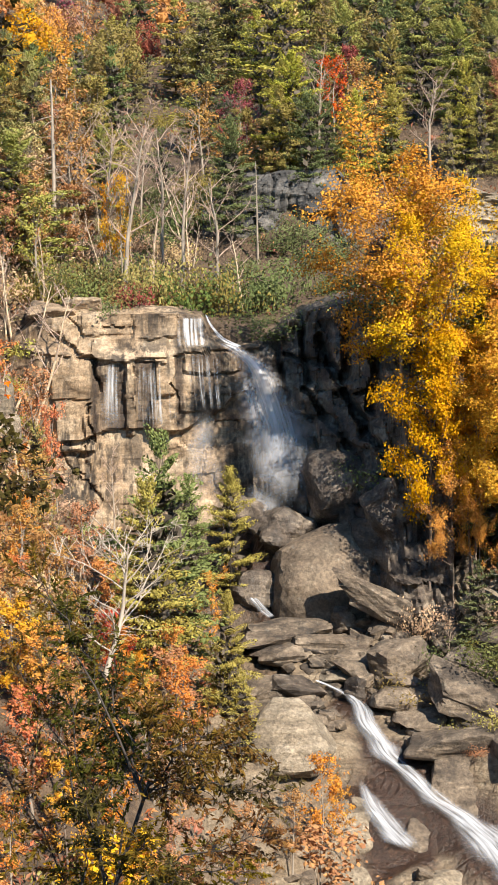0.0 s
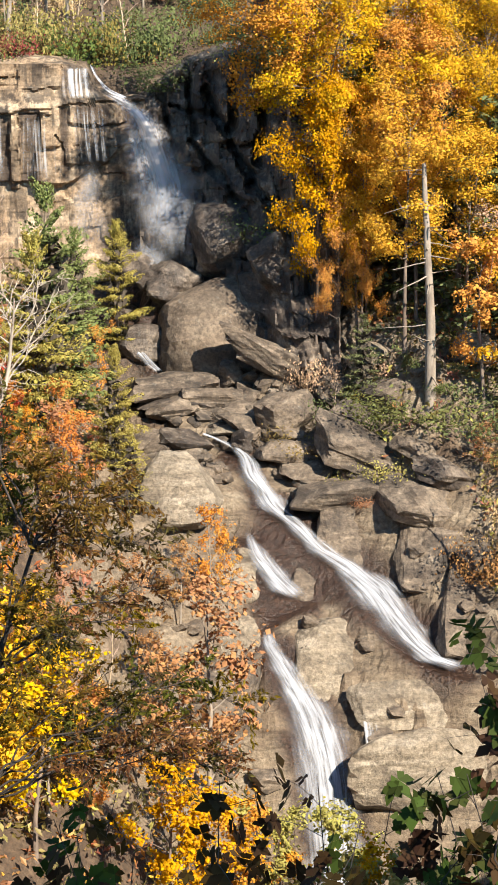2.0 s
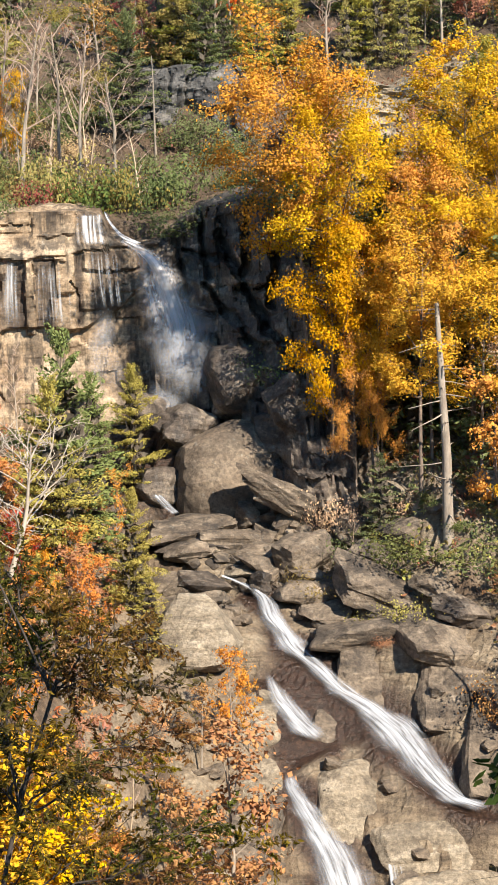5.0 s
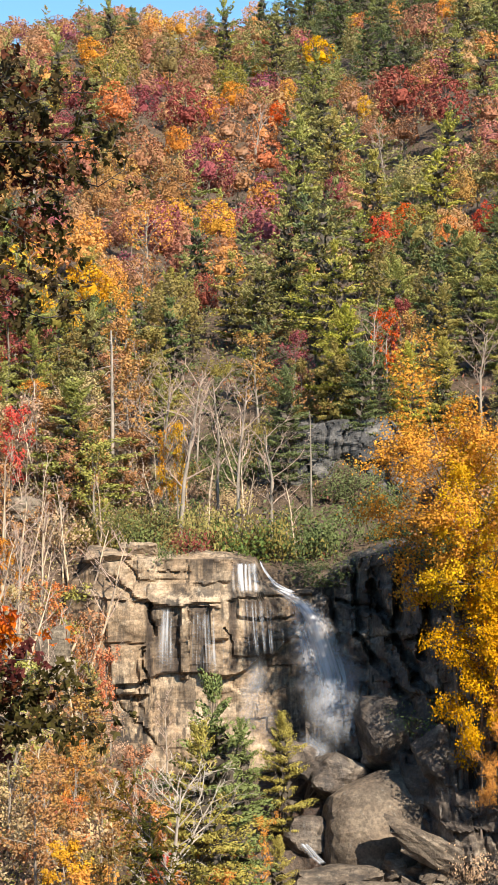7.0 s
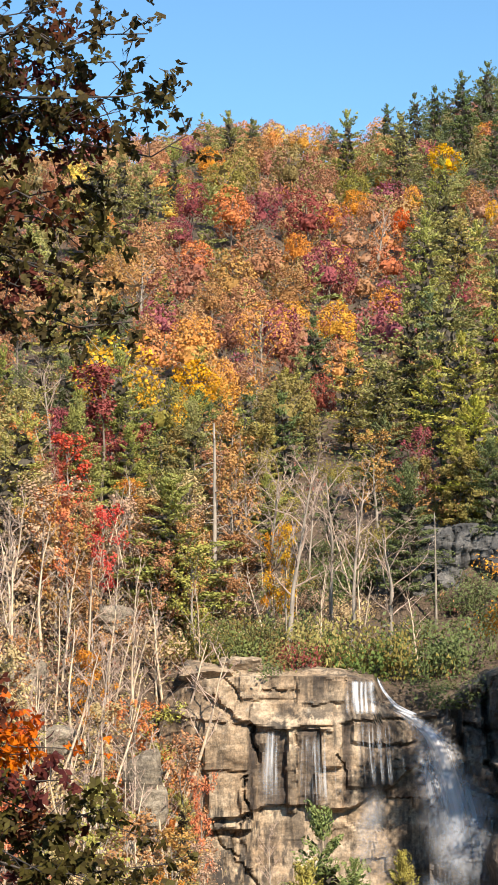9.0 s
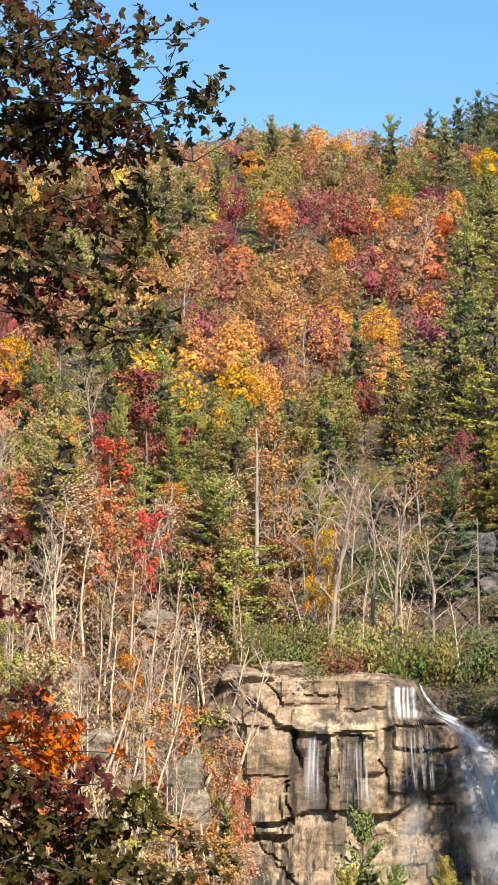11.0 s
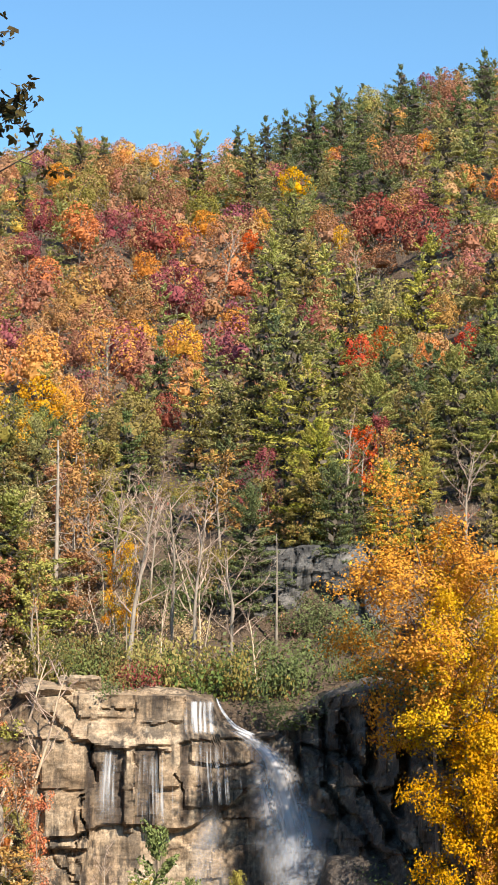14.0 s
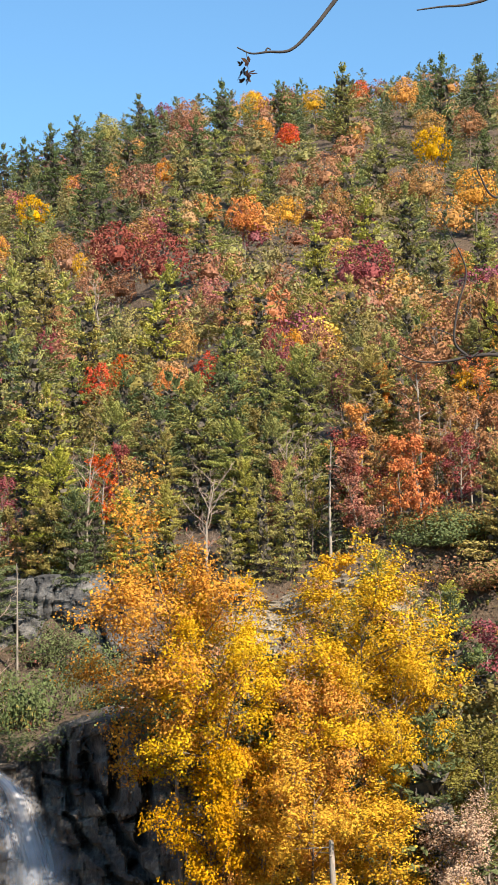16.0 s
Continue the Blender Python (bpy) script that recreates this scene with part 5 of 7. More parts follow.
plant("pole", 32.7, 144.0, 16.6, "olive", 1.34)
plant("shrub", 11.6, 147.0, 3.2, "hemlock", 1.30, 56.9)
plant("slim", 18.6, 150.0, 22.6, "hemlock", 1.20)
plant("slim", 19.8, 148.0, 18.5, "hemlock", 1.30)
plant("slim", 28.5, 142.0, 20.2, "hemlock", 1.30)
plant("shrub", 19.9, 136.0, 3.1, "laurel", 1.50)
plant("shrub", 26.7, 132.0, 3.2, "hemlock", 1.50, 31.6)
plant("pole", 14.0, 144.0, 23.7, "gold", 0.82)
plant("pole", 17.3, 143.0, 19.8, "gold", 0.79)
plant("pole", 15.4, 143.0, 15.3, "amber", 0.67)
plant("pole", 17.4, 142.0, 12.6, "gold", 0.59)
plant("shrub", 3.3, 180.0, 2.8, "hemlock", 1.10)
plant("shrub", 6.4, 179.5, 3.0, "hemlock", 1.10)
plant("shrub", 5.9, 180.5, 2.9, "hemlock", 1.10)
plant("shrub", 9.0, 179.0, 2.2, "hemlock", 1.10)
plant("snag", 21.4, 136.0, 17.4, "", 1.70)
plant("oval", 25.2, 135.0, 12.0, "amber")
plant("oval", 28.1, 133.0, 13.8, "yellow")
plant("snag", 27.0, 135.0, 8.0, "", 0.50)
plant("snag", 25.7, 120.5, 13.2, "", 0.70)
plant("open", 24.3, 131.0, 4.3, "rust", 1.20)
plant("shrub", 17.2, 150.0, 2.6, "olive", 1.10)
plant("shrub", 19.9, 150.0, 2.0, "yellow", 0.90)
plant("shrub", 16.9, 140.5, 1.7, "olive", 0.90)
plant("shrub", 20.8, 138.0, 1.0, "laurel", 1.20)
plant("shrub", 17.2, 134.0, 2.5, "lime")
plant("shrub", 11.6, 139.0, 2.3, "olive", 1.20)
plant("shrub", 16.1, 132.0, 1.0, "russet", 1.20)
plant("shrub", 26.5, 131.0, 1.7, "lime")
plant("shrub", 18.5, 141.0, 2.7, "buff", 0.80)
plant("shrub", 13.6, 143.0, 3.2, "buff", 0.80, 32.8)
plant("shrub", 16.8, 138.0, 2.3, "laurel", 0.80)
plant("shrub", 22.4, 136.0, 1.0, "laurel", 1.20)
plant("shrub", 26.2, 125.0, 3.2, "buff", 1.00, 25.0)
plant("shrub", 23.9, 125.0, 3.1, "rust")
plant("shrub", 11.7, 152.0, 3.2, "hemlock", 1.20, 43.2)
plant("shrub", 2.5, 163.0, 3.0, "hemlock", 1.40)
plant("shrub", 1.6, 164.0, 1.0, "hemlock", 1.40)
plant("pine", -6.0, 138.0, 17.0, "fir")
plant("pine", -7.0, 134.0, 14.0, "sunpine", 0.90)
plant("pine", -1.4, 152.0, 10.0, "sunpine", 0.80)
plant("pine", -4.5, 150.0, 11.0, "fir", 0.75)
plant("pine", -1.7, 136.0, 9.0, "sunpine", 0.85)
plant("forked", -10.1, 122.0, 12.0, "", 1.30)
plant("oval", -8.3, 126.0, 6.0, "orange")
plant("open", -12.2, 138.0, 8.0, "rust")
plant("open", -16.4, 162.0, 8.0, "orange")
plant("open", -18.1, 158.0, 8.0, "orange")
plant("slim", -16.7, 152.0, 7.0, "lime")
plant("sapling", -19.4, 164.0, 10.0, "", 1.20)
plant("open", -9.2, 126.0, 6.0, "red")
plant("open", -3.0, 144.0, 7.0, "gold", 0.80)
plant("open", -4.3, 124.0, 8.0, "orange")
plant("open", -12.5, 126.0, 7.0, "rust")
plant("sapling", -15.3, 136.0, 8.0, "")
plant("bare", -10.7, 155.0, 8.0, "", 0.80)
plant("oval", -9.2, 112.0, 7.0, "amber")
plant("oval", -13.2, 112.0, 7.0, "amber")
plant("open", -6.3, 116.0, 7.0, "rust")
plant("open", -14.7, 144.0, 7.0, "buff")
plant("open", -15.5, 126.0, 8.0, "rust")
plant("sapling", -18.3, 161.0, 9.0, "", 1.20)
plant("sapling", -15.6, 162.0, 8.0, "", 1.20)
plant("sapling", -17.0, 163.0, 9.0, "", 1.20)
plant("open", -14.9, 116.0, 7.0, "rust")
plant("open", -5.6, 132.0, 7.0, "orange", 0.80)
plant("slim", -0.6, 130.0, 6.0, "sunpine", 1.20)
plant("open", -7.9, 140.0, 8.0, "rust", 0.80)
plant("oval", -8.5, 96.0, 14.0, "yellow", 1.10)
plant("oval", -6.4, 96.0, 12.0, "yellow", 1.10)
plant("oval", -3.2, 100.0, 9.0, "gold", 1.10)
plant("oval", -9.3, 94.0, 12.0, "yellow", 1.10)
plant("open", 4.3, 124.0, 8.0, "orange", 0.90)
plant("open", 2.5, 122.0, 6.0, "rust")
plant("open", -0.5, 116.0, 7.0, "rust")
plant("open", 5.9, 126.0, 6.0, "amber", 0.80)
plant("open", 0.4, 112.0, 7.0, "rust")
plant("sapling", 2.9, 114.0, 6.0, "")
plant("sapling", -2.3, 112.0, 6.0, "")
plant("sapling", 1.0, 110.0, 6.0, "")
plant("oval", 8.2, 104.0, 10.0, "lime", 1.10)
plant("oval", 10.6, 104.0, 10.0, "lime", 1.10)
plant("oval", 3.7, 100.0, 10.0, "gold", 1.10)
plant("oval", 13.0, 98.0, 10.0, "gold", 1.10)
plant("oval", 5.9, 104.0, 10.0, "gold", 1.10)
plant("oval", 11.2, 96.0, 10.0, "lime", 1.10)
plant("oval", 14.8, 94.0, 10.0, "lime", 1.10)
plant("oval", 1.1, 98.0, 10.0, "gold", 1.10)
plant("open", 3.5, 110.0, 17.6, "rust")
plant("open", 1.9, 106.0, 14.1, "rust")

# ---- the wooded hillside, tree by tree ----
plant("pine", -44.0, 509.0, 15.2, "hemlock", 0.94)
plant("pine", -39.5, 522.0, 12.8, "hemlock", 0.94)
plant("oval", -36.4, 556.5, 9.7, "orange", 1.03)
plant("oval", -36.9, 510.5, 11.2, "russet", 1.03)
plant("oval", -29.5, 577.5, 13.6, "amber", 1.03)
plant("oval", -26.3, 459.5, 18.5, "olive", 1.03)
plant("oval", -35.9, 437.5, 15.3, "olive", 1.03)
plant("oval", -19.6, 482.5, 11.6, "russet", 1.03)
plant("pine", -16.0, 521.0, 19.8, "pine", 0.94)
plant("oval", -10.1, 665.0, 18.8, "amber", 0.70)
plant("oval", -27.2, 665.0, 18.4, "rust", 0.70)
plant("oval", -11.0, 514.0, 11.2, "russet", 1.03)
plant("oval", -12.9, 451.5, 13.7, "olive", 1.03)
plant("oval", -6.5, 488.5, 9.0, "orange", 0.83)
plant("pine", -2.3, 480.5, 20.3, "pine", 0.94)
plant("pine", -7.2, 626.0, 15.3, "hemlock", 0.94)
plant("pine", 1.1, 577.5, 15.7, "hemlock", 0.94)
plant("pine", 6.3, 557.5, 16.7, "hemlock", 0.94)
plant("pine", 12.9, 553.0, 18.7, "hemlock", 0.94)
plant("pine", 20.1, 554.5, 18.1, "hemlock", 0.94)
plant("oval", 7.2, 463.0, 12.9, "gold", 1.03)
plant("pine", 5.9, 410.0, 16.4, "pine", 0.94)
plant("pine", 13.3, 509.0, 15.5, "hemlock", 0.94)
plant("oval", 16.7, 515.0, 9.0, "yellow", 0.88)
plant("pine", 24.6, 532.0, 15.1, "hemlock", 0.94)
plant("oval", 28.2, 568.0, 14.0, "lime", 1.03)
plant("pine", 18.1, 462.0, 14.5, "hemlock", 0.94)
plant("pine", 20.3, 425.0, 15.2, "hemlock", 0.94)
plant("pine", 29.5, 483.5, 15.8, "hemlock", 0.94)
plant("pine", 35.5, 494.0, 16.7, "hemlock", 0.94)
plant("pine", 36.8, 554.0, 15.8, "hemlock", 0.94)
plant("oval", 27.0, 497.5, 9.0, "amber", 0.75)
plant("oval", 29.2, 439.0, 15.4, "russet", 1.03)
plant("oval", 36.4, 468.0, 9.9, "orange", 1.03)
plant("oval", 47.7, 539.0, 14.8, "russet", 1.03)
plant("oval", 48.2, 620.5, 11.0, "crimson", 1.03)
plant("pine", 45.5, 487.0, 14.4, "hemlock", 0.94)
plant("pine", 38.1, 439.5, 16.8, "pine", 0.94)
plant("pine", 53.4, 505.5, 19.5, "hemlock", 0.94)
plant("oval", 70.1, 579.0, 11.3, "amber", 1.03)
plant("oval", 66.5, 530.5, 9.0, "gold", 1.03)
plant("oval", 67.8, 492.0, 10.0, "red", 1.03)
plant("pine", 74.2, 556.0, 13.5, "hemlock", 0.94)
plant("pine", 76.6, 540.5, 11.9, "hemlock", 0.94)
plant("pine", 51.6, 454.0, 13.9, "sunpine", 0.94)
plant("pine", 47.6, 462.5, 15.2, "pine", 0.94)
plant("pine", 57.1, 444.0, 13.6, "pine", 0.94)
plant("pine", 32.4, 392.0, 13.6, "pine", 0.94)
plant("oval", 31.3, 405.0, 9.0, "crimson", 0.93)
plant("oval", 44.2, 380.0, 12.3, "orange", 1.03)
plant("oval", 53.3, 390.0, 9.9, "amber", 1.03)
plant("oval", 20.7, 373.5, 16.3, "crimson", 1.03)
plant("oval", 27.9, 358.0, 15.0, "crimson", 1.03)
plant("oval", 26.0, 391.0, 11.9, "russet", 1.03)
plant("oval", 12.0, 412.0, 10.4, "russet", 1.03)
plant("oval", 15.2, 396.5, 9.0, "amber", 0.70)
plant("pine", 24.5, 418.5, 13.6, "hemlock", 0.94)
plant("pine", 35.3, 367.0, 13.9, "pine", 0.94)
plant("oval", -34.2, 398.5, 14.6, "orange", 1.03)
plant("oval", -30.0, 417.5, 12.0, "crimson", 1.03)
plant("oval", -20.4, 410.0, 17.1, "crimson", 1.03)
plant("oval", -16.7, 432.5, 9.4, "orange", 1.03)
plant("oval", -11.7, 442.0, 10.7, "orange", 1.03)
plant("oval", 0.1, 437.0, 9.0, "amber", 0.78)
plant("oval", -2.1, 421.5, 9.0, "red", 0.84)
plant("oval", -7.5, 426.0, 12.2, "rust", 1.03)
plant("bare", -7.4, 380.5, 16.7, "", 1.10)
plant("pine", 6.4, 372.0, 16.8, "pine", 0.94)
plant("pine", 1.7, 334.5, 17.9, "pine", 0.94)
plant("pine", 7.9, 352.0, 15.1, "sunpine", 0.94)
plant("oval", -26.3, 354.5, 17.2, "russet", 1.03)
plant("oval", -28.4, 334.0, 14.5, "rust", 1.03)
plant("oval", -21.6, 397.5, 10.0, "orange", 1.03)
plant("oval", -14.5, 361.0, 15.6, "crimson", 1.03)
plant("oval", -20.1, 344.0, 13.4, "russet", 1.03)
plant("oval", -23.9, 300.0, 11.7, "rust", 1.03)
plant("bare", -9.8, 369.0, 9.0, "", 1.10)
plant("bare", -22.9, 353.0, 9.0, "", 0.92)
plant("open", -20.4, 285.0, 12.3, "amber", 1.11)
plant("oval", -17.7, 319.0, 9.6, "amber", 1.03)
plant("oval", -10.8, 303.5, 10.7, "amber", 1.03)
plant("oval", -4.6, 349.0, 9.3, "gold", 1.03)
plant("pine", -12.7, 268.5, 12.9, "hemlock", 0.94)
plant("oval", -11.2, 255.5, 9.0, "crimson", 0.70)
plant("pine", -7.6, 250.5, 11.2, "sunpine", 0.94)
plant("oval", -14.9, 248.0, 9.6, "olive", 1.03)
plant("oval", -17.3, 235.5, 9.0, "olive", 0.93)
plant("pine", 3.6, 245.5, 15.7, "pine", 0.94)
plant("pine", -0.6, 252.5, 14.8, "pine", 0.94)
plant("pine", 0.4, 290.5, 14.0, "pine", 0.94)
plant("pine", 11.4, 275.5, 16.2, "sunpine", 0.94)
plant("oval", 18.6, 303.5, 10.5, "lime", 1.03)
plant("pine", 24.2, 302.5, 14.7, "sunpine", 0.94)
plant("oval", 27.1, 290.0, 10.1, "lime", 1.03)
plant("pine", 31.1, 284.0, 13.8, "sunpine", 0.94)
plant("pine", 20.9, 279.5, 13.5, "sunpine", 0.94)
plant("oval", 24.8, 285.5, 9.0, "rust", 0.85)
plant("oval", 30.4, 291.5, 10.1, "russet", 1.03)
plant("oval", 15.8, 370.5, 9.6, "rust", 1.03)
plant("bare", 16.9, 352.5, 12.0, "", 1.10)
plant("oval", 7.6, 332.5, 9.0, "crimson", 0.76)
plant("oval", 20.9, 365.0, 9.5, "russet", 1.03)
plant("oval", 10.3, 351.5, 9.1, "russet", 1.03)
plant("pine", 26.6, 246.0, 11.9, "pine", 0.94)
plant("pine", 34.1, 277.0, 12.0, "sunpine", 0.94)
plant("oval", 35.0, 268.5, 9.0, "crimson", 0.75)
plant("oval", 35.3, 256.0, 9.0, "orange", 0.70)
plant("pine", 29.5, 232.5, 10.0, "pine", 0.94)
plant("pine", 31.6, 226.5, 9.7, "pine", 0.94)
plant("oval", 12.7, 273.0, 9.0, "red", 0.92)
plant("oval", 16.1, 278.0, 9.0, "red", 0.70)
plant("oval", 25.9, 260.5, 9.0, "red", 0.93)
plant("oval", 20.4, 258.0, 9.0, "orange", 0.70)
plant("pine", 17.2, 247.5, 10.6, "pine", 0.94)
plant("pine", 9.0, 258.0, 11.0, "pine", 0.94)
plant("pine", 18.4, 199.0, 13.8, "pine", 0.94)
plant("pine", 10.7, 200.0, 11.7, "pine", 0.94)
plant("pine", 5.0, 216.5, 12.7, "sunpine", 0.94)
plant("pine", 2.5, 222.0, 10.6, "sunpine", 0.94)
plant("pine", 21.7, 195.5, 9.4, "pine", 0.94)
plant("pine", 15.3, 198.5, 9.0, "sunpine", 0.77)
plant("pine", 24.6, 191.5, 9.2, "pine", 0.94)
plant("open", 9.4, 194.0, 9.0, "red", 0.98)
plant("oval", 10.7, 196.0, 9.0, "crimson", 0.70)
plant("pine", 4.5, 192.5, 9.2, "sunpine", 0.94)
plant("open", -3.4, 194.0, 9.9, "rust", 1.11)
plant("open", -0.1, 195.5, 9.0, "crimson", 1.03)
plant("pine", -0.8, 181.5, 10.5, "hemlock", 0.94)
plant("pine", 3.8, 185.0, 9.0, "sunpine", 0.92)
plant("bare", 17.6, 182.5, 11.5, "", 1.10)
plant("pine", 14.3, 184.5, 9.0, "sunpine", 0.92)
plant("pine", 10.9, 183.5, 9.0, "sunpine", 0.81)
plant("pine", 21.0, 183.0, 9.0, "sunpine", 0.82)
plant("bare", 25.7, 188.5, 9.0, "", 0.90)
plant("pine", 6.5, 183.0, 9.0, "hemlock", 0.91)
plant("slim", 21.9, 178.0, 9.0, "lime", 0.75)
plant("slim", 24.2, 178.0, 9.0, "lime", 0.75)
plant("slim", 19.0, 178.0, 9.0, "lime", 0.70)
plant("pine", -42.5, 492.0, 16.1, "pine", 0.94)
plant("pine", -47.0, 484.5, 14.2, "pine", 0.94)
plant("pine", -39.1, 527.5, 12.6, "pine", 0.94)
plant("pine", -47.7, 376.0, 18.4, "pine", 0.94)
plant("pine", -57.2, 415.0, 15.8, "pine", 0.94)
plant("pine", -57.9, 382.5, 18.8, "pine", 0.94)
plant("pine", -48.8, 430.5, 14.0, "pine", 0.94)
plant("oval", -41.6, 400.0, 12.6, "crimson", 1.03)
plant("oval", -36.5, 409.5, 16.1, "olive", 1.03)
plant("oval", -45.1, 470.5, 11.1, "orange", 1.03)
plant("oval", -44.7, 352.0, 12.3, "rust", 1.03)
plant("oval", -40.0, 290.5, 11.4, "rust", 1.03)
plant("open", -36.2, 282.5, 13.5, "rust", 1.11)
plant("oval", -42.1, 380.5, 9.9, "crimson", 1.03)
plant("oval", -36.7, 358.0, 10.9, "orange", 1.03)
plant("pine", -34.4, 292.5, 9.0, "pine", 0.89)
plant("oval", -51.1, 350.5, 12.3, "olive", 1.03)
plant("oval", -56.4, 385.5, 9.0, "orange", 0.89)
plant("oval", -44.8, 238.0, 11.5, "russet", 1.03)
plant("oval", -42.6, 210.0, 9.2, "rust", 1.03)
plant("oval", -49.5, 234.0, 9.0, "crimson", 0.71)
plant("oval", -28.0, 273.0, 10.6, "amber", 1.03)
plant("open", -29.2, 206.0, 14.3, "amber", 1.11)
plant("oval", -33.7, 265.5, 9.0, "rust", 0.79)
plant("oval", -24.8, 242.0, 10.4, "gold", 1.03)
plant("oval", -23.2, 255.5, 9.0, "amber", 0.76)
plant("oval", -24.4, 290.5, 9.0, "russet", 0.86)
plant("oval", -25.6, 326.0, 11.3, "russet", 1.03)
plant("oval", -30.7, 320.5, 9.7, "rust", 1.03)
plant("oval", -13.8, 230.5, 10.9, "olive", 1.03)
plant("pine", -12.9, 206.0, 10.9, "hemlock", 0.94)
plant("pine", -36.9, 211.5, 10.3, "pine", 0.94)
plant("oval", -41.9, 197.0, 9.0, "gold", 0.70)
plant("open", -35.4, 190.0, 9.1, "lime", 1.11)
plant("open", -38.2, 188.5, 9.0, "rust", 0.91)
plant("oval", -31.9, 189.0, 9.0, "crimson", 0.70)
plant("open", -30.3, 179.5, 9.0, "crimson", 0.70)
plant("pine", -30.5, 192.5, 9.0, "pine", 0.85)
plant("open", -37.1, 178.5, 9.0, "lime", 1.05)
plant("open", -33.0, 180.0, 9.0, "lime", 0.96)
plant("open", -31.7, 178.0, 9.0, "rust", 0.85)
plant("pine", -20.2, 194.0, 11.4, "pine", 0.94)
plant("pine", -25.8, 191.5, 9.0, "pine", 0.86)
plant("pine", -25.9, 223.0, 9.0, "hemlock", 0.87)
plant("pine", -27.5, 212.5, 9.1, "hemlock", 0.94)
plant("pine", -17.5, 222.5, 9.5, "hemlock", 0.94)
plant("pine", -71.6, 352.0, 17.4, "pine", 0.94)
plant("oval", -87.9, 432.0, 9.6, "yellow", 1.03)
plant("pine", -51.4, 283.5, 13.9, "pine", 0.94)
plant("oval", -46.6, 282.5, 9.9, "olive", 1.03)
plant("pine", 80.5, 490.0, 21.8, "pine", 0.94)
plant("oval", 99.4, 573.0, 10.3, "red", 1.03)
plant("oval", 104.1, 535.0, 13.5, "amber", 1.03)
plant("oval", 83.0, 551.5, 11.3, "amber", 1.03)
plant("oval", 67.6, 559.5, 12.4, "amber", 1.03)
plant("oval", 65.5, 522.0, 9.3, "gold", 1.03)
plant("oval", 67.9, 493.5, 10.0, "red", 1.03)
plant("pine", 104.3, 489.0, 22.0, "hemlock", 0.94)
plant("pine", 116.2, 499.0, 19.7, "hemlock", 0.94)
plant("oval", 95.5, 458.5, 14.4, "gold", 1.03)
plant("oval", 108.5, 478.5, 13.0, "russet", 1.03)
plant("pine", 104.3, 444.0, 14.9, "hemlock", 0.94)
plant("oval", 99.2, 479.0, 12.9, "rust", 1.03)
plant("pine", 74.7, 411.0, 18.2, "pine", 0.94)
plant("pine", 65.1, 391.5, 15.1, "pine", 0.94)
plant("oval", 82.6, 402.5, 12.6, "rust", 1.03)
plant("oval", 88.2, 385.5, 14.5, "amber", 1.03)
plant("oval", 62.1, 442.5, 11.7, "russet", 1.03)
plant("oval", 68.6, 441.0, 13.7, "rust", 1.03)
plant("pine", 50.3, 434.5, 16.6, "sunpine", 0.94)
plant("oval", 61.7, 387.0, 12.0, "russet", 1.03)
plant("pine", 68.7, 352.0, 17.4, "pine", 0.94)
plant("oval", 59.1, 334.5, 14.1, "crimson", 1.03)
plant("oval", 78.8, 409.0, 10.9, "rust", 1.03)
plant("pine", 78.3, 339.0, 13.1, "pine", 0.94)
plant("oval", 75.8, 344.5, 9.0, "orange", 0.77)
plant("oval", 72.3, 314.0, 9.7, "crimson", 1.03)
plant("pine", 50.0, 331.5, 16.2, "sunpine", 0.94)
plant("pine", 61.9, 352.5, 15.5, "sunpine", 0.94)
plant("pine", 65.9, 316.0, 13.9, "pine", 0.94)
plant("pine", 44.8, 268.5, 13.1, "sunpine", 0.94)
plant("oval", 41.5, 286.0, 11.2, "olive", 1.03)
plant("bare", 35.5, 282.0, 9.0, "", 1.01)
plant("oval", 38.9, 259.0, 9.0, "russet", 1.03)
plant("oval", 42.3, 228.0, 9.0, "russet", 1.03)
plant("oval", 56.9, 273.5, 10.9, "russet", 1.03)
plant("pine", 46.2, 238.0, 10.4, "pine", 0.94)
plant("pine", 37.4, 219.5, 10.7, "pine", 0.94)
plant("oval", 35.9, 201.0, 9.0, "orange", 0.70)
plant("pine", 28.5, 199.5, 12.9, "pine", 0.94)
plant("pine", 29.5, 230.0, 9.9, "pine", 0.94)
plant("oval", 33.9, 248.5, 9.0, "crimson", 0.70)
plant("open", 38.2, 192.0, 11.8, "rust", 1.11)
plant("open", 43.5, 192.0, 9.0, "orange", 1.04)
plant("open", 40.2, 187.0, 9.0, "rust", 1.11)
plant("bare", 27.1, 186.5, 9.0, "", 0.78)
plant("snag", 27.7, 178.0, 11.0, "", 0.87)
plant("oval", 34.0, 179.0, 9.0, "orange", 0.98)
plant("oval", 35.8, 178.0, 9.0, "orange", 0.89)
plant("open", 39.1, 178.0, 9.0, "crimson", 1.05)
plant("open", 32.8, 180.5, 9.0, "rust", 0.95)
plant("open", 40.5, 180.5, 9.0, "rust", 0.96)
plant("bare", 33.2, 194.0, 9.0, "", 1.05)
plant("bare", 38.6, 182.0, 9.0, "", 0.99)
plant("pine", 20.7, 184.0, 9.0, "sunpine", 0.81)
plant("slim", 24.6, 180.5, 9.0, "lime", 0.75)
plant("slim", 28.4, 180.5, 9.0, "hemlock", 0.88)
plant("oval", 26.5, 180.5, 9.0, "olive", 0.70)

# ---- the wood between them ----
rng = np.random.default_rng(7)


def free(x, y, r):
    return all((x - a) ** 2 + (y - b) ** 2 > (0.75 * (r + c)) ** 2 for a, b, c in PLANTED)


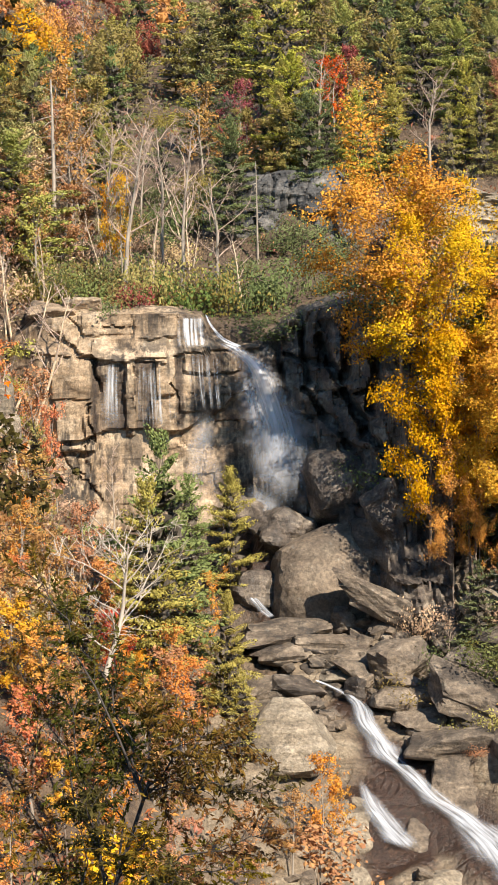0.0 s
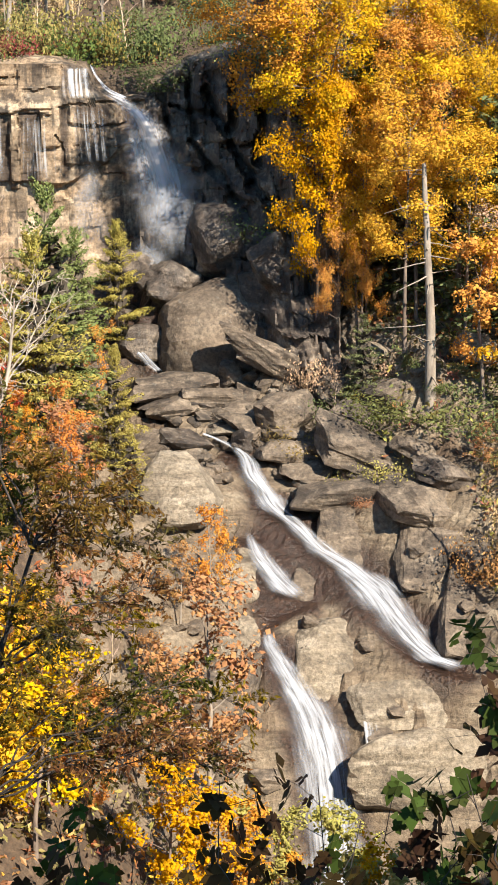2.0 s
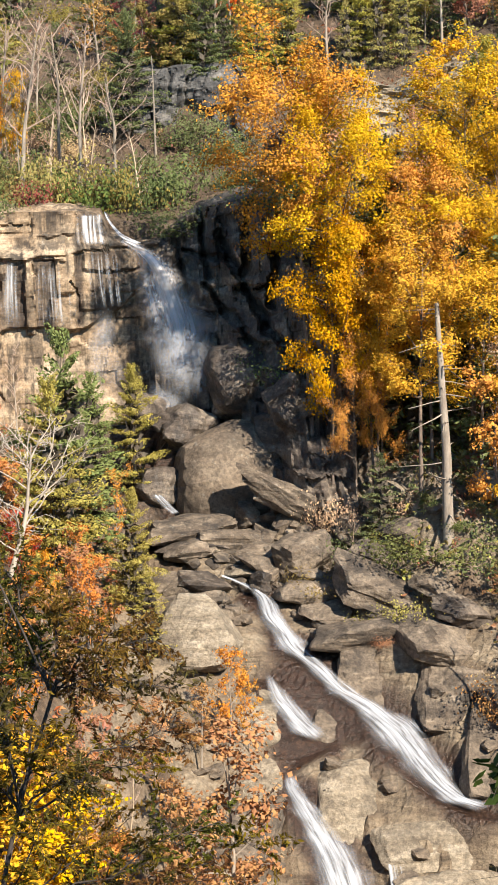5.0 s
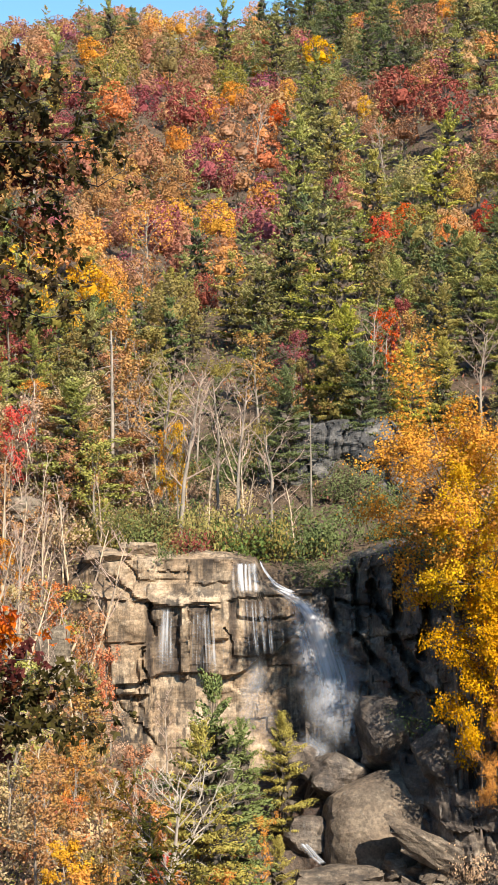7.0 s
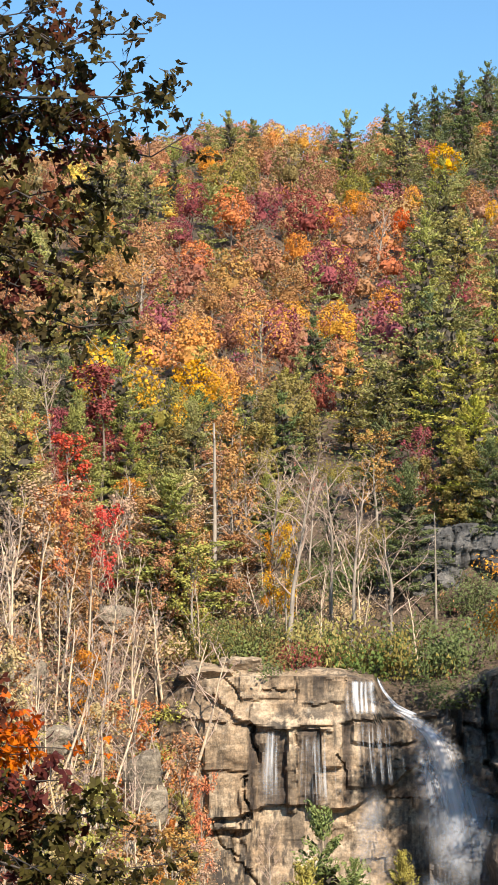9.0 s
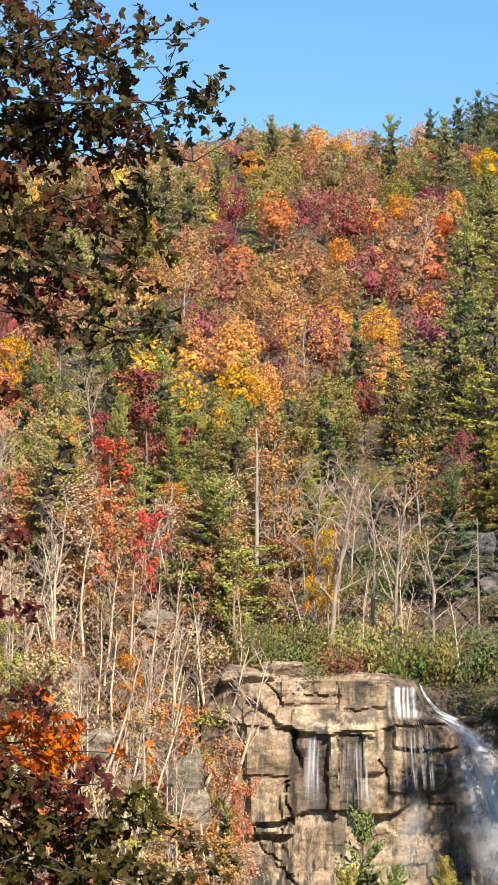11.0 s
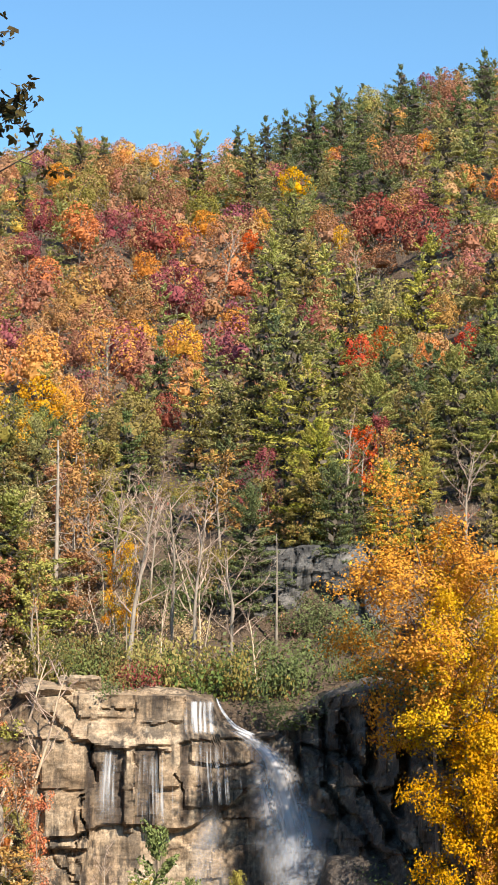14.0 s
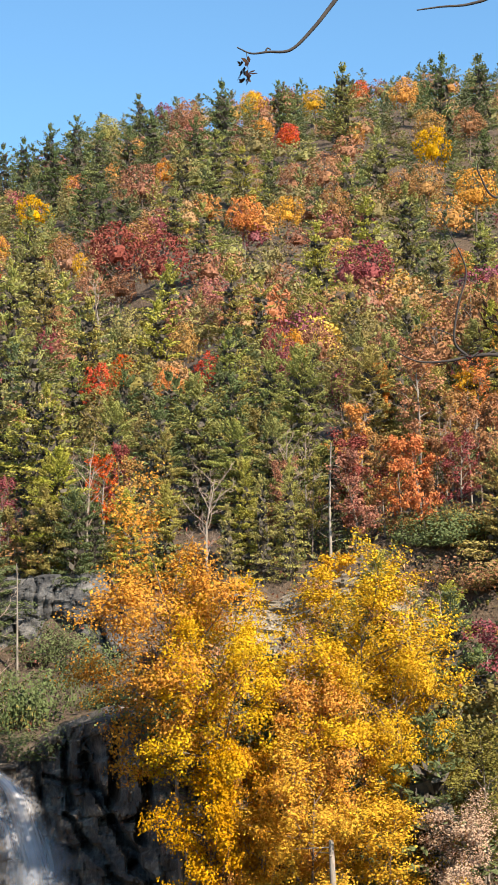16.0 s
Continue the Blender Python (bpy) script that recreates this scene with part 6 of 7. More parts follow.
def pick(weights):
    names = list(weights)
    w = np.array([weights[n] for n in names], float)
    return names[int(rng.choice(len(names), p=w / w.sum()))]


def fill(n, x0, x1, y0, y1, choices, low, high, spread=1.0):
    """Up to n plants at random in a stretch of ground: choices of (kind, colour) with weights."""
    made = 0
    for _ in range(n * 6):
        x, y = rng.uniform(x0, x1), rng.uniform(y0, y1)
        h = rng.uniform(low, high)
        if made < n and free(x, y, 0.16 * h * spread):
            kind, colour = pick(choices)
            plant(kind, x, y, h * (0.35 if kind == "shrub" else 1), colour, rng.uniform(0.85, 1.2))
            made += 1


SLOPE = {("oval", "russet"): 4, ("oval", "olive"): 1.5, ("open", "rust"): 3, ("open", "amber"): 3, ("oval", "amber"): 2, ("pine", "pine"): 3, ("pine", "sunpine"): 3, ("oval", "crimson"): 1, ("bare", ""): 2, ("slim", "hemlock"): 2}
BANK = {("sapling", ""): 10, ("open", "rust"): 2, ("open", "orange"): 1, ("open", "buff"): 3, ("bare", ""): 1, ("shrub", "buff"): 3, ("open", "lime"): 2}
LOW = {("open", "rust"): 3, ("open", "orange"): 2, ("oval", "amber"): 2, ("sapling", ""): 3, ("slim", "sunpine"): 1, ("oval", "olive"): 1}
fill(90, -66, 84, 192, 266, {("pine", "hemlock"): 4, ("pine", "pine"): 3, ("oval", "olive"): 2, ("open", "rust"): 1, ("pine", "sunpine"): 2}, 7, 11, 0.8)
fill(40, -60, 60, 182, 262, {("shrub", "olive"): 3, ("shrub", "hemlock"): 3, ("shrub", "rust"): 2}, 6, 12, 0.4)
fill(24, -8, 14, 184, 192, {("shrub", "olive"): 3, ("shrub", "hemlock"): 4, ("slim", "hemlock"): 2, ("shrub", "rust"): 1}, 6, 10, 0.3)
fill(36, -20, -4, 167, 186, {("shrub", "olive"): 3, ("shrub", "buff"): 3, ("shrub", "hemlock"): 3, ("sapling", ""): 5}, 5, 9, 0.35)
fill(240, -42, -17, 120, 188, BANK, 7, 12, 0.16)
fill(30, -18, -4, 95, 138, LOW, 5, 9, 0.7)
fill(6, -3, 12, 168, 179, {("sapling", ""): 2, ("shrub", "hemlock"): 3, ("shrub", "laurel"): 2}, 4, 7, 0.35)
fill(6, -16, 0, 166.5, 171, {("shrub", "laurel"): 3, ("shrub", "olive"): 3, ("shrub", "hemlock"): 3, ("shrub", "russet"): 1, ("sapling", ""): 2}, 4, 12, 0.5)
fill(34, -46, -13, 170, 200, SLOPE, 8, 13, 0.8)
fill(70, 24, 62, 158, 215, SLOPE, 7, 12, 0.5)
fill(40, 24, 60, 168, 215, {("shrub", "olive"): 3, ("shrub", "hemlock"): 3, ("shrub", "rust"): 2}, 6, 11, 0.3)
fill(16, 13, 36, 163, 171, {("slim", "lime"): 2, ("open", "rust"): 2, ("pine", "sunpine"): 1, ("sapling", ""): 2}, 9, 14, 0.6)
fill(10, 19, 33, 140, 150, {("oval", "gold"): 2, ("oval", "olive"): 3}, 7, 11, 0.6)
fill(14, 14, 31, 139, 152, {("shrub", "hemlock"): 4, ("slim", "hemlock"): 2, ("shrub", "rust"): 1, ("sapling", ""): 2}, 4, 8, 0.5)
fill(22, 14, 34, 150, 170, {("slim", "hemlock"): 3, ("shrub", "laurel"): 3, ("open", "russet"): 2, ("sapling", ""): 3}, 6, 10, 0.6)
fill(14, 24, 36, 112, 140, {("shrub", "laurel"): 3, ("sapling", ""): 3, ("shrub", "buff"): 3}, 5, 9, 0.6)

# ---- the far wood: one mass of crowns up to the ridge ----
# The ninth colour is pine green with sunlight mixed in.
FAR_COLOURS = [(0.33, 0.145, 0.065), (0.37, 0.195, 0.085), (0.48, 0.19, 0.05), (0.56, 0.31, 0.05), (0.29, 0.07, 0.07), (0.24, 0.20, 0.06), (0.215, 0.212, 0.060), (0.110, 0.125, 0.045), (0.33, 0.285, 0.068), (0.44, 0.31, 0.175)]


def far_material():
    m, t, b = nodes_of("far autumn woods")
    at = t.nodes.new("ShaderNodeAttribute")
    at.attribute_name = "kind"
    n = t.nodes.new("ShaderNodeValToRGB")
    n.color_ramp.interpolation = "CONSTANT"
    e = n.color_ramp.elements
    while len(e) < len(FAR_COLOURS):
        e.new(0.5)
    for k, c in enumerate(FAR_COLOURS):
        e[k].position, e[k].color = k / len(FAR_COLOURS), (*c, 1)
    t.links.new(at.outputs["Fac"], n.inputs[0])
    hsv = t.nodes.new("ShaderNodeHueSaturation")
    tone = t.nodes.new("ShaderNodeAttribute")
    tone.attribute_name = "tone"
    island = t.nodes.new("ShaderNodeNewGeometry").outputs["Random Per Island"]
    t.links.new(n.outputs[0], hsv.inputs["Color"])
    t.links.new(maths(t, "ADD", maths(t, "MULTIPLY", tone.outputs["Fac"], 0.05), 0.475), hsv.inputs["Hue"])
    t.links.new(maths(t, "ADD", maths(t, "MULTIPLY", island, 0.28), maths(t, "ADD", maths(t, "MULTIPLY", tone.outputs["Fac"], 0.4), 0.66)), hsv.inputs["Value"])
    t.links.new(hsv.outputs[0], b.inputs["Base Color"])
    b.inputs["Roughness"].default_value = 0.6
    tr = t.nodes.new("ShaderNodeBsdfTranslucent")
    t.links.new(hsv.outputs[0], tr.inputs["Color"])
    ms = t.nodes.new("ShaderNodeMixShader")
    ms.inputs[0].default_value = 0.2
    t.links.new(b.outputs[0], ms.inputs[1])
    t.links.new(tr.outputs[0], ms.inputs[2])
    t.links.new(ms.outputs[0], t.nodes["Material Output"].inputs[0])
    return m



FAR_BROAD = [joined(core(400 + k, 3.0, 9.0, 3.0), puffs(400 + k, 4.2, 10.5, 2.5, 26, 20, 0.46)) for k in range(7)]
FAR_PINE = [conifer(450 + k, 13, 0.30, 0.10, 8, 11, 0.72, -0.02, 0.10)[1] for k in range(5)]
V, Q, K, T, base = [], [], [], [], 0
y = 262.0
far_rng = np.random.default_rng(3)
while y < 690:
    gap = 5.6 + y * 0.005
    for x in np.arange(-0.26 * y, 0.36 * y, gap):
        px, py = x + far_rng.uniform(-0.5, 0.5) * gap, y + far_rng.uniform(-0.5, 0.5) * 12.5
        if not free(px, py, 0.4):
            continue
        az, high = px / py, (ground_at(px, py) - 60) / py
        green = smooth(-0.05, 0.04, az + 0.025 * vnoise(np.array([[px * 0.012, py * 0.012, 4.0]]))[0])
        dark = green * smooth(0.17, 0.23, high)
        clump = vnoise(np.array([[px * 0.02, py * 0.02, 9.0]]))[0]
        needle = far_rng.random() < 0.10 + 0.27 * green + 0.22 * dark + 0.25 * clump
        if needle:
            v, q = FAR_PINE[far_rng.integers(5)]
            kind = far_rng.choice([6, 7, 8], p=np.array([0.45, 0.15 + 0.6 * dark, 0.4 * (1 - dark)]) / (0.6 + 0.4 + 0.2 * dark))
            h = far_rng.uniform(0.55, 0.95)
        else:
            v, q = FAR_BROAD[far_rng.integers(7)]
            warm = np.array([0.32, 0.26, 0.12, 0.06, 0.12, 0.10])
            cool = np.array([0.28, 0.20, 0.04, 0.05, 0.09, 0.34])
            w = warm * (1 - green) + cool * green
            kind = far_rng.choice(6, p=w / w.sum())
            h = far_rng.uniform(0.5, 0.95)
        a = far_rng.uniform(0, 6.28)
        c, s = math.cos(a) * h, math.sin(a) * h
        z = ground_at(px, py)
        V.append(np.stack([v[:, 0] * c - v[:, 1] * s + px, v[:, 0] * s + v[:, 1] * c + py, v[:, 2] * h + z], -1))
        Q.append(q + base)
        base += len(v)
        K.append(np.full(len(v), (kind + 0.5) / 10))
        T.append(np.full(len(v), far_rng.random()))
    y += 12.5
# ---- brush under the trees: one mass of twigs, ferns and small leaves ----


def brush(n, x0, x1, y0, y1, kinds, seed, low=0.5, high=1.4, skip=None, size=0.5):
    g = np.random.default_rng(seed)
    C, H, KK, TT = [], [], [], []
    for _ in range(n):
        bx, by = g.uniform(x0, x1), g.uniform(y0, y1)
        if skip and skip(bx, by):
            continue
        h = g.uniform(low, high)
        m = 9
        C.append(np.array([bx, by, ground_at(bx, by)]) + g.normal(size=(m, 3)) * np.array([0.5, 0.5, 0.0]) * h + np.array([0, 0, 1]) * g.uniform(0, 1, (m, 1)) * h)
        KK.append(np.full(m * 4, (g.choice(kinds) + 0.5) / 10))
        TT.append(np.full(m * 4, g.random()))
    c = np.concatenate(C)
    v, q = leaf_cards(c, g, size, 0.45 * size)
    return v, q, np.concatenate(KK), np.concatenate(TT)


# On the wooded slopes mostly dark green, painting the shaded gaps between trees.
tufts = [brush(3000, -72, 76, 165, 290, [0, 5, 7, 7, 7], 61), brush(6000, -40, -16, 100, 176, [9, 9, 9, 1, 8, 0], 62, 0.6, 2.2, None, 0.30), brush(900, -18, -3, 88, 157, [0, 1, 2, 5], 63, 0.4, 1.0),
         brush(1300, 17, 38, 134, 172, [0, 5, 7, 7, 8], 64, 0.4, 1.2), brush(900, 24, 40, 104, 135, [0, 1, 5, 8], 65), brush(2200, -30, 30, 60, 106, [0, 3, 5, 8, 8], 66, 0.6, 1.6),
         brush(6000, -150, 200, 262, 650, [0, 5, 6, 7, 7], 69, 1.4, 2.8, None, 0.75),
         brush(1500, 24, 62, 168, 215, [0, 1, 5, 7, 8], 68, 0.6, 1.6)]
v, q, k, t = [], [], [], []
count = 0
for a in tufts:
    v.append(a[0])
    q.append(a[1] + count)
    k.append(a[2])
    t.append(a[3])
    count += len(a[0])
under = new("underbrush", quad_mesh("underbrush", np.concatenate(v), np.concatenate(q), False, kind=np.concatenate(k), tone=np.concatenate(t)))
FAR_LEAVES = far_material()
under.data.materials.append(FAR_LEAVES)
tagged(under, "low brown and green brush, ferns and twigs under the trees", "underbrush", kind="stuff")

woods = new("far_woods", quad_mesh("far_woods", np.concatenate(V), np.concatenate(Q), False, kind=np.concatenate(K), tone=np.concatenate(T)))
woods.data.materials.append(FAR_LEAVES)
tagged(woods, "distant autumn woods of russet, crimson, gold and pine green up to the ridge", "woods", kind="stuff")

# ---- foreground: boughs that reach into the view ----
# The olive and wine-red are darkened so the maple's boughs look shaded.
LEAF["dusk"] = leaf_material("shade-dark olive maple leaves", (0.056, 0.041, 0.011), 0.05, 0.9, 0.3)
LEAF["wine"] = leaf_material("shade-dark wine-red maple leaves", (0.085, 0.022, 0.014), 0.04, 0.9, 0.3)
LEAF["flame"] = leaf_material("flame-red maple leaves", (0.45, 0.085, 0.018), 0.03, 0.8, 0.3)
LEAF["bronze"] = leaf_material("bronze sumac leaflets", (0.155, 0.088, 0.018), 0.06, 0.9, 0.4)
LEAF["moss"] = leaf_material("dark green sumac leaflets", (0.080, 0.068, 0.015), 0.06, 0.9, 0.4)
# Both undergrowth colours are kept very low, with the overlook's shade in them.
LEAF["bush"] = leaf_material("shaded broad green undergrowth leaves", (0.045, 0.062, 0.012), 0.05, 0.9, 0.35)
LEAF["tired"] = leaf_material("shaded yellowing brown undergrowth leaves", (0.050, 0.028, 0.010), 0.05, 0.9, 0.35)


def lobed_leaves(c, rng, size, lobes=3):
    """Maple leaves: three or five pointed lobes from one stalk, slightly folded."""
    n = len(c)
    a = rng.normal(size=(n, 3)) + np.array([0, 0, -0.6])
    a /= np.linalg.norm(a, axis=1)[:, None]
    b = np.cross(rng.normal(size=(n, 3)) + np.array([0, -0.8, 0.5]), a)
    b /= np.maximum(np.linalg.norm(b, axis=1), 1e-9)[:, None]
    up = np.cross(a, b)
    s = rng.uniform(0.65, 1.3, (n, 1)) * size
    V = []
    for turn, long in ((-0.95, 0.72), (0.0, 1.0), (0.95, 0.72), (-1.8, 0.42), (1.8, 0.42))[:lobes]:
        d = a * math.cos(turn) + b * math.sin(turn) + up * (0.18 if turn else 0)
        e = b * math.cos(turn) - a * math.sin(turn)
        root = c - a * s * 0.35
        V += [root, root + d * s * long * 0.55 + e * s * 0.24, root + d * s * long, root + d * s * long * 0.55 - e * s * 0.24]
    V = np.stack(V, 1).reshape(-1, 3)
    return V, np.arange(4 * lobes * n).reshape(-1, 4)


def spray(seed, start, end, r, twigs, reach, leaves, size, shape, sag=0.0):
    """A bough from start to end with side twigs: its wood, and its leaves."""
    g = np.random.default_rng(seed)
    start, end = np.array(start, float), np.array(end, float)
    l = np.linalg.norm(end - start)
    f = np.linspace(0, 1, 9)[:, None]
    path = start * (1 - f) + end * f + np.array([0, 0, sag * l]) * np.sin(np.pi * f)
    path[1:-1] += g.normal(size=(7, 3)) * 0.03 * l
    wood, C, D = [(path, r * np.linspace(1, 0.22, 9), 5)], [], []
    for k in range(twigs):
        s = (0.35 + 0.65 * (k + g.random()) / twigs) * 7.99
        at = path[int(s)] * (1 - s % 1) + path[int(s) + 1] * (s % 1)
        d = (end - start) / l + 0.9 * g.normal(size=3)
        d /= np.linalg.norm(d)
        tw = bend(g, at, d, reach * g.uniform(0.5, 1.1), 5, 0.18, -0.04)
        wood.append((tw, r * 0.28 * np.linspace(1, 0.3, 5), 3))
        q = g.uniform(0.8, 4, leaves)
        i = np.minimum(q.astype(int), 3)
        step = tw[i + 1] - tw[i]
        C.append(tw[i] + step * (q - i)[:, None] + g.normal(size=(leaves, 3)) * size * (0.05 if shape == "pinnate" else 0.55))
        out = np.cross(step, [0, 0, 1.0]) * g.choice([-1.0, 1.0], leaves)[:, None] + 0.5 * step
        D.append(out / np.maximum(np.linalg.norm(out, axis=1), 1e-9)[:, None] + [0, 0, -0.35] + 0.15 * g.normal(size=(leaves, 3)))
    C = np.concatenate(C)
    if shape == "pinnate":      # paired leaflets along each stalk
        D = np.concatenate(D)
        return tubes(wood), leaf_cards(C + D * size * 0.5, g, size, size * 0.30, None, D)
    if shape in ("lobed", "broad"):
        return tubes(wood), lobed_leaves(C, g, size, 3 if shape == "lobed" else 5)
    return tubes(wood), leaf_cards(C, g, size, size * (0.34 if shape == "leaflet" else 0.75), None, np.tile([0.25, 0.0, -0.8], (len(C), 1)) if shape == "leaflet" else None)


SPRAYS = [900]


def bough(tree, start, end, r, twigs, reach, leaves, size, shape, colour, bark, sag=0.0):
    SPRAYS[0] += 1
    wood, crown = spray(SPRAYS[0], start, end, r, twigs, reach, leaves, size, shape, sag)
    b = part("bough", quad_mesh("bough", *wood, True), bark, tree)
    part("foliage", quad_mesh("foliage", *crown), LEAF[colour], b)


def stem(tree, points, r0, r1, bark, name="trunk", sides=8):
    p = spline(points, 6 * len(points))
    part(name, quad_mesh(name, *tubes([(p, np.linspace(r0, r1, len(p)), sides)]), True), bark, tree)


maple = tagged(new("maple_tree"), "large shaded maple with lobed olive and wine-red leaves at the overlook", "tree")
stem(maple, [(-19.5, 61, ground_at(-19.5, 61.0) - 1), (-19.0, 60.5, 60), (-18.6, 60, 70), (-18.0, 60, 86)], 0.45, 0.15, BARK_DARK)
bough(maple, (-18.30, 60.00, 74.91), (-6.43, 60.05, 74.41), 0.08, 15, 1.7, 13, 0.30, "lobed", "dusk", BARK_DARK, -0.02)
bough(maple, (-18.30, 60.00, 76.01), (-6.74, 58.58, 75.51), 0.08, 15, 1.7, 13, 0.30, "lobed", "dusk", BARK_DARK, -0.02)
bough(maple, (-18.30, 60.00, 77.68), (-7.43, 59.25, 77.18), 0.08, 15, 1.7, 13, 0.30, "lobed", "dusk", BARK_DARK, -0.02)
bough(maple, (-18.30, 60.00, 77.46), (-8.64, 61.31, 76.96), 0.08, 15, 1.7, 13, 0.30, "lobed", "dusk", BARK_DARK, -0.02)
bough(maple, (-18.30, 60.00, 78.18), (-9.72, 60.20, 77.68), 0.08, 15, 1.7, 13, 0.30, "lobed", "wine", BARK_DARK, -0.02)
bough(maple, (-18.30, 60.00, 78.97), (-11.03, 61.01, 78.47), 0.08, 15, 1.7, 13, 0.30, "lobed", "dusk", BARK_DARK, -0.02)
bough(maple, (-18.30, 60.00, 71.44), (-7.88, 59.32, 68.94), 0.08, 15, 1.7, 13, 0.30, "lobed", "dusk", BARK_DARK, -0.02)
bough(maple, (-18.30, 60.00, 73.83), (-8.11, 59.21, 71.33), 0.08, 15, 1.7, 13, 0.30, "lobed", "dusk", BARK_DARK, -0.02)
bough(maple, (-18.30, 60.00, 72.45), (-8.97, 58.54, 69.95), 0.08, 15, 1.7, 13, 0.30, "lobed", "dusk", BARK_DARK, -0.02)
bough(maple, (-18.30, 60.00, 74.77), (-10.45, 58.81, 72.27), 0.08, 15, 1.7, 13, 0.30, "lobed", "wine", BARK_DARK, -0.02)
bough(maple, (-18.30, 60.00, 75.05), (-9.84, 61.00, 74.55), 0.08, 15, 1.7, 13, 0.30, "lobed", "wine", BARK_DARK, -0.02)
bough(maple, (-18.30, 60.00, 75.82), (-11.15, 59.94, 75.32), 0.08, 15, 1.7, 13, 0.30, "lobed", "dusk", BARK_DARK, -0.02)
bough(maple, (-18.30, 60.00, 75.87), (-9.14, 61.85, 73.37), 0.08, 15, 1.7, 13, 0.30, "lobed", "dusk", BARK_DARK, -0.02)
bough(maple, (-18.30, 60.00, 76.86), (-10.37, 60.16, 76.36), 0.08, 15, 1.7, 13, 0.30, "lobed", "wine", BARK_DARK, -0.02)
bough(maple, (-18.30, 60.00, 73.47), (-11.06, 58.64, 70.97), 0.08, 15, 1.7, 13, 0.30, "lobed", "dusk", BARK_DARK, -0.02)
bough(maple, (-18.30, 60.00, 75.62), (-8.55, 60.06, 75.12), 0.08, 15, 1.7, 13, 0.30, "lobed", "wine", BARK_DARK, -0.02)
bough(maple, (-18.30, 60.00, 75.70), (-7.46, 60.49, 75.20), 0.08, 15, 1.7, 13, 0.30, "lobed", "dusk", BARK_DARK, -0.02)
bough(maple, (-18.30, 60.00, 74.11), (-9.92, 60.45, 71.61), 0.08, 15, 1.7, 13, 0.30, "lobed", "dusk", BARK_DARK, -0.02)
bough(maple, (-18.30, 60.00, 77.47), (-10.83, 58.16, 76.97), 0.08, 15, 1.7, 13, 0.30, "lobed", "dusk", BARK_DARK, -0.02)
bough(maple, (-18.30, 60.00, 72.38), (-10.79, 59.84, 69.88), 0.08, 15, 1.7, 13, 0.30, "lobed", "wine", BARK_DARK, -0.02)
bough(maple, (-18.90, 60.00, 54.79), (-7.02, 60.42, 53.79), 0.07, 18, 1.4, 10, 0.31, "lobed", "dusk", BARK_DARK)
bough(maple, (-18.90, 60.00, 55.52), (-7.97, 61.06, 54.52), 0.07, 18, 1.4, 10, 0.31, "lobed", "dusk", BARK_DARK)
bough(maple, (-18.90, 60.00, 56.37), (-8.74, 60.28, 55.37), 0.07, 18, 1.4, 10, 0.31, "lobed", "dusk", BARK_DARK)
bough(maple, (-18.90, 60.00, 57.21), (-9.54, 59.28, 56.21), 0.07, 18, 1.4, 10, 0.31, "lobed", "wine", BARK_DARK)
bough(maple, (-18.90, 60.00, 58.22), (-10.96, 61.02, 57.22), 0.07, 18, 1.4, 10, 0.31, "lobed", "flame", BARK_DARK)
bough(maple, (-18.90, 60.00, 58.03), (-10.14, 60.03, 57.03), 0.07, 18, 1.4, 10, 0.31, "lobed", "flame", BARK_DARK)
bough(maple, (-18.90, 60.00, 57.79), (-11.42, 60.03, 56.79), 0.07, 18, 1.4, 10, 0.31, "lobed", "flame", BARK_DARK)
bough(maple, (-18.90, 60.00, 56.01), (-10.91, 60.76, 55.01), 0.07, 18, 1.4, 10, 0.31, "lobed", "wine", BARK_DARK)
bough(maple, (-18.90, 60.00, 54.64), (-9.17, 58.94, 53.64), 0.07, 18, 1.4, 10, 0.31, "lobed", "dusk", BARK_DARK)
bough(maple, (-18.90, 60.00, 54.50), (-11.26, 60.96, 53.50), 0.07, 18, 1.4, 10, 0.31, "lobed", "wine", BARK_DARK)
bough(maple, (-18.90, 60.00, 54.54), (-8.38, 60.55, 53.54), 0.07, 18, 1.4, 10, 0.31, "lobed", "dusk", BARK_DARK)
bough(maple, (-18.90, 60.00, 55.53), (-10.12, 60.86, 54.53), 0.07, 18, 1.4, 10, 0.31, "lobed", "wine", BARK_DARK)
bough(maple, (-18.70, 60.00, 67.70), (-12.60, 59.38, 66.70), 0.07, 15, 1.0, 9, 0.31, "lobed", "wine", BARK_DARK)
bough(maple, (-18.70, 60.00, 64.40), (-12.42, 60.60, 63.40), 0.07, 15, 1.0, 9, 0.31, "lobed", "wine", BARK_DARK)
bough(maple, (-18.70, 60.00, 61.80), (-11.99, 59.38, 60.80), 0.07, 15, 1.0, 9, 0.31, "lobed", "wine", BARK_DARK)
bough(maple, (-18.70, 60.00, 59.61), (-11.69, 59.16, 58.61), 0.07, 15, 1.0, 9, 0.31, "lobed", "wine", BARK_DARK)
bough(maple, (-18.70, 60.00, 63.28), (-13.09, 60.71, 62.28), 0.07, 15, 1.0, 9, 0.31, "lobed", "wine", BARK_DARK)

dogwood = tagged(new("dead_leaf_tree"), "nearly bare dark tree with one withered hanging leaf", "tree")
stem(dogwood, [(23, 60, ground_at(23.0, 60.0) - 1), (22.5, 60, 62), (22, 60, 72), (21, 60, 86)], 0.35, 0.12, BARK_DARK)
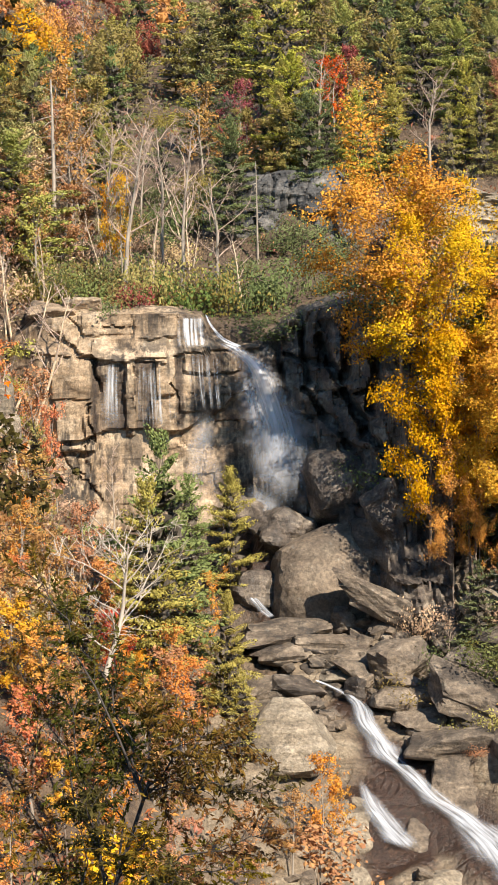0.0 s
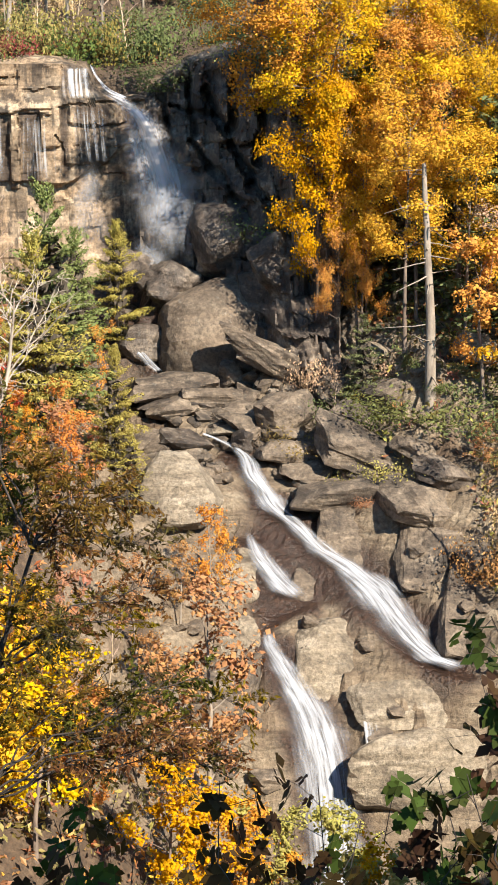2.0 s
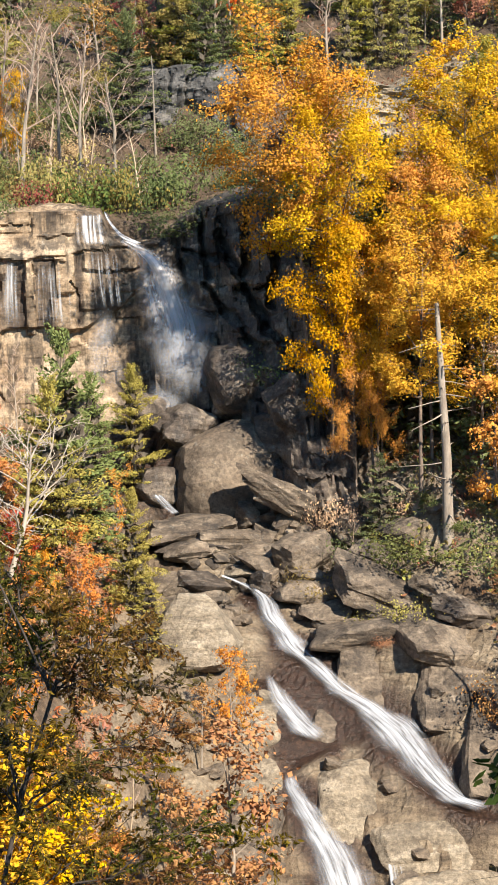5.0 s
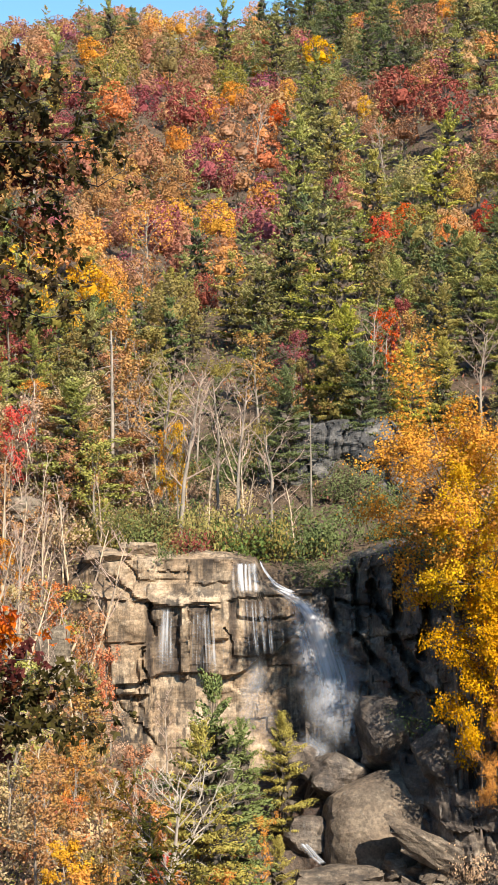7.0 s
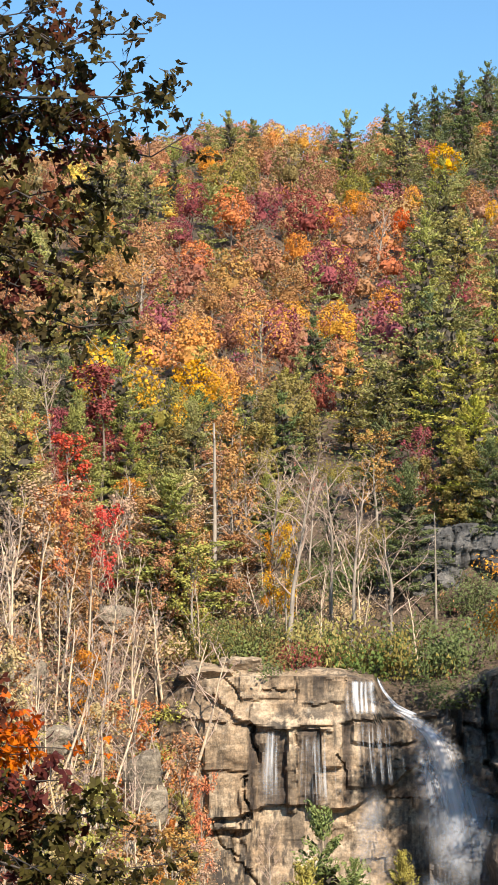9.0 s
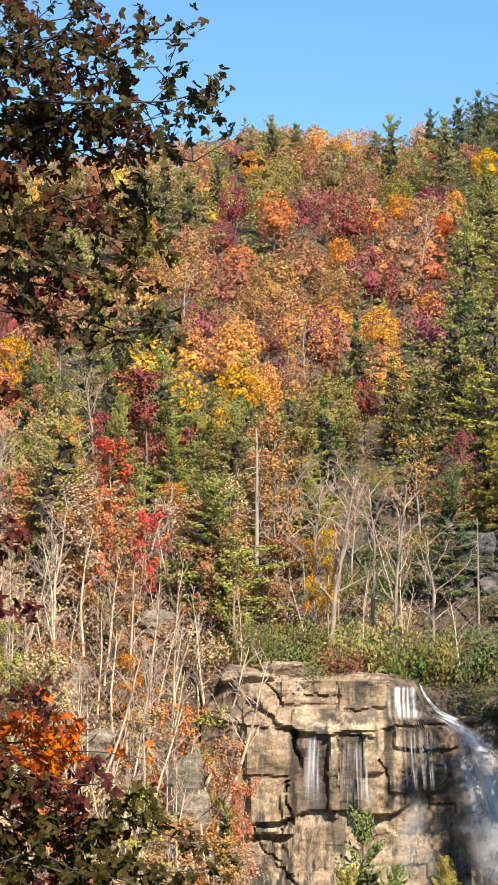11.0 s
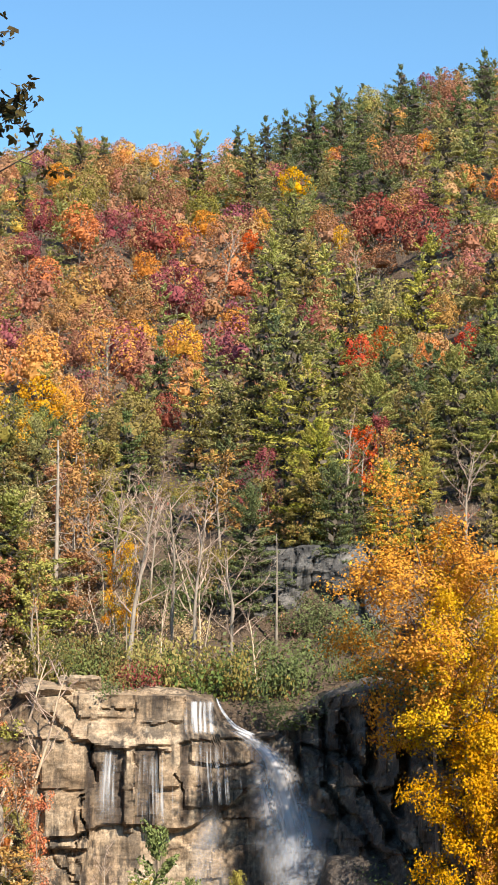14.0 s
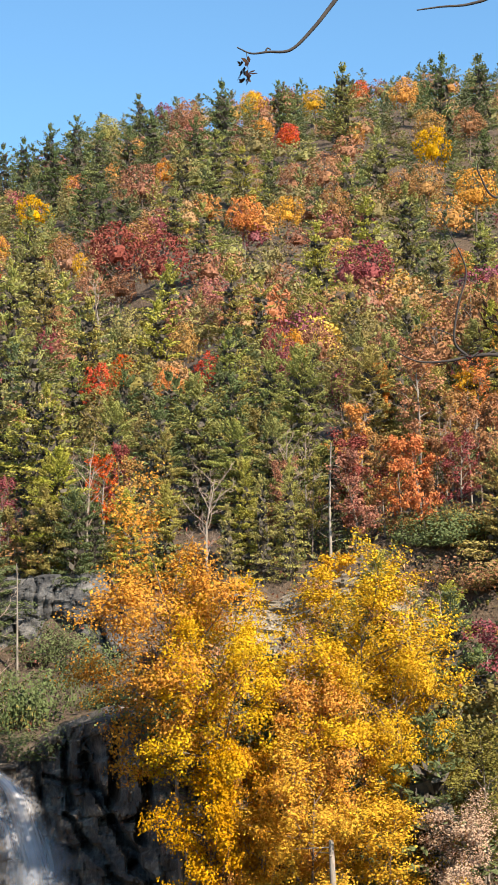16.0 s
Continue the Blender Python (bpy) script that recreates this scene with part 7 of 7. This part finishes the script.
stem(dogwood, [(21.15, 60.00, 87.62), (13.27, 60.00, 84.50), (10.50, 60.00, 80.97), (9.65, 60.00, 79.84), (9.05, 60.00, 79.06), (8.38, 60.00, 78.40), (7.72, 60.00, 78.32), (7.22, 60.00, 78.26), (6.81, 60.00, 78.43)], 0.100, 0.018, BARK_DARK, "twig", 5)
stem(dogwood, [(21.07, 60.00, 85.49), (15.91, 60.00, 81.13), (14.53, 60.00, 80.23), (13.67, 60.00, 79.90), (12.83, 60.00, 79.80), (12.12, 60.00, 79.68)], 0.080, 0.020, BARK_DARK, "twig", 5)
stem(dogwood, [(7.64, 60.00, 78.32), (7.70, 60.00, 78.42), (7.80, 60.00, 78.39)], 0.030, 0.020, BARK_DARK, "twig", 5)
stem(dogwood, [(7.08, 60.00, 78.27), (7.11, 60.00, 78.10)], 0.012, 0.012, BARK_DARK, "twig", 5)
stem(dogwood, [(23.11, 60.00, 70.70), (17.97, 60.00, 69.99), (15.10, 60.00, 69.44), (14.10, 60.00, 69.49), (13.43, 60.00, 69.42), (12.77, 60.00, 69.29), (11.94, 60.00, 69.28), (11.13, 60.00, 69.64)], 0.090, 0.015, BARK_DARK, "twig", 5)
stem(dogwood, [(13.43, 60.00, 69.42), (13.03, 60.00, 69.87), (13.17, 60.00, 70.94), (13.42, 60.00, 71.94), (13.01, 60.00, 72.93), (12.73, 60.00, 73.59)], 0.045, 0.012, BARK_DARK, "twig", 5)
stem(dogwood, [(13.15, 60.00, 69.95), (12.62, 60.00, 70.19), (12.13, 60.00, 70.27)], 0.020, 0.010, BARK_DARK, "twig", 5)
stem(dogwood, [(21.50, 60.00, 73.72), (15.75, 60.00, 74.98), (14.41, 60.00, 74.12), (13.89, 60.00, 74.78), (13.83, 60.00, 75.12)], 0.060, 0.015, BARK_DARK, "twig", 5)
bough(dogwood, (7.10, 60.00, 78.17), (7.13, 60.00, 77.60), 0.012, 4, 0.10, 2, 0.26, "lobed", "tired", BARK_DARK)
bough(dogwood, (16.28, 60.00, 69.97), (13.99, 60.00, 70.62), 0.05, 12, 0.9, 5, 0.26, "leaflet", "tired", BARK_DARK)
bough(dogwood, (14.60, 60.00, 69.63), (12.77, 60.00, 69.29), 0.04, 5, 0.4, 1, 0.18, "lobed", "wine", BARK_DARK)

sumac = tagged(new("sumac_tree"), "shaded bronze sumac with drooping leaflets below the overlook", "tree")
stem(sumac, [(-1.86, -3.30, 53.12), (-1.57, -3.30, 55.63), (-1.30, -3.30, 57.04), (-0.96, -3.30, 58.09)], 0.024, 0.012, BARK_DARK)
bough(sumac, (-1.00, -3.30, 57.97), (-1.36, -2.79, 58.49), 0.010, 26, 0.36, 30, 0.052, "pinnate", "moss", BARK_DARK, 0.1)
bough(sumac, (-1.00, -3.30, 57.97), (-0.91, -3.34, 58.56), 0.010, 26, 0.36, 30, 0.052, "pinnate", "bronze", BARK_DARK, 0.1)
bough(sumac, (-1.00, -3.30, 57.97), (-0.53, -3.99, 58.54), 0.010, 26, 0.36, 30, 0.052, "pinnate", "bronze", BARK_DARK, 0.1)
bough(sumac, (-1.00, -3.30, 57.97), (-0.20, -2.99, 57.91), 0.010, 26, 0.36, 30, 0.052, "pinnate", "moss", BARK_DARK, 0.1)
bough(sumac, (-1.00, -3.30, 57.97), (-0.76, -3.61, 58.12), 0.010, 26, 0.36, 30, 0.052, "pinnate", "bronze", BARK_DARK, 0.1)
bough(sumac, (-1.00, -3.30, 57.97), (-1.16, -3.10, 58.20), 0.010, 26, 0.36, 30, 0.052, "pinnate", "moss", BARK_DARK, 0.1)
bough(sumac, (-1.25, -3.30, 57.16), (-0.33, -2.65, 57.26), 0.010, 26, 0.36, 30, 0.052, "pinnate", "bronze", BARK_DARK, 0.1)
bough(sumac, (-1.44, -3.30, 56.20), (0.16, -3.32, 57.08), 0.010, 26, 0.36, 30, 0.052, "pinnate", "moss", BARK_DARK, 0.1)
bough(sumac, (-1.44, -3.30, 56.20), (0.42, -3.41, 56.82), 0.010, 26, 0.36, 30, 0.052, "pinnate", "bronze", BARK_DARK, 0.1)
bough(sumac, (-1.25, -3.30, 57.16), (-0.98, -3.97, 57.84), 0.010, 26, 0.36, 30, 0.052, "pinnate", "bronze", BARK_DARK, 0.1)
bough(sumac, (-1.44, -3.30, 56.20), (-0.14, -2.71, 56.82), 0.010, 26, 0.36, 30, 0.052, "pinnate", "moss", BARK_DARK, 0.1)
bough(sumac, (-1.44, -3.30, 56.20), (-0.55, -2.76, 56.51), 0.010, 26, 0.36, 30, 0.052, "pinnate", "bronze", BARK_DARK, 0.1)
bough(sumac, (-1.44, -3.30, 56.20), (0.21, -3.66, 56.52), 0.010, 26, 0.36, 30, 0.052, "pinnate", "moss", BARK_DARK, 0.1)
bough(sumac, (-1.25, -3.30, 57.16), (-1.35, -3.70, 57.97), 0.010, 26, 0.36, 30, 0.052, "pinnate", "moss", BARK_DARK, 0.1)
bough(sumac, (-1.25, -3.30, 57.16), (-0.70, -3.91, 57.56), 0.010, 26, 0.36, 30, 0.052, "pinnate", "moss", BARK_DARK, 0.1)
bough(sumac, (-1.44, -3.30, 56.20), (-0.05, -3.77, 56.80), 0.010, 26, 0.36, 30, 0.052, "pinnate", "bronze", BARK_DARK, 0.1)
bough(sumac, (-1.00, -3.30, 57.97), (-0.31, -3.56, 58.40), 0.010, 26, 0.36, 30, 0.052, "pinnate", "bronze", BARK_DARK, 0.1)
bough(sumac, (-1.44, -3.30, 56.20), (0.32, -3.75, 56.63), 0.010, 26, 0.36, 30, 0.052, "pinnate", "bronze", BARK_DARK, 0.1)
bough(sumac, (-1.44, -3.30, 56.20), (-1.06, -3.99, 57.33), 0.010, 26, 0.36, 30, 0.052, "pinnate", "bronze", BARK_DARK, 0.1)
bough(sumac, (-1.25, -3.30, 57.16), (-0.21, -3.41, 57.71), 0.010, 26, 0.36, 30, 0.052, "pinnate", "bronze", BARK_DARK, 0.1)
bough(sumac, (-1.44, -3.30, 56.20), (-0.53, -3.11, 57.04), 0.010, 26, 0.36, 30, 0.052, "pinnate", "bronze", BARK_DARK, 0.1)
bough(sumac, (-1.25, -3.30, 57.16), (-1.42, -2.98, 57.26), 0.010, 26, 0.36, 30, 0.052, "pinnate", "bronze", BARK_DARK, 0.1)

thicket = tagged(new("undergrowth_bush"), "shaded broad-leaved bush with green and browning leaves beside the overlook", "bush")
bough(thicket, (0.88, -11.26, 57.00), (0.54, -11.51, 59.37), 0.006, 12, 0.22, 4, 0.062, "broad", "bush", BARK_DARK, 0.05)
bough(thicket, (0.71, -10.69, 57.00), (0.50, -10.90, 59.11), 0.006, 12, 0.22, 4, 0.062, "broad", "bush", BARK_DARK, 0.05)
bough(thicket, (0.94, -11.79, 57.00), (0.57, -11.89, 59.49), 0.006, 12, 0.22, 4, 0.062, "broad", "bush", BARK_DARK, 0.05)
bough(thicket, (0.92, -11.69, 57.00), (0.77, -11.79, 59.51), 0.006, 12, 0.22, 4, 0.062, "broad", "tired", BARK_DARK, 0.05)
bough(thicket, (0.74, -10.93, 57.00), (0.45, -10.98, 58.59), 0.006, 12, 0.22, 4, 0.062, "broad", "bush", BARK_DARK, 0.05)
bough(thicket, (0.77, -11.33, 57.00), (0.54, -11.60, 59.13), 0.006, 12, 0.22, 4, 0.062, "broad", "bush", BARK_DARK, 0.05)
bough(thicket, (1.08, -11.13, 57.00), (0.81, -11.47, 59.06), 0.006, 12, 0.22, 4, 0.062, "broad", "tired", BARK_DARK, 0.05)
bough(thicket, (0.98, -10.86, 57.00), (0.77, -11.04, 59.04), 0.006, 12, 0.22, 4, 0.062, "broad", "bush", BARK_DARK, 0.05)
bough(thicket, (0.60, -11.53, 57.00), (0.44, -11.61, 59.19), 0.006, 12, 0.22, 4, 0.062, "broad", "tired", BARK_DARK, 0.05)
bough(thicket, (0.50, -11.62, 57.00), (0.30, -11.75, 59.32), 0.006, 12, 0.22, 4, 0.062, "broad", "tired", BARK_DARK, 0.05)
bough(thicket, (0.58, -10.97, 57.00), (0.22, -11.28, 59.25), 0.006, 12, 0.22, 4, 0.062, "broad", "tired", BARK_DARK, 0.05)
bough(thicket, (0.98, -10.70, 57.00), (0.67, -10.93, 58.55), 0.006, 12, 0.22, 4, 0.062, "broad", "bush", BARK_DARK, 0.05)
bough(thicket, (1.25, -10.53, 57.00), (0.95, -10.73, 58.44), 0.006, 12, 0.22, 4, 0.062, "broad", "bush", BARK_DARK, 0.05)
bough(thicket, (0.65, -11.99, 57.00), (0.41, -12.08, 58.97), 0.006, 12, 0.22, 4, 0.062, "broad", "bush", BARK_DARK, 0.05)
bough(thicket, (0.93, -11.67, 57.00), (0.68, -11.99, 59.68), 0.006, 12, 0.22, 4, 0.062, "broad", "tired", BARK_DARK, 0.05)
bough(thicket, (1.10, -11.52, 57.00), (0.78, -11.73, 59.78), 0.006, 12, 0.22, 4, 0.062, "broad", "tired", BARK_DARK, 0.05)
bough(thicket, (0.99, -11.80, 57.00), (0.62, -11.96, 59.95), 0.006, 12, 0.22, 4, 0.062, "broad", "bush", BARK_DARK, 0.05)
bough(thicket, (0.97, -11.68, 57.00), (0.63, -11.73, 59.71), 0.006, 12, 0.22, 4, 0.062, "broad", "tired", BARK_DARK, 0.05)
bough(thicket, (0.94, -10.87, 57.00), (0.77, -11.03, 58.71), 0.006, 12, 0.22, 4, 0.062, "broad", "bush", BARK_DARK, 0.05)
bough(thicket, (0.62, -11.67, 57.00), (0.28, -11.83, 59.12), 0.006, 12, 0.22, 4, 0.062, "broad", "bush", BARK_DARK, 0.05)
bough(thicket, (0.57, -10.36, 57.00), (0.29, -10.64, 58.36), 0.006, 12, 0.22, 4, 0.062, "broad", "bush", BARK_DARK, 0.05)
bough(thicket, (1.09, -11.21, 57.00), (0.88, -11.37, 59.17), 0.006, 12, 0.22, 4, 0.062, "broad", "bush", BARK_DARK, 0.05)
bough(thicket, (-0.66, -10.30, 57.00), (-0.39, -10.69, 59.01), 0.006, 12, 0.22, 4, 0.062, "broad", "tired", BARK_DARK, 0.05)
bough(thicket, (-0.75, -10.73, 57.00), (-0.51, -10.99, 58.99), 0.006, 12, 0.22, 4, 0.062, "broad", "bush", BARK_DARK, 0.05)
bough(thicket, (-0.79, -11.39, 57.00), (-0.57, -11.59, 59.06), 0.006, 12, 0.22, 4, 0.062, "broad", "tired", BARK_DARK, 0.05)
bough(thicket, (-0.54, -11.78, 57.00), (-0.33, -12.17, 59.39), 0.006, 12, 0.22, 4, 0.062, "broad", "tired", BARK_DARK, 0.05)
bough(thicket, (-0.23, -11.57, 57.00), (-0.09, -11.74, 59.44), 0.006, 12, 0.22, 4, 0.062, "broad", "tired", BARK_DARK, 0.05)
bough(thicket, (-0.56, -11.86, 57.00), (-0.45, -11.87, 59.01), 0.006, 12, 0.22, 4, 0.062, "broad", "bush", BARK_DARK, 0.05)
bough(thicket, (-0.37, -11.61, 57.00), (-0.29, -11.71, 58.89), 0.006, 12, 0.22, 4, 0.062, "broad", "bush", BARK_DARK, 0.05)
bough(thicket, (-0.31, -10.52, 57.00), (-0.13, -10.84, 58.62), 0.006, 12, 0.22, 4, 0.062, "broad", "bush", BARK_DARK, 0.05)
bough(thicket, (-0.20, -10.89, 57.00), (0.04, -11.19, 58.86), 0.006, 12, 0.22, 4, 0.062, "broad", "tired", BARK_DARK, 0.05)
bough(thicket, (-0.18, -12.01, 57.00), (0.04, -12.16, 59.07), 0.006, 12, 0.22, 4, 0.062, "broad", "bush", BARK_DARK, 0.05)
bough(thicket, (-0.86, -11.35, 57.00), (-0.57, -11.44, 58.75), 0.006, 12, 0.22, 4, 0.062, "broad", "tired", BARK_DARK, 0.05)
bough(thicket, (-0.30, -10.98, 57.00), (-0.07, -11.30, 59.00), 0.006, 12, 0.22, 4, 0.062, "broad", "tired", BARK_DARK, 0.05)
bough(thicket, (-0.32, -10.94, 57.00), (-0.21, -11.23, 58.89), 0.006, 12, 0.22, 4, 0.062, "broad", "tired", BARK_DARK, 0.05)
bough(thicket, (-0.82, -10.92, 57.00), (-0.57, -11.24, 59.15), 0.006, 12, 0.22, 4, 0.062, "broad", "bush", BARK_DARK, 0.05)

# more of the sumac, towards the maple
bough(sumac, (-1.00, -3.30, 57.97), (-1.77, -3.20, 59.50), 0.010, 26, 0.36, 30, 0.052, "pinnate", "bronze", BARK_DARK, 0.1)
bough(sumac, (-1.00, -3.30, 57.97), (-1.53, -3.05, 59.21), 0.010, 26, 0.36, 30, 0.052, "pinnate", "moss", BARK_DARK, 0.1)
bough(sumac, (-1.25, -3.30, 57.16), (-1.86, -2.90, 58.80), 0.010, 26, 0.36, 30, 0.052, "pinnate", "bronze", BARK_DARK, 0.1)
bough(sumac, (-1.25, -3.30, 57.16), (-1.50, -3.20, 58.66), 0.010, 26, 0.36, 30, 0.052, "pinnate", "moss", BARK_DARK, 0.1)
bough(sumac, (-1.44, -3.30, 56.20), (-1.75, -3.05, 58.25), 0.010, 26, 0.36, 30, 0.052, "pinnate", "bronze", BARK_DARK, 0.1)
bough(sumac, (-1.44, -3.30, 56.20), (-1.42, -2.90, 57.93), 0.010, 26, 0.36, 30, 0.052, "pinnate", "moss", BARK_DARK, 0.1)
bough(sumac, (-1.44, -3.30, 56.20), (-1.90, -3.20, 57.86), 0.010, 26, 0.36, 30, 0.052, "pinnate", "bronze", BARK_DARK, 0.1)
bough(sumac, (-1.25, -3.30, 57.16), (-1.20, -3.05, 58.93), 0.010, 26, 0.36, 30, 0.052, "pinnate", "moss", BARK_DARK, 0.1)

# ---- tall tree of the overlook, added unseen behind the view to shade its undergrowth ----
for x, y, h in ((9.5, -30, 19),):
    plant("oval", x, y, h, "olive", 1.5)
